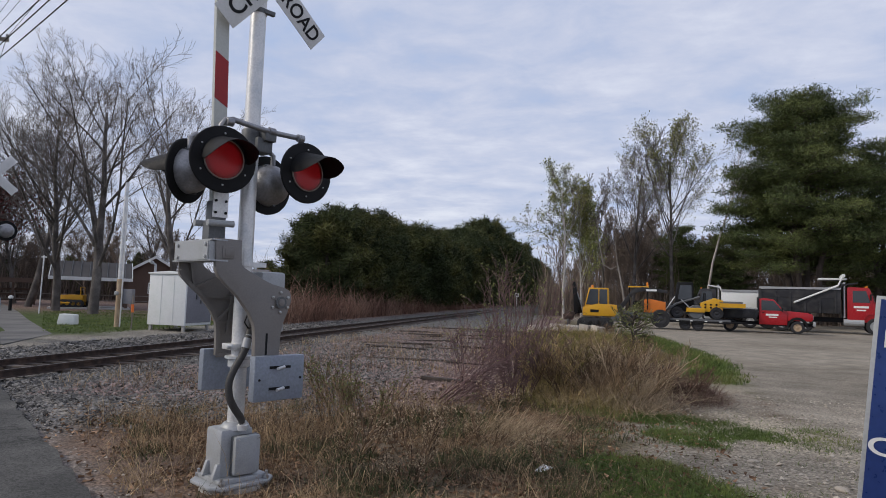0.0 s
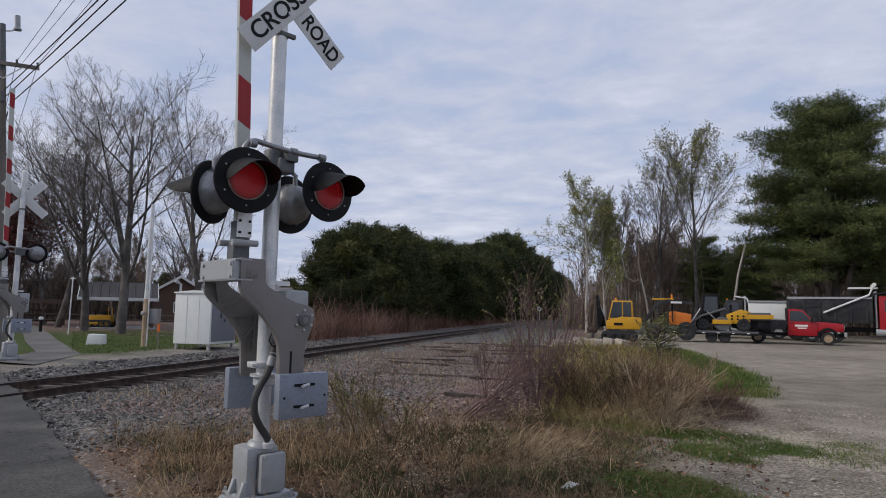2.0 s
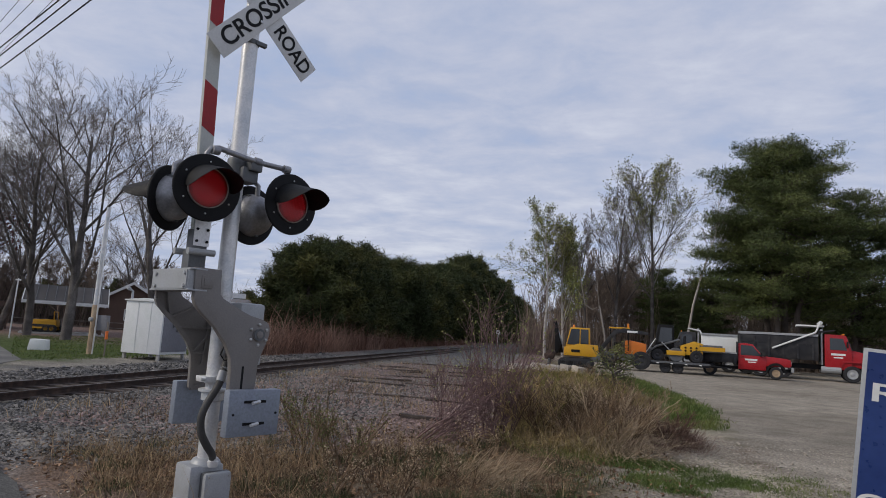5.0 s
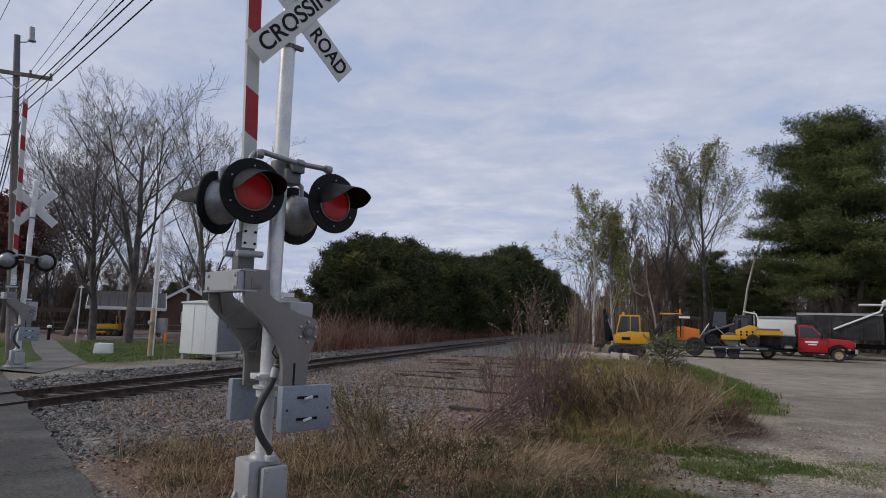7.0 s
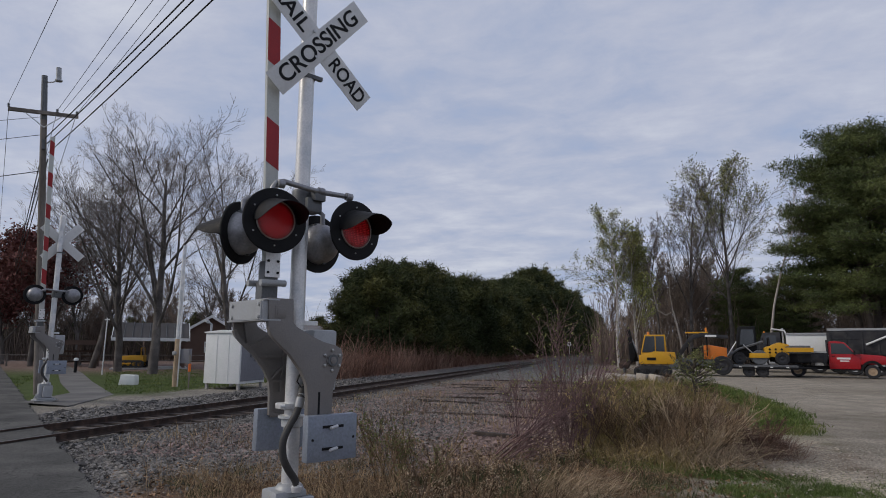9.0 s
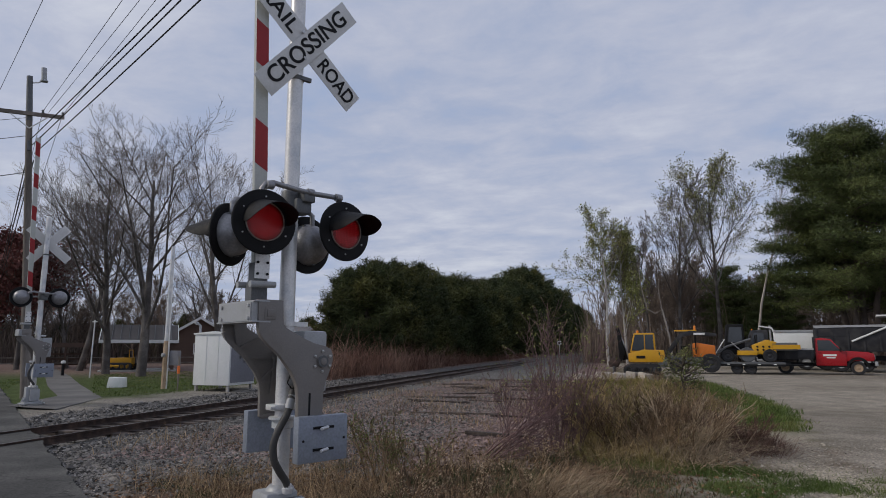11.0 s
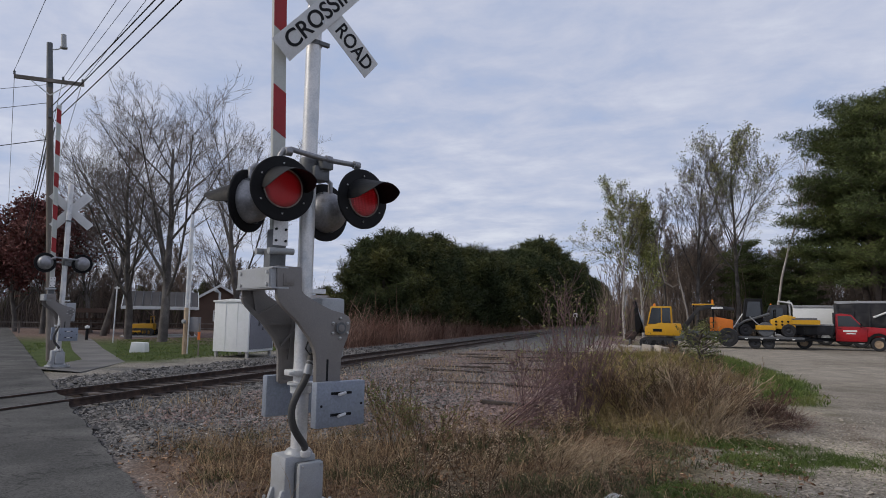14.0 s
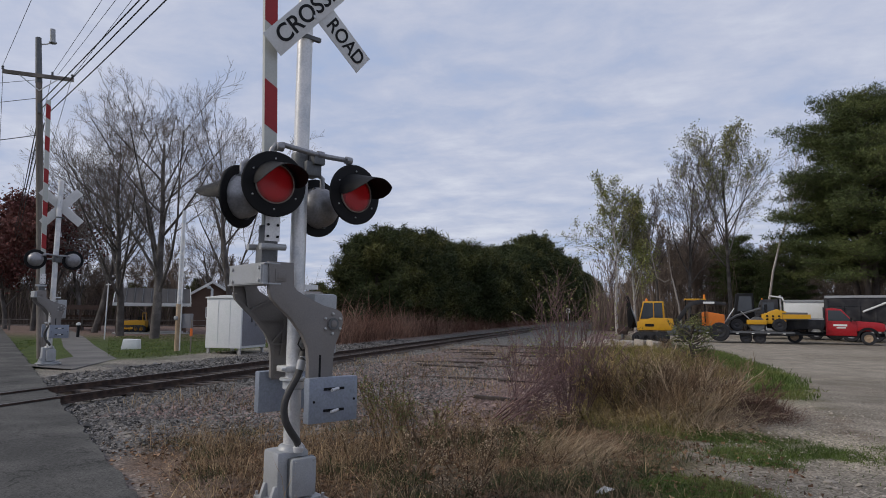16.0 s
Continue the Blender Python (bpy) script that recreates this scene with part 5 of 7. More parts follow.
def bulldozer(m):
    b = thing("bulldozer", m, "small yellow bulldozer parked under the pavilion", "bulldozer")
    for s in (-1, 1):
        tracked(b, 0, s * 0.55, 1.3, 0.3, 0.3, YELLOW)
    part("body", Shape().prism([(-0.8, 0.45), (0.9, 0.45), (0.9, 0.95), (0.1, 1.0), (-0.8, 1.0)], -0.38, 0.38, "y"), YELLOW, b, bevel=0.03)
    part("seat", Shape().box(-0.35, 0, 1.15, 0.4, 0.45, 0.3), BLACK, b, bevel=0.03)
    for s in (-1, 1):
        part("canopy_post", Shape().tube([(-0.65, s * 0.4, 0.9), (-0.6, s * 0.4, 1.6)], 0.035, 6), YELLOW, b)
        part("push_arm", Shape().tube([(0.0, s * 0.75, 0.35), (1.2, s * 0.75, 0.3)], 0.06, 6), YELLOW, b)
    part("canopy_bar", Shape().tube([(-0.6, -0.4, 1.6), (-0.6, 0.4, 1.6)], 0.04, 6), YELLOW, b)
    part("blade", Shape().prism([(1.2, 0.05), (1.3, 0.05), (1.24, 0.35), (1.32, 0.7), (1.22, 0.7), (1.14, 0.35)], -0.95, 0.95, "y"), YELLOW, b, "yellow dozer blade")
    part("exhaust", Shape().tube([(0.5, 0.1, 0.95), (0.5, 0.1, 1.4)], 0.04, 8), BLACK, b)


bulldozer(pose(-35.3, 39.5, 0.1, 0, 0, 200) @ Matrix.Scale(0.9, 4))


def house(name, m, L, D, e, h, wall_mat, roof_mat, label, gable_trim=True, windows=3):
    p = thing(name, m, label, "house")
    wl_ = part("wall", Shape().prism([(-D / 2, 0), (D / 2, 0), (D / 2, e), (0, h - 0.1), (-D / 2, e)], -L / 2, L / 2, "x"), wall_mat, p)
    for s in (-1, 1):
        part("roof", Shape().prism([(0, h + 0.1), (s * (D / 2 + 0.4), e + 0.0), (s * (D / 2 + 0.4), e - 0.18), (0, h - 0.1)], -L / 2 - 0.35, L / 2 + 0.35, "x"), roof_mat, p, "shingled roof slope")
    if gable_trim:
        for sx in (-1, 1):
            for s in (-1, 1):
                part("white_trim", Shape().prism([(0, h + 0.14), (s * (D / 2 + 0.42), e + 0.04), (s * (D / 2 + 0.42), e - 0.26), (0, h - 0.16)], sx * (L / 2 + 0.36) - 0.04, sx * (L / 2 + 0.36) + 0.04, "x"), WHITE_PAINT, p, "white gable trim board")
    for i in range(windows):
        x = -L / 2 + L * (i + 0.5) / windows
        for s in (-1, 1):
            w = part("window", Shape().box(x, s * (D / 2 + 0.02), e * 0.55, 1.1, 0.06, 1.1), WHITE_PAINT, p, "white framed window")
            part("pane", Shape().box(x, s * (D / 2 + 0.055), e * 0.55, 0.9, 0.02, 0.9), GLASS_DARK, w)
    for s in (-1, 1):
        w = part("window", Shape().box(s * (L / 2 + 0.02), 0, e * 0.55, 0.06, 1.3, 1.2), WHITE_PAINT, p)
        part("pane", Shape().box(s * (L / 2 + 0.055), 0, e * 0.55, 0.02, 1.1, 1.0), GLASS_DARK, w)
    return p


house("house", pose(-46.8, 64.7, 0, 0, 0, -58), 9.0, 6.4, 2.9, 5.0, SIDING, SHINGLE, "brown house with white gable trim behind the trees")
house("house", pose(-38.4, 73.6, 0, 0, 0, 28), 9.5, 7.0, 2.65, 4.3, GREY_SIDING, SHINGLE, "low grey house with a shingled roof beside the conifers", windows=4)
sh = thing("park_shelter", pose(-43.6, 42.4, 0, 0, 0, 45), "dark low timber shelter at the lawn's edge", "shelter")
part("roof", Shape().prism([(-1.9, 1.75), (1.9, 1.75), (1.6, 2.1), (-1.6, 2.1)], -1.3, 1.3, "y"), SIDING, sh)
for sx in (-1.5, 0, 1.5):
    for sy in (-1.0, 1.0):
        part("post", Shape().box(sx, sy, 0.9, 0.14, 0.14, 1.8), SIDING, sh)
for zz in (0.35, 0.8, 1.2):
    part("rail_board", Shape().box(0, 1.0, zz, 3.2, 0.06, 0.16), SIDING, sh)
bulldozer(pose(-25.6, 43.0, 0.0, 0, 0, 200))

# line of dark shrubs, low fence and trees closing the far side
rr = random.Random(21)
for i in range(46):
    k = rr.uniform(0.35, 0.7)
    a = i / 46
    x, y = -28 - 62 * a + rr.uniform(-2, 2), 96 - 34 * a + rr.uniform(-5, 5)
    copy_thing(kinds[i % 3], pose(x, y, 0, 0, 0, rr.uniform(0, 360)) @ Matrix.Scale(k, 4))
for i in range(9):
    copy_thing(t3, pose(-48 - 5.2 * i + rr.uniform(-2, 2), 66 - 3.0 * i + rr.uniform(-3, 3), 0, 0, 0, rr.uniform(0, 360)) @ Matrix.Scale(rr.uniform(0.55, 0.8), 4))
for i in range(30):
    a = rr.random()
    copy_thing((wood1, wood2)[i % 2], pose(-40 - 55 * a + rr.uniform(-3, 3), 68 - 22 * a + rr.uniform(-5, 7), 0, 0, 0, rr.uniform(0, 360)) @ Matrix.Scale(rr.uniform(0.5, 0.75), 4))
bare_tree("red_leaved_tree", pose(-46.5, 40.6, 0, 0, 0, 30), 71, 11.0, "round tree with dark red young leaves", leaves=(RED_LEAF, 22, 0.24, 0.38, 0.8), r=0.22, p=MAPLE, last=3, rmin=0.015)
rt = bare_tree("red_leaved_tree", pose(-53.0, 43.5, 0, 0, 0, 30), 72, 9.6, "round tree with dark red young leaves", leaves=(RED_LEAF, 22, 0.24, 0.38, 0.8), r=0.22, p=MAPLE, last=3, rmin=0.015)
yt = bare_tree("leafing_tree", pose(-33.5, 82, 0), 73, 7.5, "small round tree with yellow-green young leaves", leaves=(LEAF, 10, 0.28, 0.4, 0.8), r=0.16, p=MAPLE, last=3, rmin=0.015)
copy_thing(yt, pose(-37.5, 86, 0, 0, 0, 90))
fence = thing("park_fence", pose(-40, 46, 0, 0, 0, 36), "low dark rail fence behind the lawn", "fence")
for i in range(15):
    part("post", Shape().box(-18 + 2.6 * i, 0, 0.5, 0.1, 0.1, 1.0), POLE_WOOD, fence)
for zz in (0.45, 0.9):
    part("fence_rail", Shape().box(0, 0, zz, 37, 0.05, 0.08), POLE_WOOD, fence)


# ---- utility poles and cables ----
def utility_pole(m, H, arm_z, big):
    p = thing("utility_pole", m, "tall weathered wooden utility pole with a crossarm" if big else "distant wooden utility pole with a crossarm", "utility pole", "utility poles")
    part("pole", Shape().tube([(0, 0, -0.2), (0, 0, H - 1.6)], [0.15, 0.105], 14), POLE_WOOD, p, smooth=True)
    part("pole_top", Shape().tube([(0, 0, H - 1.7), (0, 0, H)], [0.115, 0.10], 12), DARK_GREY, p, "dark pole top extension", smooth=True)
    part("crossarm", Shape().box(0, -0.17, arm_z, 2.2, 0.10, 0.13), POLE_WOOD, p, "wooden crossarm")
    for s in (-1, 1):
        part("brace", Shape().tube([(s * 0.6, -0.2, arm_z - 0.06), (0, -0.16, arm_z - 0.55)], 0.018, 5), GALV, p)
    for x in (-1.08, 0.42, 1.05):
        part("insulator", Shape().lathe([(0.02, 0), (0.05, 0.03), (0.03, 0.07), (0.05, 0.11), (0.02, 0.15)], 8, Matrix.Translation((x, -0.17, arm_z + 0.06))), DARK_GREY, p)
    if big:
        part("antenna_bracket", Shape().tube([(0, 0, H - 0.25), (0.25, 0, H - 0.2), (0.42, 0, H - 0.1)], 0.025, 6), GALV, p)
        part("antenna", Shape().lathe([(0.03, 0), (0.13, 0.02), (0.13, 0.07), (0.09, 0.1), (0.09, 0.55), (0.0, 0.58)], 12, Matrix.Translation((0.45, 0, H - 0.15))), LIGHT_GREY, p, "pale canister on a bracket", smooth=True)
        part("cable_bracket", Shape().box(0, -0.16, 9.0, 0.10, 0.12, 0.35), DARK_GREY, p)
    return p


utility_pole(pose(-20.05, 17.95, 0) @ Matrix.Rotation(radians(4.1), 4, Vector((0.745, -0.665, 0))) @ pose(0, 0, 0, 0, 0, 50), 11.68, 10.2, True)
utility_pole(pose(-70.0, 57.0, 0, 0, 0, 50), 11.0, 9.8, False)
utility_pole(pose(12.0, -4.6, 0, 0, 0, 50), 11.85, 10.38, False)


def sag_line(a, b, sag, r, name="overhead_cable", label="thin black overhead cable strung between poles"):
    pts = []
    for i in range(25):
        t = i / 24
        pts.append((a[0] + (b[0] - a[0]) * t, a[1] + (b[1] - a[1]) * t, a[2] + (b[2] - a[2]) * t - sag * 4 * t * (1 - t)))
    return tagged(part(name, Shape().tube(pts, r, 5), CABLE), label, "cable", "overhead cables")


ux, uy = math.cos(radians(50)), math.sin(radians(50))


def on_pole(px, py, s, z):
    return (px + ux * s, py + uy * s, z)


for s in (-1.08, 0.42, 1.05):
    sag_line(on_pole(-20.55, 17.4, s, 10.4), on_pole(12, -4.0, s, 10.6), 0.2, 0.008)
    sag_line(on_pole(-20.55, 17.4, s, 10.4), on_pole(-70, 57, s, 10.0), 0.8, 0.010)
sag_line(on_pole(-20.55, 17.4, 0.6, 10.4), on_pole(12, -4.6, 1.5, 10.6), 0.3, 0.008)
for s, z, z2 in ((0.05, 9.25, 9.75), (0.12, 9.05, 9.75), (0.22, 8.75, 9.45)):
    sag_line(on_pole(-20.5, 17.45, s, z), on_pole(13.2, -3.0, s + 0.35, z2), 0.3, 0.018, label="thick black overhead cable strung between poles")
    sag_line(on_pole(-20.5, 17.45, s, z - 0.25), on_pole(-70, 57, s, z - 1.0), 1.0, 0.022, label="thick black overhead cable strung between poles")
sag_line((-20.5, 17.45, 9.4), (-60, 14, 9.3), 0.4, 0.012)
sag_line((-20.5, 17.45, 8.0), (-60, 16, 7.6), 0.4, 0.016)
sag_line((-20.5, 17.45, 10.1), (-60, 13, 10.6), 0.4, 0.010)
sag_line((-20.5, 17.45, 9.0), (-31.5, 36.5, 3.6), 0.4, 0.008)

# ---- parking lot and machines ----
HEAD = -15.5   # the vehicles' heading


def excavator(m):
    e = thing("mini_excavator", m, "yellow mini excavator with a black folded boom at the lot's edge", "excavator")
    for s in (-1, 1):
        tracked(e, 0.2, s * 0.62, 1.5, 0.32, 0.35, DARK_GREY)
    part("undercarriage", Shape().box(0.2, 0, 0.4, 1.0, 0.9, 0.3), DARK_GREY, e)
    part("push_blade", Shape().prism([(-1.5, 0.05), (-1.4, 0.05), (-1.36, 0.5), (-1.46, 0.5)], -0.85, 0.85, "y"), DARK_GREY, e)
    body = part("body", Shape().prism([(-0.55, 0.75), (1.35, 0.75), (1.5, 1.0), (1.45, 1.45), (0.3, 1.5), (-0.55, 1.25)], -0.75, 0.75, "y"), YELLOW, e, bevel=0.05)
    part("decal", Shape().box(0.15, -0.757, 1.05, 0.5, 0.008, 0.16), BLACK, body)
    cabn = part("cab", Shape().prism([(-0.45, 1.3), (1.0, 1.3), (0.95, 2.45), (-0.2, 2.45)], -0.72, 0.3, "y"), YELLOW, e, "yellow cab frame", bevel=0.04)
    part("window", Shape().prism([(-0.36, 1.42), (0.36, 1.42), (0.36, 2.36), (-0.14, 2.36)], -0.735, -0.725, "y"), GLASS_DARK, cabn)
    part("window", Shape().prism([(0.42, 1.48), (0.90, 1.48), (0.87, 2.36), (0.42, 2.36)], -0.735, -0.725, "y"), GLASS_DARK, cabn)
    part("windscreen", Shape().prism([(-0.45, 1.45), (-0.44, 1.40), (-0.21, 2.35), (-0.23, 2.38)], -0.65, 0.25, "y"), GLASS_DARK, cabn)
    part("beacon", Shape().lathe([(0.07, 2.45), (0.07, 2.58), (0.03, 2.62)], 10, Matrix.Translation((0.0, -0.3, 0))), AMBER, cabn)
    part("boom", Shape().prism([(-0.6, 0.9), (-0.75, 1.5), (-1.05, 2.75), (-1.25, 2.7), (-1.05, 1.4), (-0.9, 0.85)], -0.12, 0.12, "y"), BLACK, e, "black boom", bevel=0.02)
    part("stick", Shape().prism([(-1.2, 2.75), (-1.05, 2.8), (-0.75, 1.3), (-0.95, 0.8), (-1.1, 0.85)], -0.30, -0.14, "y"), BLACK, e, bevel=0.02)
    part("bucket", Shape().prism([(-1.0, 0.9), (-1.45, 1.0), (-1.75, 0.75), (-1.7, 0.45), (-1.2, 0.45)], -0.35, 0.35, "y"), RAIL_STEEL, e, bevel=0.02)
    part("hydraulic_ram", Shape().tube([(-0.6, -0.16, 1.2), (-0.95, -0.16, 2.2)], 0.045, 8), BOLT, e)


excavator(pose(1.2, 40.0, 0.12, 0, 0, -4))


def backhoe(m):
    e = thing("backhoe_loader", m, "orange backhoe loader with a dark lettered boom", "loader")
    for x, r in ((-1.2, 0.45), (0.95, 0.62)):
        for s in (-1, 1):
            wheel(e, x, s * 0.8, r, 0.36, TRUCK_BLACK)
    part("chassis", Shape().box(0, 0, 0.85, 3.0, 0.8, 0.4), DARK_GREY, e, bevel=0.03)
    part("hood", Shape().prism([(-0.1, 1.0), (1.3, 1.0), (1.3, 1.75), (0.2, 1.95), (-0.1, 1.9)], -0.5, 0.5, "y"), ORANGE, e, bevel=0.05)
    part("canopy", Shape().box(-0.5, 0, 2.75, 1.4, 1.3, 0.10), YELLOW, e, bevel=0.03)
    for sx in (-1.1, 0.1):
        for s in (-1, 1):
            part("canopy_post", Shape().tube([(sx, s * 0.58, 1.2), (sx, s * 0.58, 2.75)], 0.04, 6), BLACK, e)
    part("seat", Shape().box(-0.6, 0, 1.5, 0.5, 0.5, 0.5), BLACK, e, bevel=0.04)
    bo = part("boom", Shape().prism([(-1.9, 1.2), (-0.9, 2.55), (-0.2, 2.75), (1.4, 2.55), (1.4, 2.35), (-0.2, 2.45), (-0.75, 2.3), (-1.6, 1.1)], -0.72, -0.55, "y"), TRUCK_BLACK, e, "blackish digging boom", bevel=0.02)
    part("bar_mark", Shape().box(0.35, -0.725, 2.53, 0.7, 0.01, 0.13, pose(0, 0, 0)), WHITE_PAINT, bo)
    part("front_bucket", Shape().prism([(-2.5, 0.3), (-1.75, 0.3), (-1.7, 1.0), (-2.1, 0.85)], -1.0, 1.0, "y"), DARK_GREY, e, "dark grey loader bucket", bevel=0.02)
    part("beacon", Shape().lathe([(0.07, 2.8), (0.07, 3.05), (0.03, 3.1)], 10, Matrix.Translation((0.1, 0, 0))), AMBER, e)


backhoe(pose(5.0, 46.2, 0.1, 0, 0, -5))


def cab_machine(m):
    e = thing("skid_loader", m, "black cabbed loader standing on a low trailer", "loader")
    for x in (-0.55, 0.65):
        for s in (-1, 1):
            wheel(e, x, s * 0.65, 0.4, 0.3, TRUCK_BLACK)
    part("body", Shape().box(0.05, 0, 0.75, 1.9, 1.0, 0.5), BLACK, e, bevel=0.04)
    c = part("cab", Shape().prism([(-0.7, 0.95), (0.55, 0.95), (0.5, 2.5), (-0.5, 2.5)], -0.6, 0.6, "y"), BLACK, e, "black cab", bevel=0.04)
    part("window", Shape().prism([(-0.5, 1.3), (0.4, 1.3), (0.38, 2.3), (-0.36, 2.3)], -0.615, -0.605, "y"), GLASS_DARK, c)
    for s in (-1, 1):
        part("lift_arm", Shape().tube([(0.9, s * 0.7, 1.5), (-0.6, s * 0.7, 1.0), (-1.3, s * 0.7, 0.5)], 0.08, 6), DARK_GREY, e)
    part("fork", Shape().prism([(-1.3, 0.2), (-1.2, 1.0), (-1.3, 1.0), (-1.4, 0.2)], -0.7, 0.7, "y"), DARK_GREY, e)
    part("strut", Shape().tube([(-1.6, -0.8, 0.1), (-0.7, -0.8, 1.5)], 0.035, 6), WHITE_PAINT, e)
    part("strut", Shape().tube([(0.9, -0.8, 0.1), (-0.3, -0.8, 1.3)], 0.035, 6), LIGHT_GREY, e)


cab_machine(pose(7.7, 46.9, 0.78, 0, 0, -5))


def yellow_loader(m):
    e = thing("yellow_roller", m, "bright yellow compaction roller on the trailer", "roller")
    part("drum", Shape().lathe([(0.45, -0.6), (0.48, -0.57), (0.48, 0.57), (0.45, 0.6)], 22, pose(-0.7, 0, 0.48, 90, 0, 0)), DARK_GREY, e, smooth=True)
    part("drum_frame", Shape().box(-0.7, -0.66, 0.6, 1.1, 0.08, 0.3).box(-0.7, 0.66, 0.6, 1.1, 0.08, 0.3).box(-1.25, 0, 0.6, 0.1, 1.36, 0.3), YELLOW, e, bevel=0.02)
    part("engine_cover", Shape().prism([(-0.4, 0.5), (1.0, 0.5), (1.05, 1.3), (0.5, 1.45), (-0.4, 1.1)], -0.55, 0.55, "y"), YELLOW, e, bevel=0.05)
    for s in (-1, 1):
        wheel(e, 0.6, s * 0.6, 0.42, 0.3, TRUCK_BLACK)
    for z in (0.8, 1.0):
        for x in (-0.1, 0.25, 0.6):
            part("grille_hole", Shape().lathe([(0.07, 0), (0.07, 0.01)], 10, disc_pose(x, -0.56, z, 0)), BLACK, e)
    part("roll_bar", Shape().tube([(-0.1, -0.45, 1.1), (-0.1, -0.45, 1.75), (-0.1, 0.45, 1.75), (-0.1, 0.45, 1.1)], 0.04, 6), BLACK, e)
    part("deck_cover", Shape().box(1.5, 0, 1.0, 1.5, 1.1, 0.5), DARK_GREY, e, bevel=0.04)
    part("yellow_band", Shape().box(1.6, -0.57, 0.98, 1.6, 0.04, 0.28), YELLOW, e)


yellow_loader(pose(9.0, 46.4, 0.78, 0, 0, -5))


def trailer(m):
    e = thing("flatbed_trailer", m, "low black flatbed equipment trailer", "trailer")
    part("deck", Shape().box(0, 0, 0.72, 6.4, 2.2, 0.12), DARK_GREY, e, bevel=0.01)
    part("side_beam", Shape().box(0, -1.05, 0.62, 6.4, 0.08, 0.18).box(0, 1.05, 0.62, 6.4, 0.08, 0.18), BLACK, e)
    for i in range(7):
        part("side_marker", Shape().box(-2.8 + 0.9 * i, -1.1, 0.66, 0.16, 0.02, 0.06), WHITE_PAINT, e)
    for x in (0.4, 1.2):
        for s in (-1, 1):
            wheel(e, x, s * 0.85, 0.36, 0.22, TRUCK_BLACK)
    part("drawbar", Shape().tube([(3.2, -0.7, 0.62), (4.3, 0, 0.6), (3.2, 0.7, 0.62)], 0.06, 6), BLACK, e)
    part("ramp", Shape().prism([(-3.2, 0.72), (-3.15, 0.72), (-3.9, 0.1), (-3.95, 0.1)], -0.9, 0.9, "y"), DARK_GREY, e)


trailer(pose(7.2, 46.3, 0, 0, 0, -8))


def pickup(m):
    e = thing("flatbed_pickup", m, "red pickup truck with a black stake dump body", "truck")
    for x in (-2.03, 2.03):
        for s in (-1, 1):
            wheel(e, x, s * 0.88, 0.42, 0.26, TAN_POLE)
    part("frame", Shape().box(0, 0, 0.62, 5.9, 0.8, 0.22), BLACK, e)
    bed = part("dump_body", Shape().box(-2.0, 0, 1.25, 3.3, 2.15, 0.62), TRUCK_BLACK, e, "black dump body", bevel=0.03)
    part("bed_rim", Shape().box(-2.0, -1.08, 1.60, 3.35, 0.08, 0.10).box(-2.0, 1.08, 1.60, 3.35, 0.08, 0.10), LIGHT_GREY, bed)
    for i in range(5):
        part("stake", Shape().box(-3.5 + 0.75 * i, -1.10, 1.25, 0.07, 0.06, 0.62), TRUCK_BLACK, bed)
    part("headboard", Shape().box(-0.33, 0, 1.75, 0.10, 2.1, 1.25), TRUCK_BLACK, bed, bevel=0.02)
    body = part("cab", Shape().prism([(-0.25, 0.55), (1.45, 0.55), (1.45, 1.45), (1.25, 1.5), (0.65, 2.25), (0.1, 2.33), (-0.25, 2.28)], -0.93, 0.93, "y"), RED_PAINT, e, "red cab", bevel=0.05)
    part("bonnet", Shape().prism([(1.4, 0.85), (2.85, 0.85), (2.95, 1.0), (2.92, 1.32), (2.6, 1.42), (1.4, 1.5)], -0.9, 0.9, "y"), RED_PAINT, e, bevel=0.06)
    for s in (-1, 1):
        y = s * 0.935
        part("window", Shape().prism([(-0.1, 1.5), (1.18, 1.5), (0.62, 2.16), (-0.1, 2.18)], y - 0.004, y + 0.004, "y"), GLASS_DARK, body)
        part("door_mark", Shape().box(0.55, y, 1.22, 0.75, 0.01, 0.12).box(0.6, y, 1.06, 0.5, 0.01, 0.07), WHITE_PAINT, body)
        part("door_handle", Shape().box(0.0, y, 1.36, 0.16, 0.03, 0.04), BLACK, body)
        part("mirror", Shape().box(1.15, s * 1.08, 1.58, 0.10, 0.22, 0.26), BLACK, body)
        arch = []
        for k in range(13):
            a = radians(180 * k / 12)
            arch.append((2.03 + 0.62 * math.cos(a), 0.45 + 0.66 * math.sin(a)))
        for k in range(13):
            a = radians(180 - 180 * k / 12)
            arch.append((2.03 + 0.48 * math.cos(a), 0.45 + 0.50 * math.sin(a)))
        part("wheel_arch", Shape().prism(arch, s * 0.88, s * 0.99, "y"), BLACK, e)
        part("headlight", Shape().box(2.93, s * 0.68, 1.12, 0.06, 0.32, 0.26), LIGHT_GREY, e, "clear headlight", bevel=0.01)
        part("side_step", Shape().box(0.6, s * 0.95, 0.5, 1.6, 0.14, 0.06), BLACK, e)
    part("windscreen", Shape().prism([(1.30, 1.5), (1.27, 1.48), (0.68, 2.2), (0.71, 2.23)], -0.8, 0.8, "y"), GLASS_DARK, body)
    part("front_bumper", Shape().box(3.0, 0, 0.7, 0.16, 1.9, 0.28), LIGHT_GREY, e, bevel=0.02)
    part("grille", Shape().box(2.94, 0, 1.1, 0.04, 0.9, 0.3), DARK_GREY, e)


pickup(pose(12.85, 47.2, 0.02, 0, 0, HEAD))


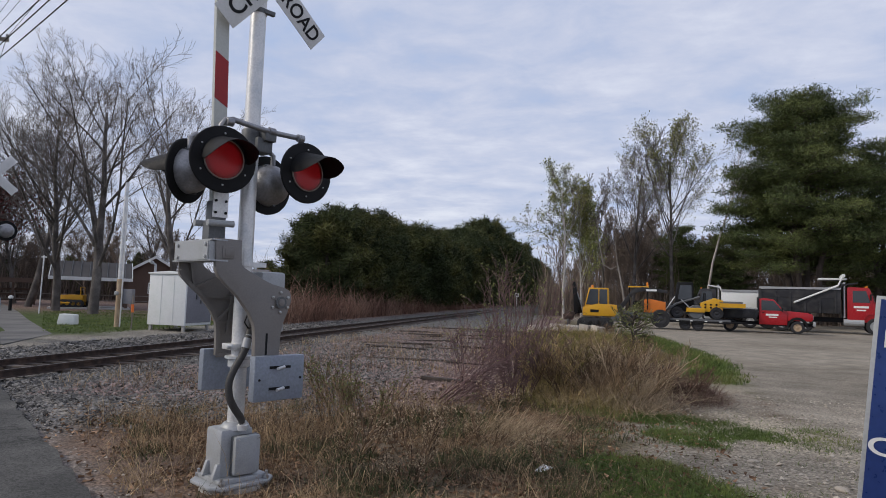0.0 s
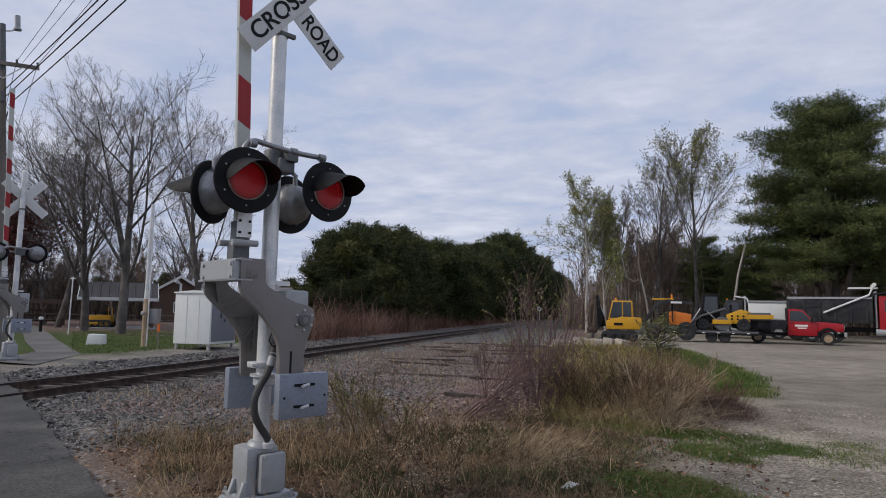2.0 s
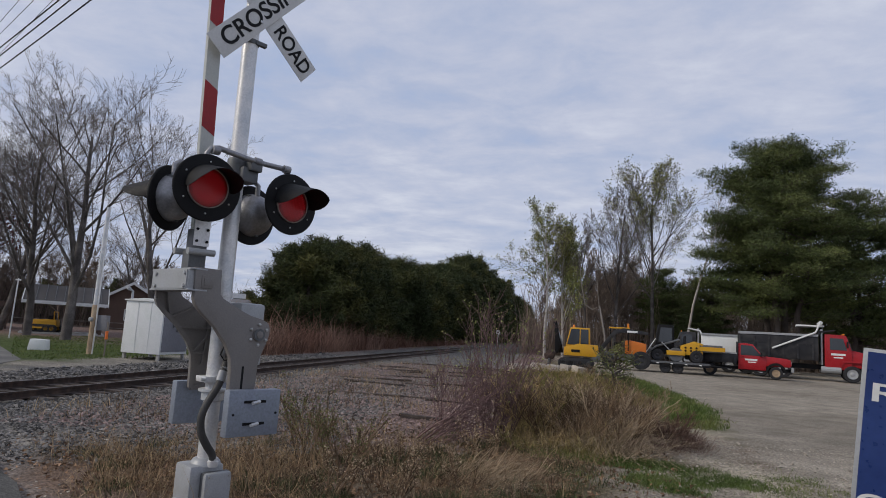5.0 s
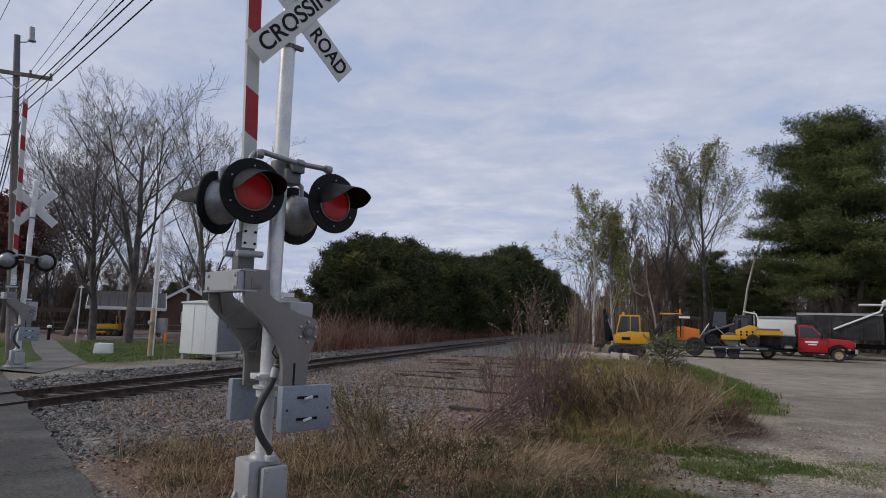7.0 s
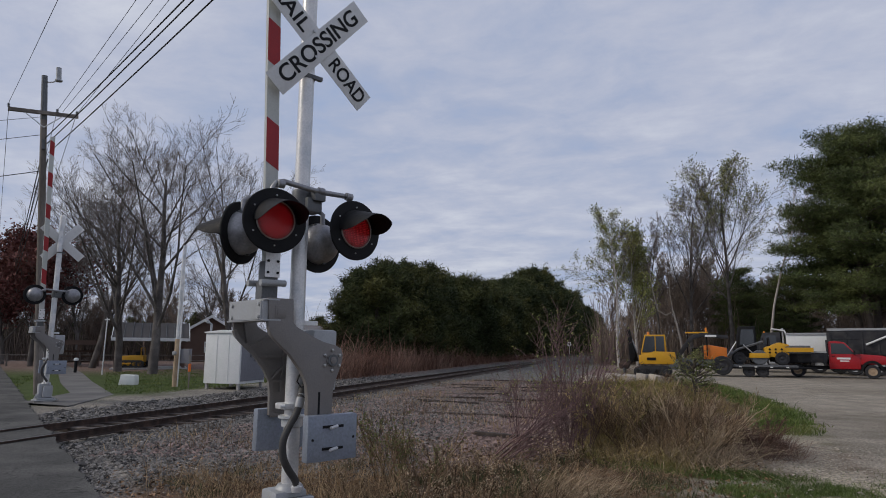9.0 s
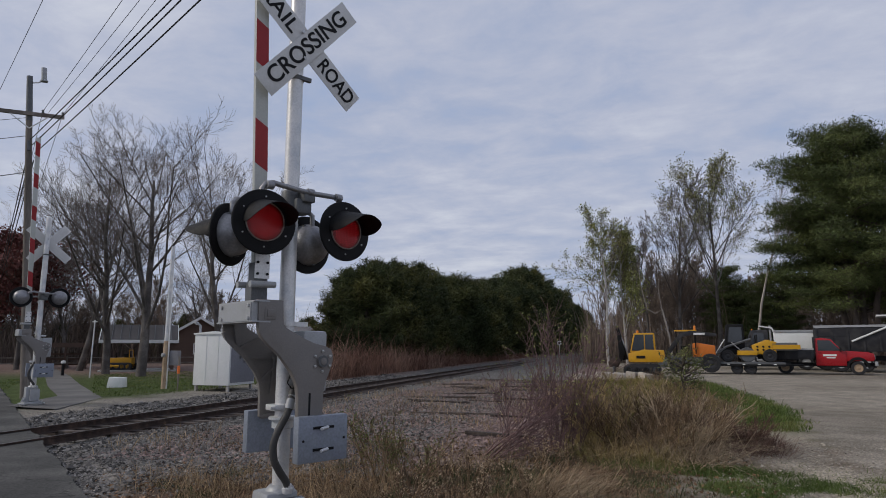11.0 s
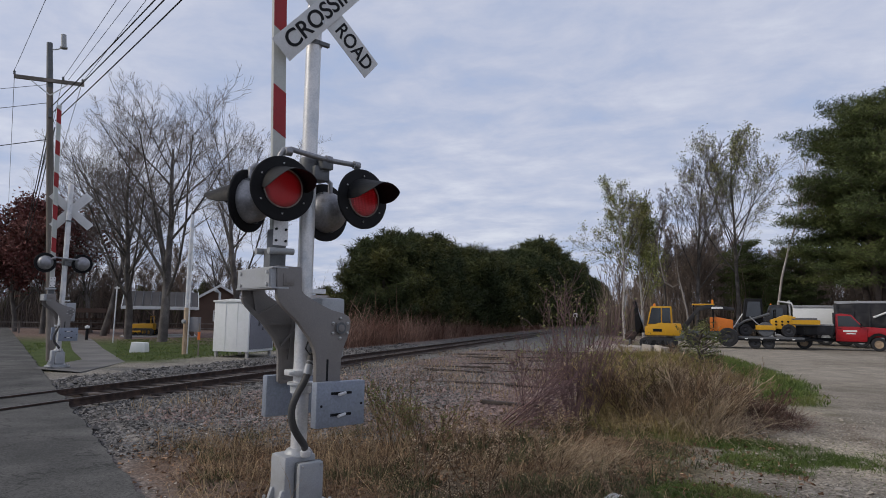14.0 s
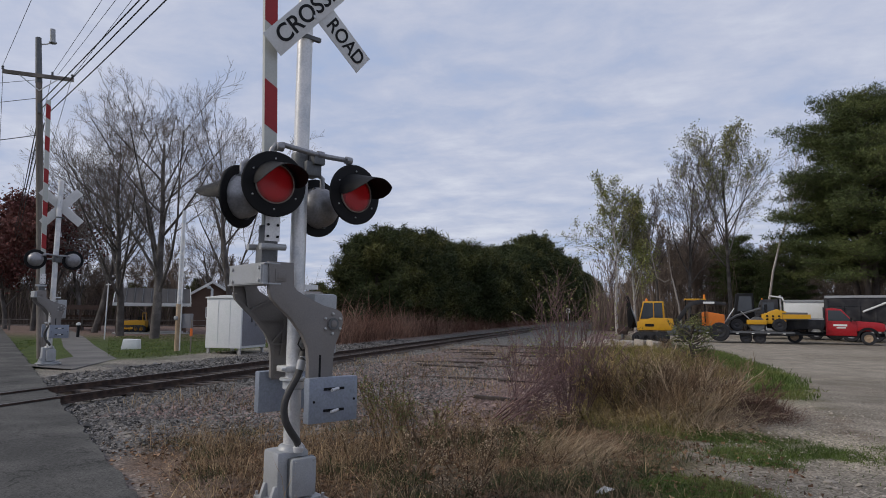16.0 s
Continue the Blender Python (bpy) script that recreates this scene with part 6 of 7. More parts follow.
def dump_truck(m, cab_mat, body_mat, label, front=True):
    e = thing("dump_truck", m, label, "truck", "dump trucks")
    for x in (-2.6, -1.3) + ((2.6,) if front else (2.4,)):
        for s in (-1, 1):
            wheel(e, x, s * 0.98, 0.52, 0.32, LIGHT_GREY)
    part("frame", Shape().box(-0.2, 0, 0.85, 7.0, 0.9, 0.3), BLACK, e)
    bed = part("dump_body", Shape().prism([(-4.0, 1.25), (0.75, 1.25), (0.75, 2.9), (-4.0, 2.75)], -1.22, 1.22, "y"), body_mat, e, "steel dump body", bevel=0.03)
    part("top_rail", Shape().box(-1.6, -1.25, 2.86, 4.7, 0.10, 0.14).box(-1.6, 1.25, 2.86, 4.7, 0.10, 0.14), LIGHT_GREY, bed)
    part("side_board", Shape().box(-1.7, -1.235, 2.45, 4.2, 0.03, 0.42), TRUCK_BLACK, bed)
    for i in range(6):
        part("side_rib", Shape().box(-3.8 + 0.85 * i, -1.25, 2.0, 0.10, 0.08, 1.45), body_mat, bed)
    part("cab_guard", Shape().prism([(0.7, 2.9), (0.8, 3.15), (1.7, 3.3), (1.7, 3.22), (0.85, 3.05), (0.78, 2.8)], -1.15, 1.15, "y"), body_mat, bed)
    if front:
        part("tarp_arm", Shape().tube([(-1.9, -1.36, 1.9), (0.6, -1.36, 3.05), (0.9, -1.36, 3.75)], 0.06, 6), WHITE_PAINT, bed, "white tarp arm")
        part("tarp_roll", Shape().tube([(0.9, -1.2, 3.7), (0.9, 1.2, 3.7)], 0.12, 10).box(0.3, 0, 3.5, 1.6, 1.9, 0.1), WHITE_PAINT, bed)
    c = part("cab", Shape().prism([(1.1, 0.75), (2.6, 0.75), (2.6, 2.0), (2.3, 2.95), (1.1, 3.0)], -1.05, 1.05, "y"), cab_mat, e, "painted cab", bevel=0.06)
    part("bonnet", Shape().prism([(2.5, 0.95), (3.95, 0.85), (4.05, 1.1), (3.95, 1.75), (2.5, 2.05)], -0.95, 0.95, "y"), cab_mat, e, bevel=0.08)
    for s in (-1, 1):
        y = s * 1.055
        part("window", Shape().prism([(1.4, 2.0), (2.35, 2.0), (2.12, 2.75), (1.4, 2.75)], y - 0.004, y + 0.004, "y"), GLASS_DARK, c)
        part("door_mark", Shape().box(1.85, y, 1.72, 0.8, 0.01, 0.13).box(1.85, y, 1.52, 0.5, 0.01, 0.08), WHITE_PAINT, c)
        part("mirror", Shape().box(2.35, s * 1.25, 2.35, 0.1, 0.12, 0.4), BLACK, c)
        part("step_tank", Shape().tube([(0.9, s * 0.95, 0.72), (2.0, s * 0.95, 0.72)], 0.22, 12), LIGHT_GREY, e)
        part("stack", Shape().tube([(0.95, s * 0.95, 1.0), (0.95, s * 0.95, 3.3)], 0.07, 10), BOLT, e)
        part("fender", Shape().prism([(2.0, 0.95), (2.2, 1.25), (3.1, 1.25), (3.3, 0.95), (3.3, 1.05), (3.12, 1.35), (2.15, 1.35), (1.95, 1.0)], s * 0.95, s * 1.12, "y"), cab_mat, e)
        part("headlight", Shape().box(4.0, s * 0.7, 1.25, 0.06, 0.25, 0.2), LIGHT_GREY, e)
    part("windscreen", Shape().prism([(2.62, 2.05), (2.60, 2.0), (2.33, 2.8), (2.36, 2.84)], -0.9, 0.9, "y"), GLASS_DARK, c)
    for x in (-0.5, 0, 0.5):
        part("marker_light", Shape().box(2.2, x, 3.03, 0.1, 0.1, 0.08), AMBER, c)
    part("bumper", Shape().box(4.1, 0, 0.7, 0.15, 2.1, 0.3), LIGHT_GREY, e)
    part("mudflap", Shape().box(-3.5, 0, 0.7, 0.03, 2.2, 0.7), BLACK, e)
    return e


dump_truck(pose(18.5, 51.9, 0.03, 0, 0, -18) @ Matrix.Scale(1.12, 4), RED_PAINT, TRUCK_BLACK, "large red dump truck with a black dump body")
dump_truck(pose(12.9, 56.5, 0.03, 0, 0, 170) @ Matrix.Scale(1.04, 4), TRUCK_BLACK, WHITE_PAINT, "dump truck with a white body and black cab", front=False)

# rubble at the lot's edge
rr = random.Random(5)
for i in range(16):
    s = rr.uniform(0.25, 0.7)
    p = Shape().box(0, 0, s * 0.3, s * rr.uniform(0.8, 1.4), s, s * 0.7)
    ob = part("concrete_chunk", p, PALE_STONE, bevel=s * 0.08)
    tagged(ob, "broken pale concrete chunk in the rubble", "rubble", "rubble at the lot's edge")
    ob.matrix_basis = pose(rr.uniform(-2.2, 1.6), rr.uniform(35.5, 38.5), -0.02, rr.uniform(-8, 8), rr.uniform(-8, 8), rr.uniform(0, 180))


# far train with its headlamp, and a track-side sign
tr = thing("locomotive", pose(-11.17, 356, 0.05), "far locomotive with a bright headlamp on the track", "train")
part("body", Shape().box(0, 6, 2.3, 3.0, 12, 3.6), DARK_GREY, tr, bevel=0.15)
part("headlamp", Shape().lathe([(0.38, 0), (0.38, 0.1), (0.0, 0.14)], 14, disc_pose(0, -0.02, 4.3, 0)), HEADLIGHT, tr, "bright lit headlamp")
for s in (-1, 1):
    part("ditch_lamp", Shape().lathe([(0.2, 0), (0.2, 0.1)], 12, disc_pose(s * 0.9, -0.02, 1.6, 0)), HEADLIGHT, tr)
ps = thing("trackside_sign", pose(-8.2, 95, 0), "small white trackside sign on a post", "sign")
part("post", Shape().tube([(0, 0, 0), (0, 0, 2.6)], 0.05, 8), GALV, ps)
part("plate", Shape().box(0, -0.06, 2.4, 0.6, 0.02, 0.6), WHITE_PAINT, ps)
part("mark", Shape().box(0, -0.075, 2.4, 0.25, 0.01, 0.25), BLACK, ps)


# ---- blue notice sign beside the road ----
def notice_sign():
    s = thing("notice_sign", pose(1.264, 2.272, 1.335, 0, 0, -27) @ pose(0, 0, 0, 0, 5.5, 0) @ pose(0, 0, -1.335), "blue notice sign with white lettering and a pale rim", "sign")
    W, H, z = 0.62, 0.76, 1.335
    part("backing", Shape().box(0, 0.006, z, W, 0.006, H), LIGHT_GREY, s, "pale aluminium rim", bevel=0.002)
    face = part("face", Shape().box(0.003, 0.001, z, W - 0.022, 0.006, H - 0.022), BLUE_SIGN, s, "dark blue reflective face")
    part("post", Shape().box(0, 0.04, 0.85, 0.05, 0.05, 1.75), GALV, s)
    up = pose(0, 0, 0, 90, 0, 0)
    for txt, x, zz, wd in (("REPORT", 0.0, z + 0.235, 0.56), ("OR", 0.0, z + 0.115, 0.14), ("CROSSING", 0.0, z - 0.125, 0.585)):
        lettering(txt, 0.085, WHITE_SIGN, s, pose(x, -0.0035, zz) @ up, 0.0008, width=wd)
    part("text_bar", Shape().box(0.0, -0.0035, z - 0.005, 0.42, 0.002, 0.055), WHITE_SIGN, s)
    part("text_bar", Shape().box(0.0, -0.0035, z - 0.245, 0.36, 0.002, 0.055), WHITE_SIGN, s)


notice_sign()

# ---- weeds, grass and stones ----


def ground_z(p):
    return np.array([height(x, y) for x, y in p])


def blades(name, pts, rng, h, w, lean, mat, label, category="weeds", fixed=None, bend=0.9, drop=0.42):
    """Thin bent blades at the given places; h: heights; lean: how far the tips hang over."""
    n = len(pts)
    z = ground_z(pts)
    base = np.column_stack([pts, z - 0.01])
    a = rng.uniform(0, 2 * math.pi, n)
    s = np.column_stack([np.cos(a), np.sin(a), np.zeros(n)]) * (w * rng.uniform(0.6, 1.3, n))[:, None]
    b = rng.uniform(0, 2 * math.pi, n)
    ld = np.column_stack([np.cos(b), np.sin(b), np.zeros(n)]) * rng.uniform(0.2, 1.0, n)[:, None] * lean
    if fixed is not None:
        ld = ld * 0.35 + np.array((*fixed, 0.0)) * rng.uniform(0.5, 1.1, n)[:, None]
    hh = h[:, None]
    up = np.array((0, 0, 1.0))
    stand = np.maximum(1 - drop * np.linalg.norm(ld, axis=1)[:, None], 0.05)
    mid = base + up * hh * (0.12 + 0.5 * stand) + ld * hh * 0.42 * bend
    tip = base + up * hh * stand + ld * hh
    v = np.stack([base - s, base + s, mid - s * 0.7, mid + s * 0.7, tip], 1).reshape(-1, 3)
    o = np.arange(n)[:, None] * 5
    quads = (o + np.array((0, 1, 3, 2))).tolist()
    tris = (o + np.array((2, 3, 4))).tolist()
    me = bpy.data.meshes.new(name)
    me.from_pydata(v.tolist(), [], quads + tris)
    me.materials.append(mat)
    return tagged(new(name, me), label, category, kind="stuff")


def scatter(rng, n, x0, x1, y0, y1, keep):
    """n places in a box, where keep(x, y) gives the chance."""
    out, r = [], random.Random(int(rng.integers(1 << 30)))
    while len(out) < n:
        x, y = r.uniform(x0, x1), r.uniform(y0, y1)
        if r.random() < keep(x, y):
            out.append((x, y))
    return np.array(out)


def near_mast(x, y):
    return math.hypot(x + 2.84, y - 5.09) < 0.33


def weedy(x, y):
    """Weedy verge between the road, the gravel and the lot."""
    if road_side(x, y) < 0.35 or near_mast(x, y):
        return 0.0
    k = step01(road_side(x, y) - 0.7 + 0.4 * fbm(x, y, 0.8, 2), 0.5)
    k *= step01(8.9 + 0.55 * (x + 3.5) - y + 0.8 * fbm(x, y, 0.6, 4), 1.2)
    k *= step01(0.75 - 0.12 * (y - 6) - x + 0.7 * fbm(x, y, 0.7, 6), 0.8) * (1 - 0.85 * step01(green_patch(x, y) * step01(x + 0.7, 0.4) - 0.1, 0.2))
    return k * min(max(0.55 + 0.9 * fbm(x, y, 1.3, 8), 0.05), 1)


def off_road(x, y):
    return 1.0 if road_side(x, y) > 0.05 else 0.0


g = np.random.default_rng(100)
p = scatter(g, 10500, -6.5, 1.5, 3.4, 11.5, lambda x, y: weedy(x, y) * (0.3 if x < -3.1 else 1.0))
blades("dead_weeds", p, g, g.gamma(1.6, 0.062, len(p)) + 0.03, 0.003, 2.0, BROWN_WEED, "tangled brown dead weeds on the verge")
p = scatter(g, 24000, -6.5, 1.5, 3.4, 11.5, lambda x, y: min(1, weedy(x, y) * 1.6))
blades("fallen_thatch", p, g, g.gamma(3.0, 0.06, len(p)) + 0.05, 0.003, 1.6, BROWN_WEED, "matted fallen weed stems on the soil", drop=0.95)
p = scatter(g, 3000, -6.5, 1.5, 3.4, 11.5, weedy)
blades("fallen_straw", p, g, g.gamma(3.0, 0.07, len(p)) + 0.05, 0.0028, 1.6, STRAW, "matted fallen pale straw on the soil", drop=0.95)
p = scatter(g, 3200, -6.5, 1.5, 3.4, 11.5, lambda x, y: weedy(x, y) * step01(fbm(x, y, 0.9, 21) - 0.05, 0.3))
blades("dry_grass", p, g, g.gamma(1.6, 0.085, len(p)) + 0.04, 0.0025, 1.9, STRAW, "dry straw-coloured grass on the verge")
p = scatter(g, 20000, -6.5, 1.2, 3.4, 11.0, lambda x, y: weedy(x, y) * step01(fbm(x, y, 0.9, 33) - (0.28 if x < -2.7 else 0.02), 0.25))
blades("verge_grass", p, g, g.gamma(3.0, 0.026, len(p)) + 0.02, 0.0045, 1.1, DARK_HERB, "short dull green herbs among the dead weeds", "grass")
p = scatter(g, 16000, -7.0, 1.8, 3.4, 12.0, lambda x, y: min(1, 0.1 + weedy(x, y) * 1.4) * off_road(x, y))
c = np.column_stack([p, ground_z(p) + 0.012])
v, f = flakes(c, g, 1, 0.055, 0.004, 0.7, 0.0, 0.8)
tagged(new("leaf_litter", quick("leaf_litter", v, f, LITTER)), "brown dead leaves littering the verge", "leaf litter", kind="stuff")
# straw tufts beside the road
tufts = [(-4.0, 5.2), (-3.7, 5.0), (-4.3, 5.9), (-4.6, 6.2), (-3.55, 4.85), (-4.05, 6.1), (-4.8, 6.7), (-3.4, 6.2), (-5.3, 6.9), (-2.2, 4.6), (-2.0, 4.9), (-1.2, 4.6), (-3.3, 5.9), (-0.3, 5.0), (-1.6, 5.3), (-3.1, 6.6), (-2.3, 5.9)]
q = np.concatenate([np.column_stack([g.normal(x, 0.15, 60), g.normal(y, 0.13, 60)]) for x, y in tufts])
q = q[[road_side(x, y) > 0.25 and not near_mast(x, y) for x, y in q]]
blades("straw_tufts", q, g, g.gamma(4.0, 0.055, len(q)) + 0.04, 0.0026, 1.5, STRAW, "tall straw tufts beside the road")
p = scatter(g, 420, -6.0, -2.6, 4.6, 8.0, lambda x, y: weedy(x, y))
blades("standing_straw", p, g, g.gamma(6.0, 0.06, len(p)) + 0.1, 0.0022, 0.7, STRAW, "single tall straw stems standing in the verge", drop=0.3)
# flattened straw
q = np.column_stack([g.normal(-0.75, 0.30, 800), g.normal(8.0, 0.40, 800)])
blades("flattened_straw", q, g, g.uniform(0.25, 0.65, 800), 0.0035, 0.9, DRY_BRUSH, "flattened heap of pale straw", fixed=(0.95, -0.35), bend=1.4, drop=0.7)


def verge_green(x, y):
    k = step01(x + 0.5 + 0.5 * fbm(x, y, 0.6, 3), 0.5) * step01(lot_edge(y) + 0.3 - x, 0.4) * step01(11.0 - y, 0.8)
    return k * (0.015 + step01(green_patch(x, y), 0.35))


p = scatter(g, 42000, -0.9, 4.8, 4.6, 11.0, verge_green)
blades("patchy_grass", p, g, g.gamma(2.4, 0.016, len(p)) + 0.014, 0.0038, 1.3, GRASS, "short patchy green grass at the gravel's edge", "grass")
p = scatter(g, 12000, 2.5, 5.4, 14.5, 34, lambda x, y: step01(0.55 - abs(x - lot_edge(y) + 0.7) + 0.3 * fbm(x, y, 1.6, 7), 0.3))
blades("lot_edge_grass", p, g, g.gamma(3.0, 0.025, len(p)) + 0.03, 0.010, 1.0, GRASS, "strip of green grass along the lot", "grass")
# brush island before the machines
p = scatter(g, 8500, -1.2, 2.2, 9.6, 18.0, lambda x, y: step01(1.0 - math.hypot((x - 0.1) / 1.05, (y - 12.4) / 2.6) + 0.3 * fbm(x, y, 0.8, 12), 0.3))
blades("olive_brush", p, g, g.gamma(2.0, 0.15, len(p)) + 0.05, 0.004, 2.2, OLIVE, "dense olive-brown brush stems", "brush")
p = scatter(g, 5000, -0.6, 3.6, 10.2, 17.0, lambda x, y: step01(1.0 - math.hypot((x - 1.15) / 1.0, (y - 12.6) / 1.9) + 0.3 * fbm(x, y, 0.8, 14), 0.3))
blades("brown_brush", p, g, g.gamma(2.0, 0.13, len(p)) + 0.05, 0.004, 2.2, BROWN_WEED, "dense dead brown brush", "brush")
p = np.column_stack([g.normal(0.85, 0.30, 2400), g.normal(10.7, 0.35, 2400)])
blades("pale_stalks", p, g, g.gamma(2.2, 0.2, len(p)) + 0.08, 0.005, 2.4, DRY_BRUSH, "pale dry broken stalks in the brush", "brush")
p = scatter(g, 3500, 1.6, 3.4, 11.0, 15.5, lambda x, y: step01(1.0 - math.hypot((x - 1.95) / 0.65, (y - 12.4) / 1.4), 0.4))
blades("low_brush", p, g, g.gamma(4.0, 0.07, len(p)) + 0.04, 0.004, 2.4, LOW_BRUSH, "low reddish brown brush at the lot's edge", "brush")
p = scatter(g, 9000, -2.5, 3.0, 17.0, 36.0, lambda x, y: step01(1.2 - math.hypot((x - 0.5) / 2.2, (y - 26) / 10) + 0.4 * fbm(x, y, 0.5, 15), 0.4))
blades("far_brush", p, g, g.gamma(4.0, 0.055, len(p)) + 0.06, 0.010, 1.7, OLIVE, "low olive-brown brush behind the island", "brush")
# scrub along the conifers and beside the track
p = scatter(g, 26000, -19.5, -14.8, 31, 120, lambda x, y: step01(-15.6 - x + 0.8 * fbm(x, y, 0.3, 16) + (0.5 if y < 60 else 0), 0.6) * (1.0 if y < 70 else 0.45))
blades("reddish_scrub", p, g, g.gamma(3.0, 0.33, len(p)) * np.clip(1.25 - (p[:, 1] - 34) / 120, 0.4, 1.2) + 0.1, 0.018, 0.9, RED_BRUSH, "reddish brown scrub before the conifers", "brush")
p = scatter(g, 4000, -9.5, -1.4, 9.0, 34, lambda x, y: 0.5 * step01(fbm(x, y, 0.45, 17) - 0.12, 0.2))
blades("siding_weeds", p, g, g.gamma(3.0, 0.05, len(p)) + 0.03, 0.006, 0.9, BROWN_WEED, "thin dead weeds in the reddish gravel")
p = scatter(g, 2200, -9.5, -1.4, 9.0, 34, lambda x, y: 0.5 * step01(fbm(x, y, 0.5, 23) - 0.15, 0.2))
blades("siding_straw", p, g, g.gamma(3.0, 0.05, len(p)) + 0.03, 0.006, 0.9, STRAW, "thin straw in the reddish gravel")
p = scatter(g, 16000, -32, -16.2, 19.0, 40, lambda x, y: step01(-16.7 - x + 0.8 * fbm(x, y, 0.5, 18), 0.5) * (0.0 if -1.6 < (x + 24.8) * 0.72 + (y - 23.6) * 0.69 < 1.6 and x < -16 else 1.0))
blades("lawn_grass", p, g, g.uniform(0.04, 0.10, len(p)), 0.016, 0.6, GRASS, "mown green lawn", "grass")
p = scatter(g, 16000, -110, -26, 52, 100, lambda x, y: 1.0 if y > 80 - 34 * step01(-52 - x, 14) else 0.0)
blades("park_thicket", p, g, g.gamma(5.0, 0.75, len(p)) + 0.5, 0.035, 0.4, PARK_TWIG, "dark brown leafless thicket behind the park", "thicket")
p = scatter(g, 26000, -4, 80, 74, 112, lambda x, y: step01(x + 5, 4))
blades("woodland_thicket", p, g, g.gamma(5.0, 0.9, len(p)) + 0.5, 0.035, 0.35, WOODS_TWIG, "brown leafless woodland thicket", "thicket")


def shrub(name, m, seed, H, stems, spread, mat, label, buds=None, rmin=0.0035):
    rng = np.random.default_rng(seed)
    out, tips = [], []
    for k in range(stems):
        a = rng.uniform(0, 2 * math.pi)
        d = unit(np.array((math.cos(a) * spread, math.sin(a) * spread, 1.0)))
        limb(rng, out, tips, np.array((math.cos(a) * 0.12, math.sin(a) * 0.12, -0.02)) * rng.uniform(0.2, 1.5), d, H * rng.uniform(0.55, 1.0), 0.011, 1, (0, 6, 4), (0, 24, 30), (0, 0.42, 0.5), 0.09, 0.05, 3)
    t = thing(name, m, label, "shrub")
    a = new("stemwork", tubes_mesh("stemwork", out, mat, rmin, (4, 4, 3, 3)))
    a.parent = t
    if buds:
        v, f = flakes(tips, rng, buds[1], buds[2], 0.02, 0.7)
        b = tagged(new("budding", quick("budding", v, f, buds[0])), kind="stuff")
        b.parent = t
    return t


rr = random.Random(77)
brush = [shrub("brush_clump", pose(-0.4, 11.0, 0), 201, 1.25, 20, 0.75, OLIVE, "olive-brown branching brush clump"),
         shrub("brush_clump", pose(0.4, 10.6, 0), 202, 1.15, 20, 0.85, BROWN_WEED, "brown branching brush clump"),
         shrub("brush_clump", pose(1.0, 10.9, 0), 203, 1.2, 16, 0.9, DRY_BRUSH, "pale dry branching brush clump"),
         shrub("brush_clump", pose(1.95, 12.0, 0), 204, 0.75, 24, 1.2, LOW_BRUSH, "reddish brown branching brush clump")]
for i in range(34):
    a, q = rr.uniform(0, 2 * math.pi), math.sqrt(rr.random())
    x, y = 0.4 + 1.2 * q * math.cos(a), 12.6 + 2.3 * q * math.sin(a)
    copy_thing(brush[0] if x < 0.3 and i % 3 else brush[1 + i % 2] if x < 1.35 else brush[3], pose(x, y, height(x, y), 0, 0, rr.uniform(0, 360)) @ Matrix.Scale(rr.uniform(0.5, 0.88), 4))
for i in range(22):
    x, y = rr.uniform(-2.0, 2.8), rr.uniform(17, 36)
    copy_thing(brush[i % 2], pose(x, y, height(x, y), 0, 0, rr.uniform(0, 360)) @ Matrix.Scale(rr.uniform(0.35, 0.6), 4))
shrub("budding_shrub", pose(-1.05, 10.9, 0), 81, 2.25, 15, 0.34, PURPLE_TWIG, "bare purple-brown shrub with opening buds", (LEAF, 2, 0.035))
shrub("bare_shrub", pose(-0.85, 10.6, 0), 82, 1.4, 18, 0.34, PURPLE_TWIG, "thick clump of bare purple-brown stems")
sb = shrub("bare_shrub", pose(-1.9, 11.6, 0), 83, 1.5, 8, 0.5, PURPLE_TWIG, "thin bare purple-brown shrub in the gravel", (LEAF, 1, 0.03))
shrub("leaning_brush", pose(-2.0, 9.95, 0) @ pose(0, 0, 0, 0, 52, 15), 86, 1.5, 16, 0.16, PURPLE_TWIG, "leaning bundle of dead purple-brown stems")
for i, (x, y) in enumerate(((-2.75, 7.6), (-2.35, 7.2), (-3.05, 7.9))):
    shrub("leafy_weed", pose(x, y, 0, 0, 0, 60 * i), 90 + i, 0.85, 6, 0.4, BROWN_WEED, "weedy bush with small olive leaves", (OLIVE_LEAF, 4, 0.028))
for i, (x, y, s) in enumerate(((-1.6, 6.6, 1.0), (-2.2, 6.4, 0.9), (-0.9, 7.3, 0.8), (-1.4, 5.6, 0.8), (-2.6, 8.6, 0.9), (-3.2, 7.1, 0.8), (-0.2, 6.6, 0.7), (-1.9, 8.3, 0.9), (-1.0, 9.2, 0.9))):
    shrub("dead_weed", pose(x, y, 0, 0, 0, 50 * i) @ Matrix.Scale(s, 4), 110 + i, 0.55, 7, 0.6, BROWN_WEED, "dead brown weed with dry seed heads", (DRY_BRUSH, 3, 0.022), 0.0025)
pine_tree("pine_sapling", pose(2.2, 24.0, 0), 120, "small olive-green pine sapling at the lot's edge", OLIVE_LEAF, H=1.5, R=1.15, z0=0.1, nb=26, per=7, size=0.2, spread=0.09, shape=0.5)


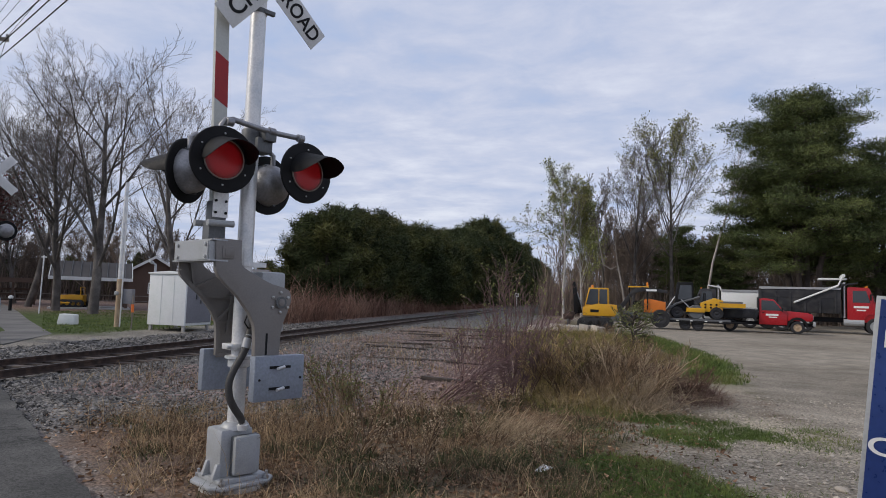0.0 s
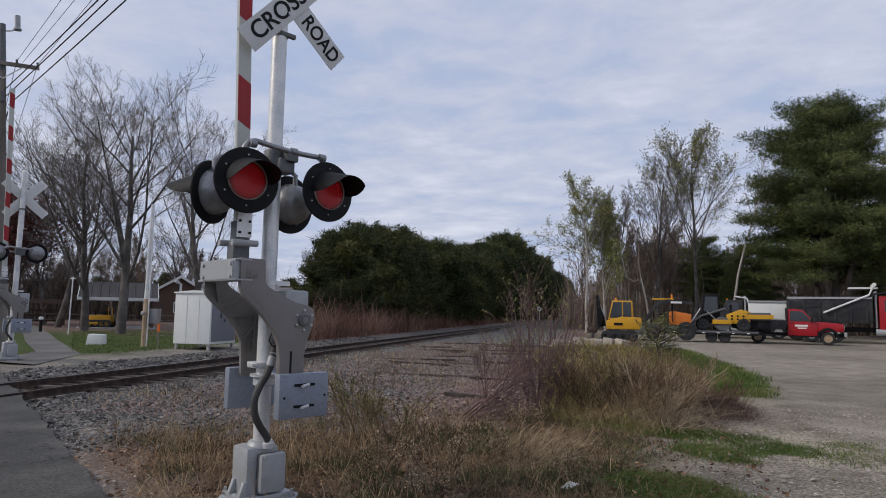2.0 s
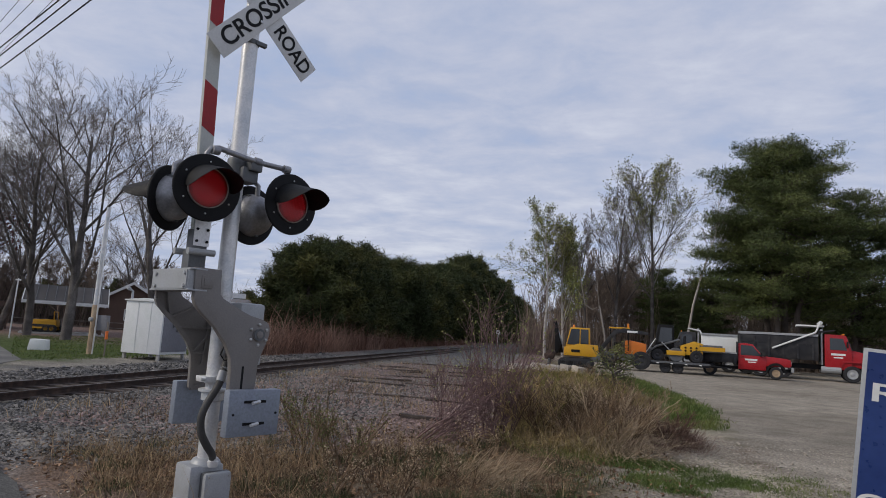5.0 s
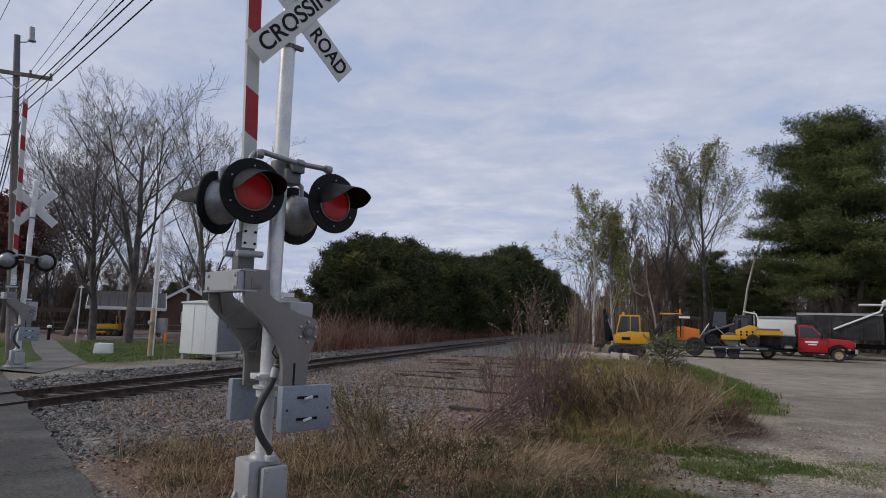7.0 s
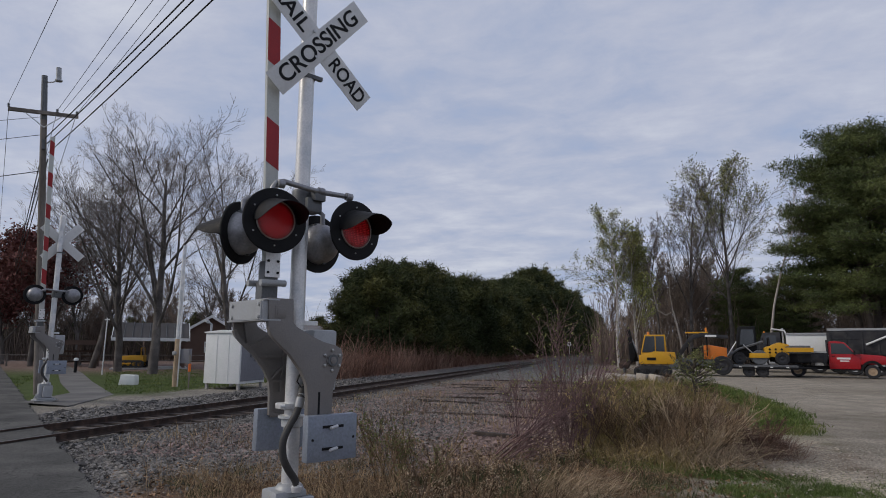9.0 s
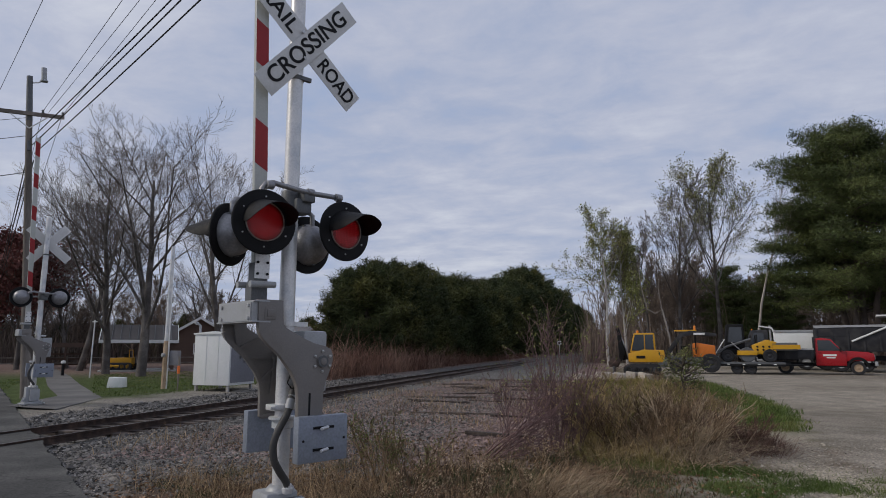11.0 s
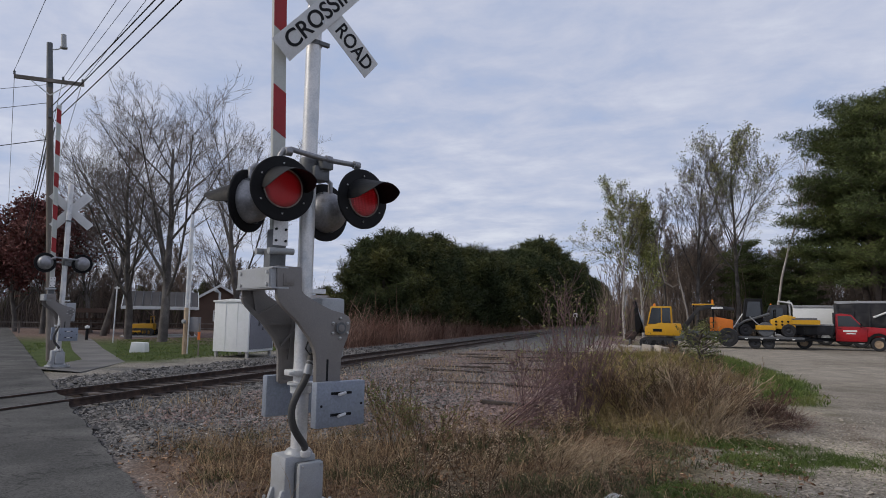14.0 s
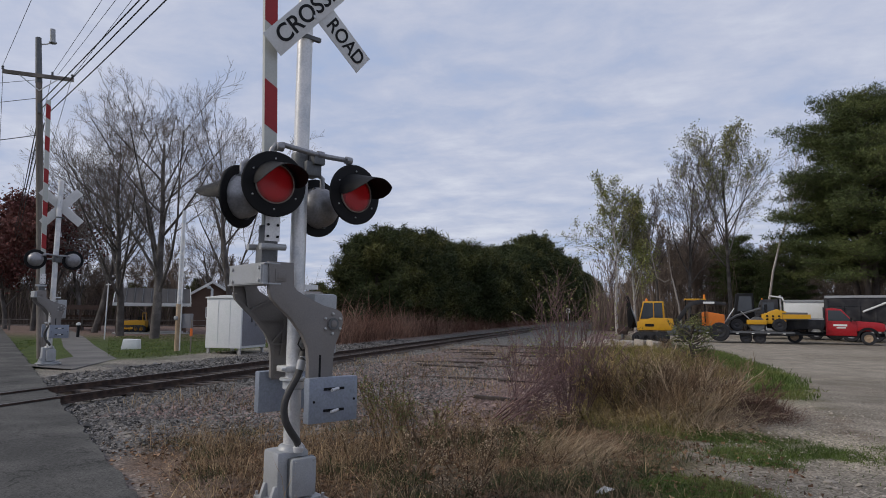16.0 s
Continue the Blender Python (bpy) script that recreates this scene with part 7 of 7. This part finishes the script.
def stones(name, rng, pts, size, mat, label):
    """Angular stones: squashed, jittered octahedra half sunk in the ground."""
    n = len(pts)
    z = ground_z(pts)
    oct_v = np.array([(1, 0, 0), (-1, 0, 0), (0, 1, 0), (0, -1, 0), (0, 0, 0.8), (0, 0, -0.6)], float)
    oct_f = np.array([(0, 2, 4), (2, 1, 4), (1, 3, 4), (3, 0, 4), (2, 0, 5), (1, 2, 5), (3, 1, 5), (0, 3, 5)])
    r = size * rng.lognormal(0, 0.35, n)
    v = oct_v[None] + rng.normal(size=(n, 6, 3)) * 0.28
    a = rng.uniform(0, 2 * math.pi, n)
    c, s = np.cos(a)[:, None], np.sin(a)[:, None]
    v = np.stack([v[..., 0] * c - v[..., 1] * s, v[..., 0] * s + v[..., 1] * c, v[..., 2] * 0.75], -1) * r[:, None, None]
    v += np.column_stack([pts, z + r * 0.25])[:, None]
    f = (np.arange(n)[:, None, None] * 6 + oct_f[None]).reshape(-1, 3)
    return tagged(new(name, quick(name, v.reshape(-1, 3), f, mat)), label, "gravel", kind="stuff")


p = scatter(g, 52000, -9.9, -3.2, 6.3, 22, lambda x, y: off_road(x, y) * step01(y - 6.9 + 0.5 * fbm(x, y, 0.5, 1) - 0.35 * (x + 6), 0.5) * step01(-3.2 - x - 0.12 * (y - 8), 1.2) * min(1, 9.0 / y))
stones("ballast_stones", g, p, 0.019, STONE, "loose grey ballast stones beside the track")
p = scatter(g, 14000, -14.6, -9.6, 9.5, 40, lambda x, y: off_road(x, y) * min(1, 12 / y) * (1 if abs(x + 11.2) > 1.2 else 0.12))
stones("track_ballast", g, p, 0.032, STONE, "grey ballast stones between and beside the rails")
p = scatter(g, 30000, -8.5, -1.0, 8.6, 34, lambda x, y: step01(-0.9 - x, 0.6) * step01(y - 8.4 - 0.25 * (x + 5), 1.0) * min(1, 11 / y))
stones("siding_gravel", g, p, 0.022, PINK_STONE, "loose reddish gravel of the old siding")
p = scatter(g, 3000, -6.5, 5.0, 4.0, 13, lambda x, y: off_road(x, y) * (0.9 if x > 1.2 else 0.35 * step01(0.5 - road_side(x, y), 0.4)))
stones("pale_gravel", g, p, 0.014, PALE_STONE, "loose pale gravel on the bare ground")
# fallen litter and bigger pale stones on the verge
lit = part("paper_litter", Shape().add([(-0.09, -0.02, 0.01), (0.0, -0.05, 0.02), (0.1, 0.0, 0.06), (0.08, 0.05, 0.03), (0.0, 0.03, 0.07), (-0.06, 0.05, 0.02)], [(0, 1, 4), (1, 2, 4), (2, 3, 4), (4, 3, 5), (0, 4, 5)]), WHITE_PAINT)
tagged(lit, "crumpled white paper litter in the grass", "litter")
lit.matrix_basis = pose(-0.25, 6.35, 0.02)
rr = random.Random(31)
for i in range(10):
    s = rr.uniform(0.03, 0.07)
    ob = part("pale_stone", Shape().lathe([(0.3 * s, 0), (0.9 * s, 0.15 * s), (s, 0.45 * s), (0.7 * s, 0.8 * s), (0.2 * s, 0.9 * s)], 8), PALE_STONE, bevel=0.1 * s)
    tagged(ob, "pale stone lying on the bare verge", "stone", "pale stones on the verge")
    x, y = rr.uniform(0.8, 3.4), rr.uniform(5.6, 10.4)
    ob.matrix_basis = pose(x, y, height(x, y) - 0.01, 0, 0, rr.uniform(0, 360)) @ Matrix.Diagonal((1.3, 0.8, 0.8, 1))

# ---- ties, nearest as single pieces ----
tie_me = solid("tie", Shape().box(0, 0, 0, 2.6, 0.22, 0.16), TIE_WOOD, 0.012)
ties = thing("track_ties", pose(-11.175, 0, -0.16), "row of weathered dark wooden ties under the rails", "ties", kind="structure")
rr = random.Random(8)
for i in range(110):
    y = 11.6 + 0.52 * i
    ob = new("tie", tie_me)
    ob.parent = ties
    ob.matrix_basis = pose(rr.uniform(-0.05, 0.05), y, rr.uniform(-0.01, 0.005), 0, 0, rr.uniform(-1.5, 1.5))
# decayed ties and boards lying on the old siding
for i in range(26):
    x, y = rr.uniform(-7.5, -2.0), rr.uniform(11.5, 34)
    ob = part("old_board", Shape().box(0, 0, 0.02, rr.uniform(0.8, 2.6), rr.uniform(0.06, 0.16), 0.06), TIE_WOOD, bevel=0.008)
    tagged(ob, "decayed dark tie board lying in the gravel", "board", "old boards in the gravel")
    ob.matrix_basis = pose(x, y, height(x, y), 0, rr.uniform(-2, 2), rr.uniform(-16, 16))
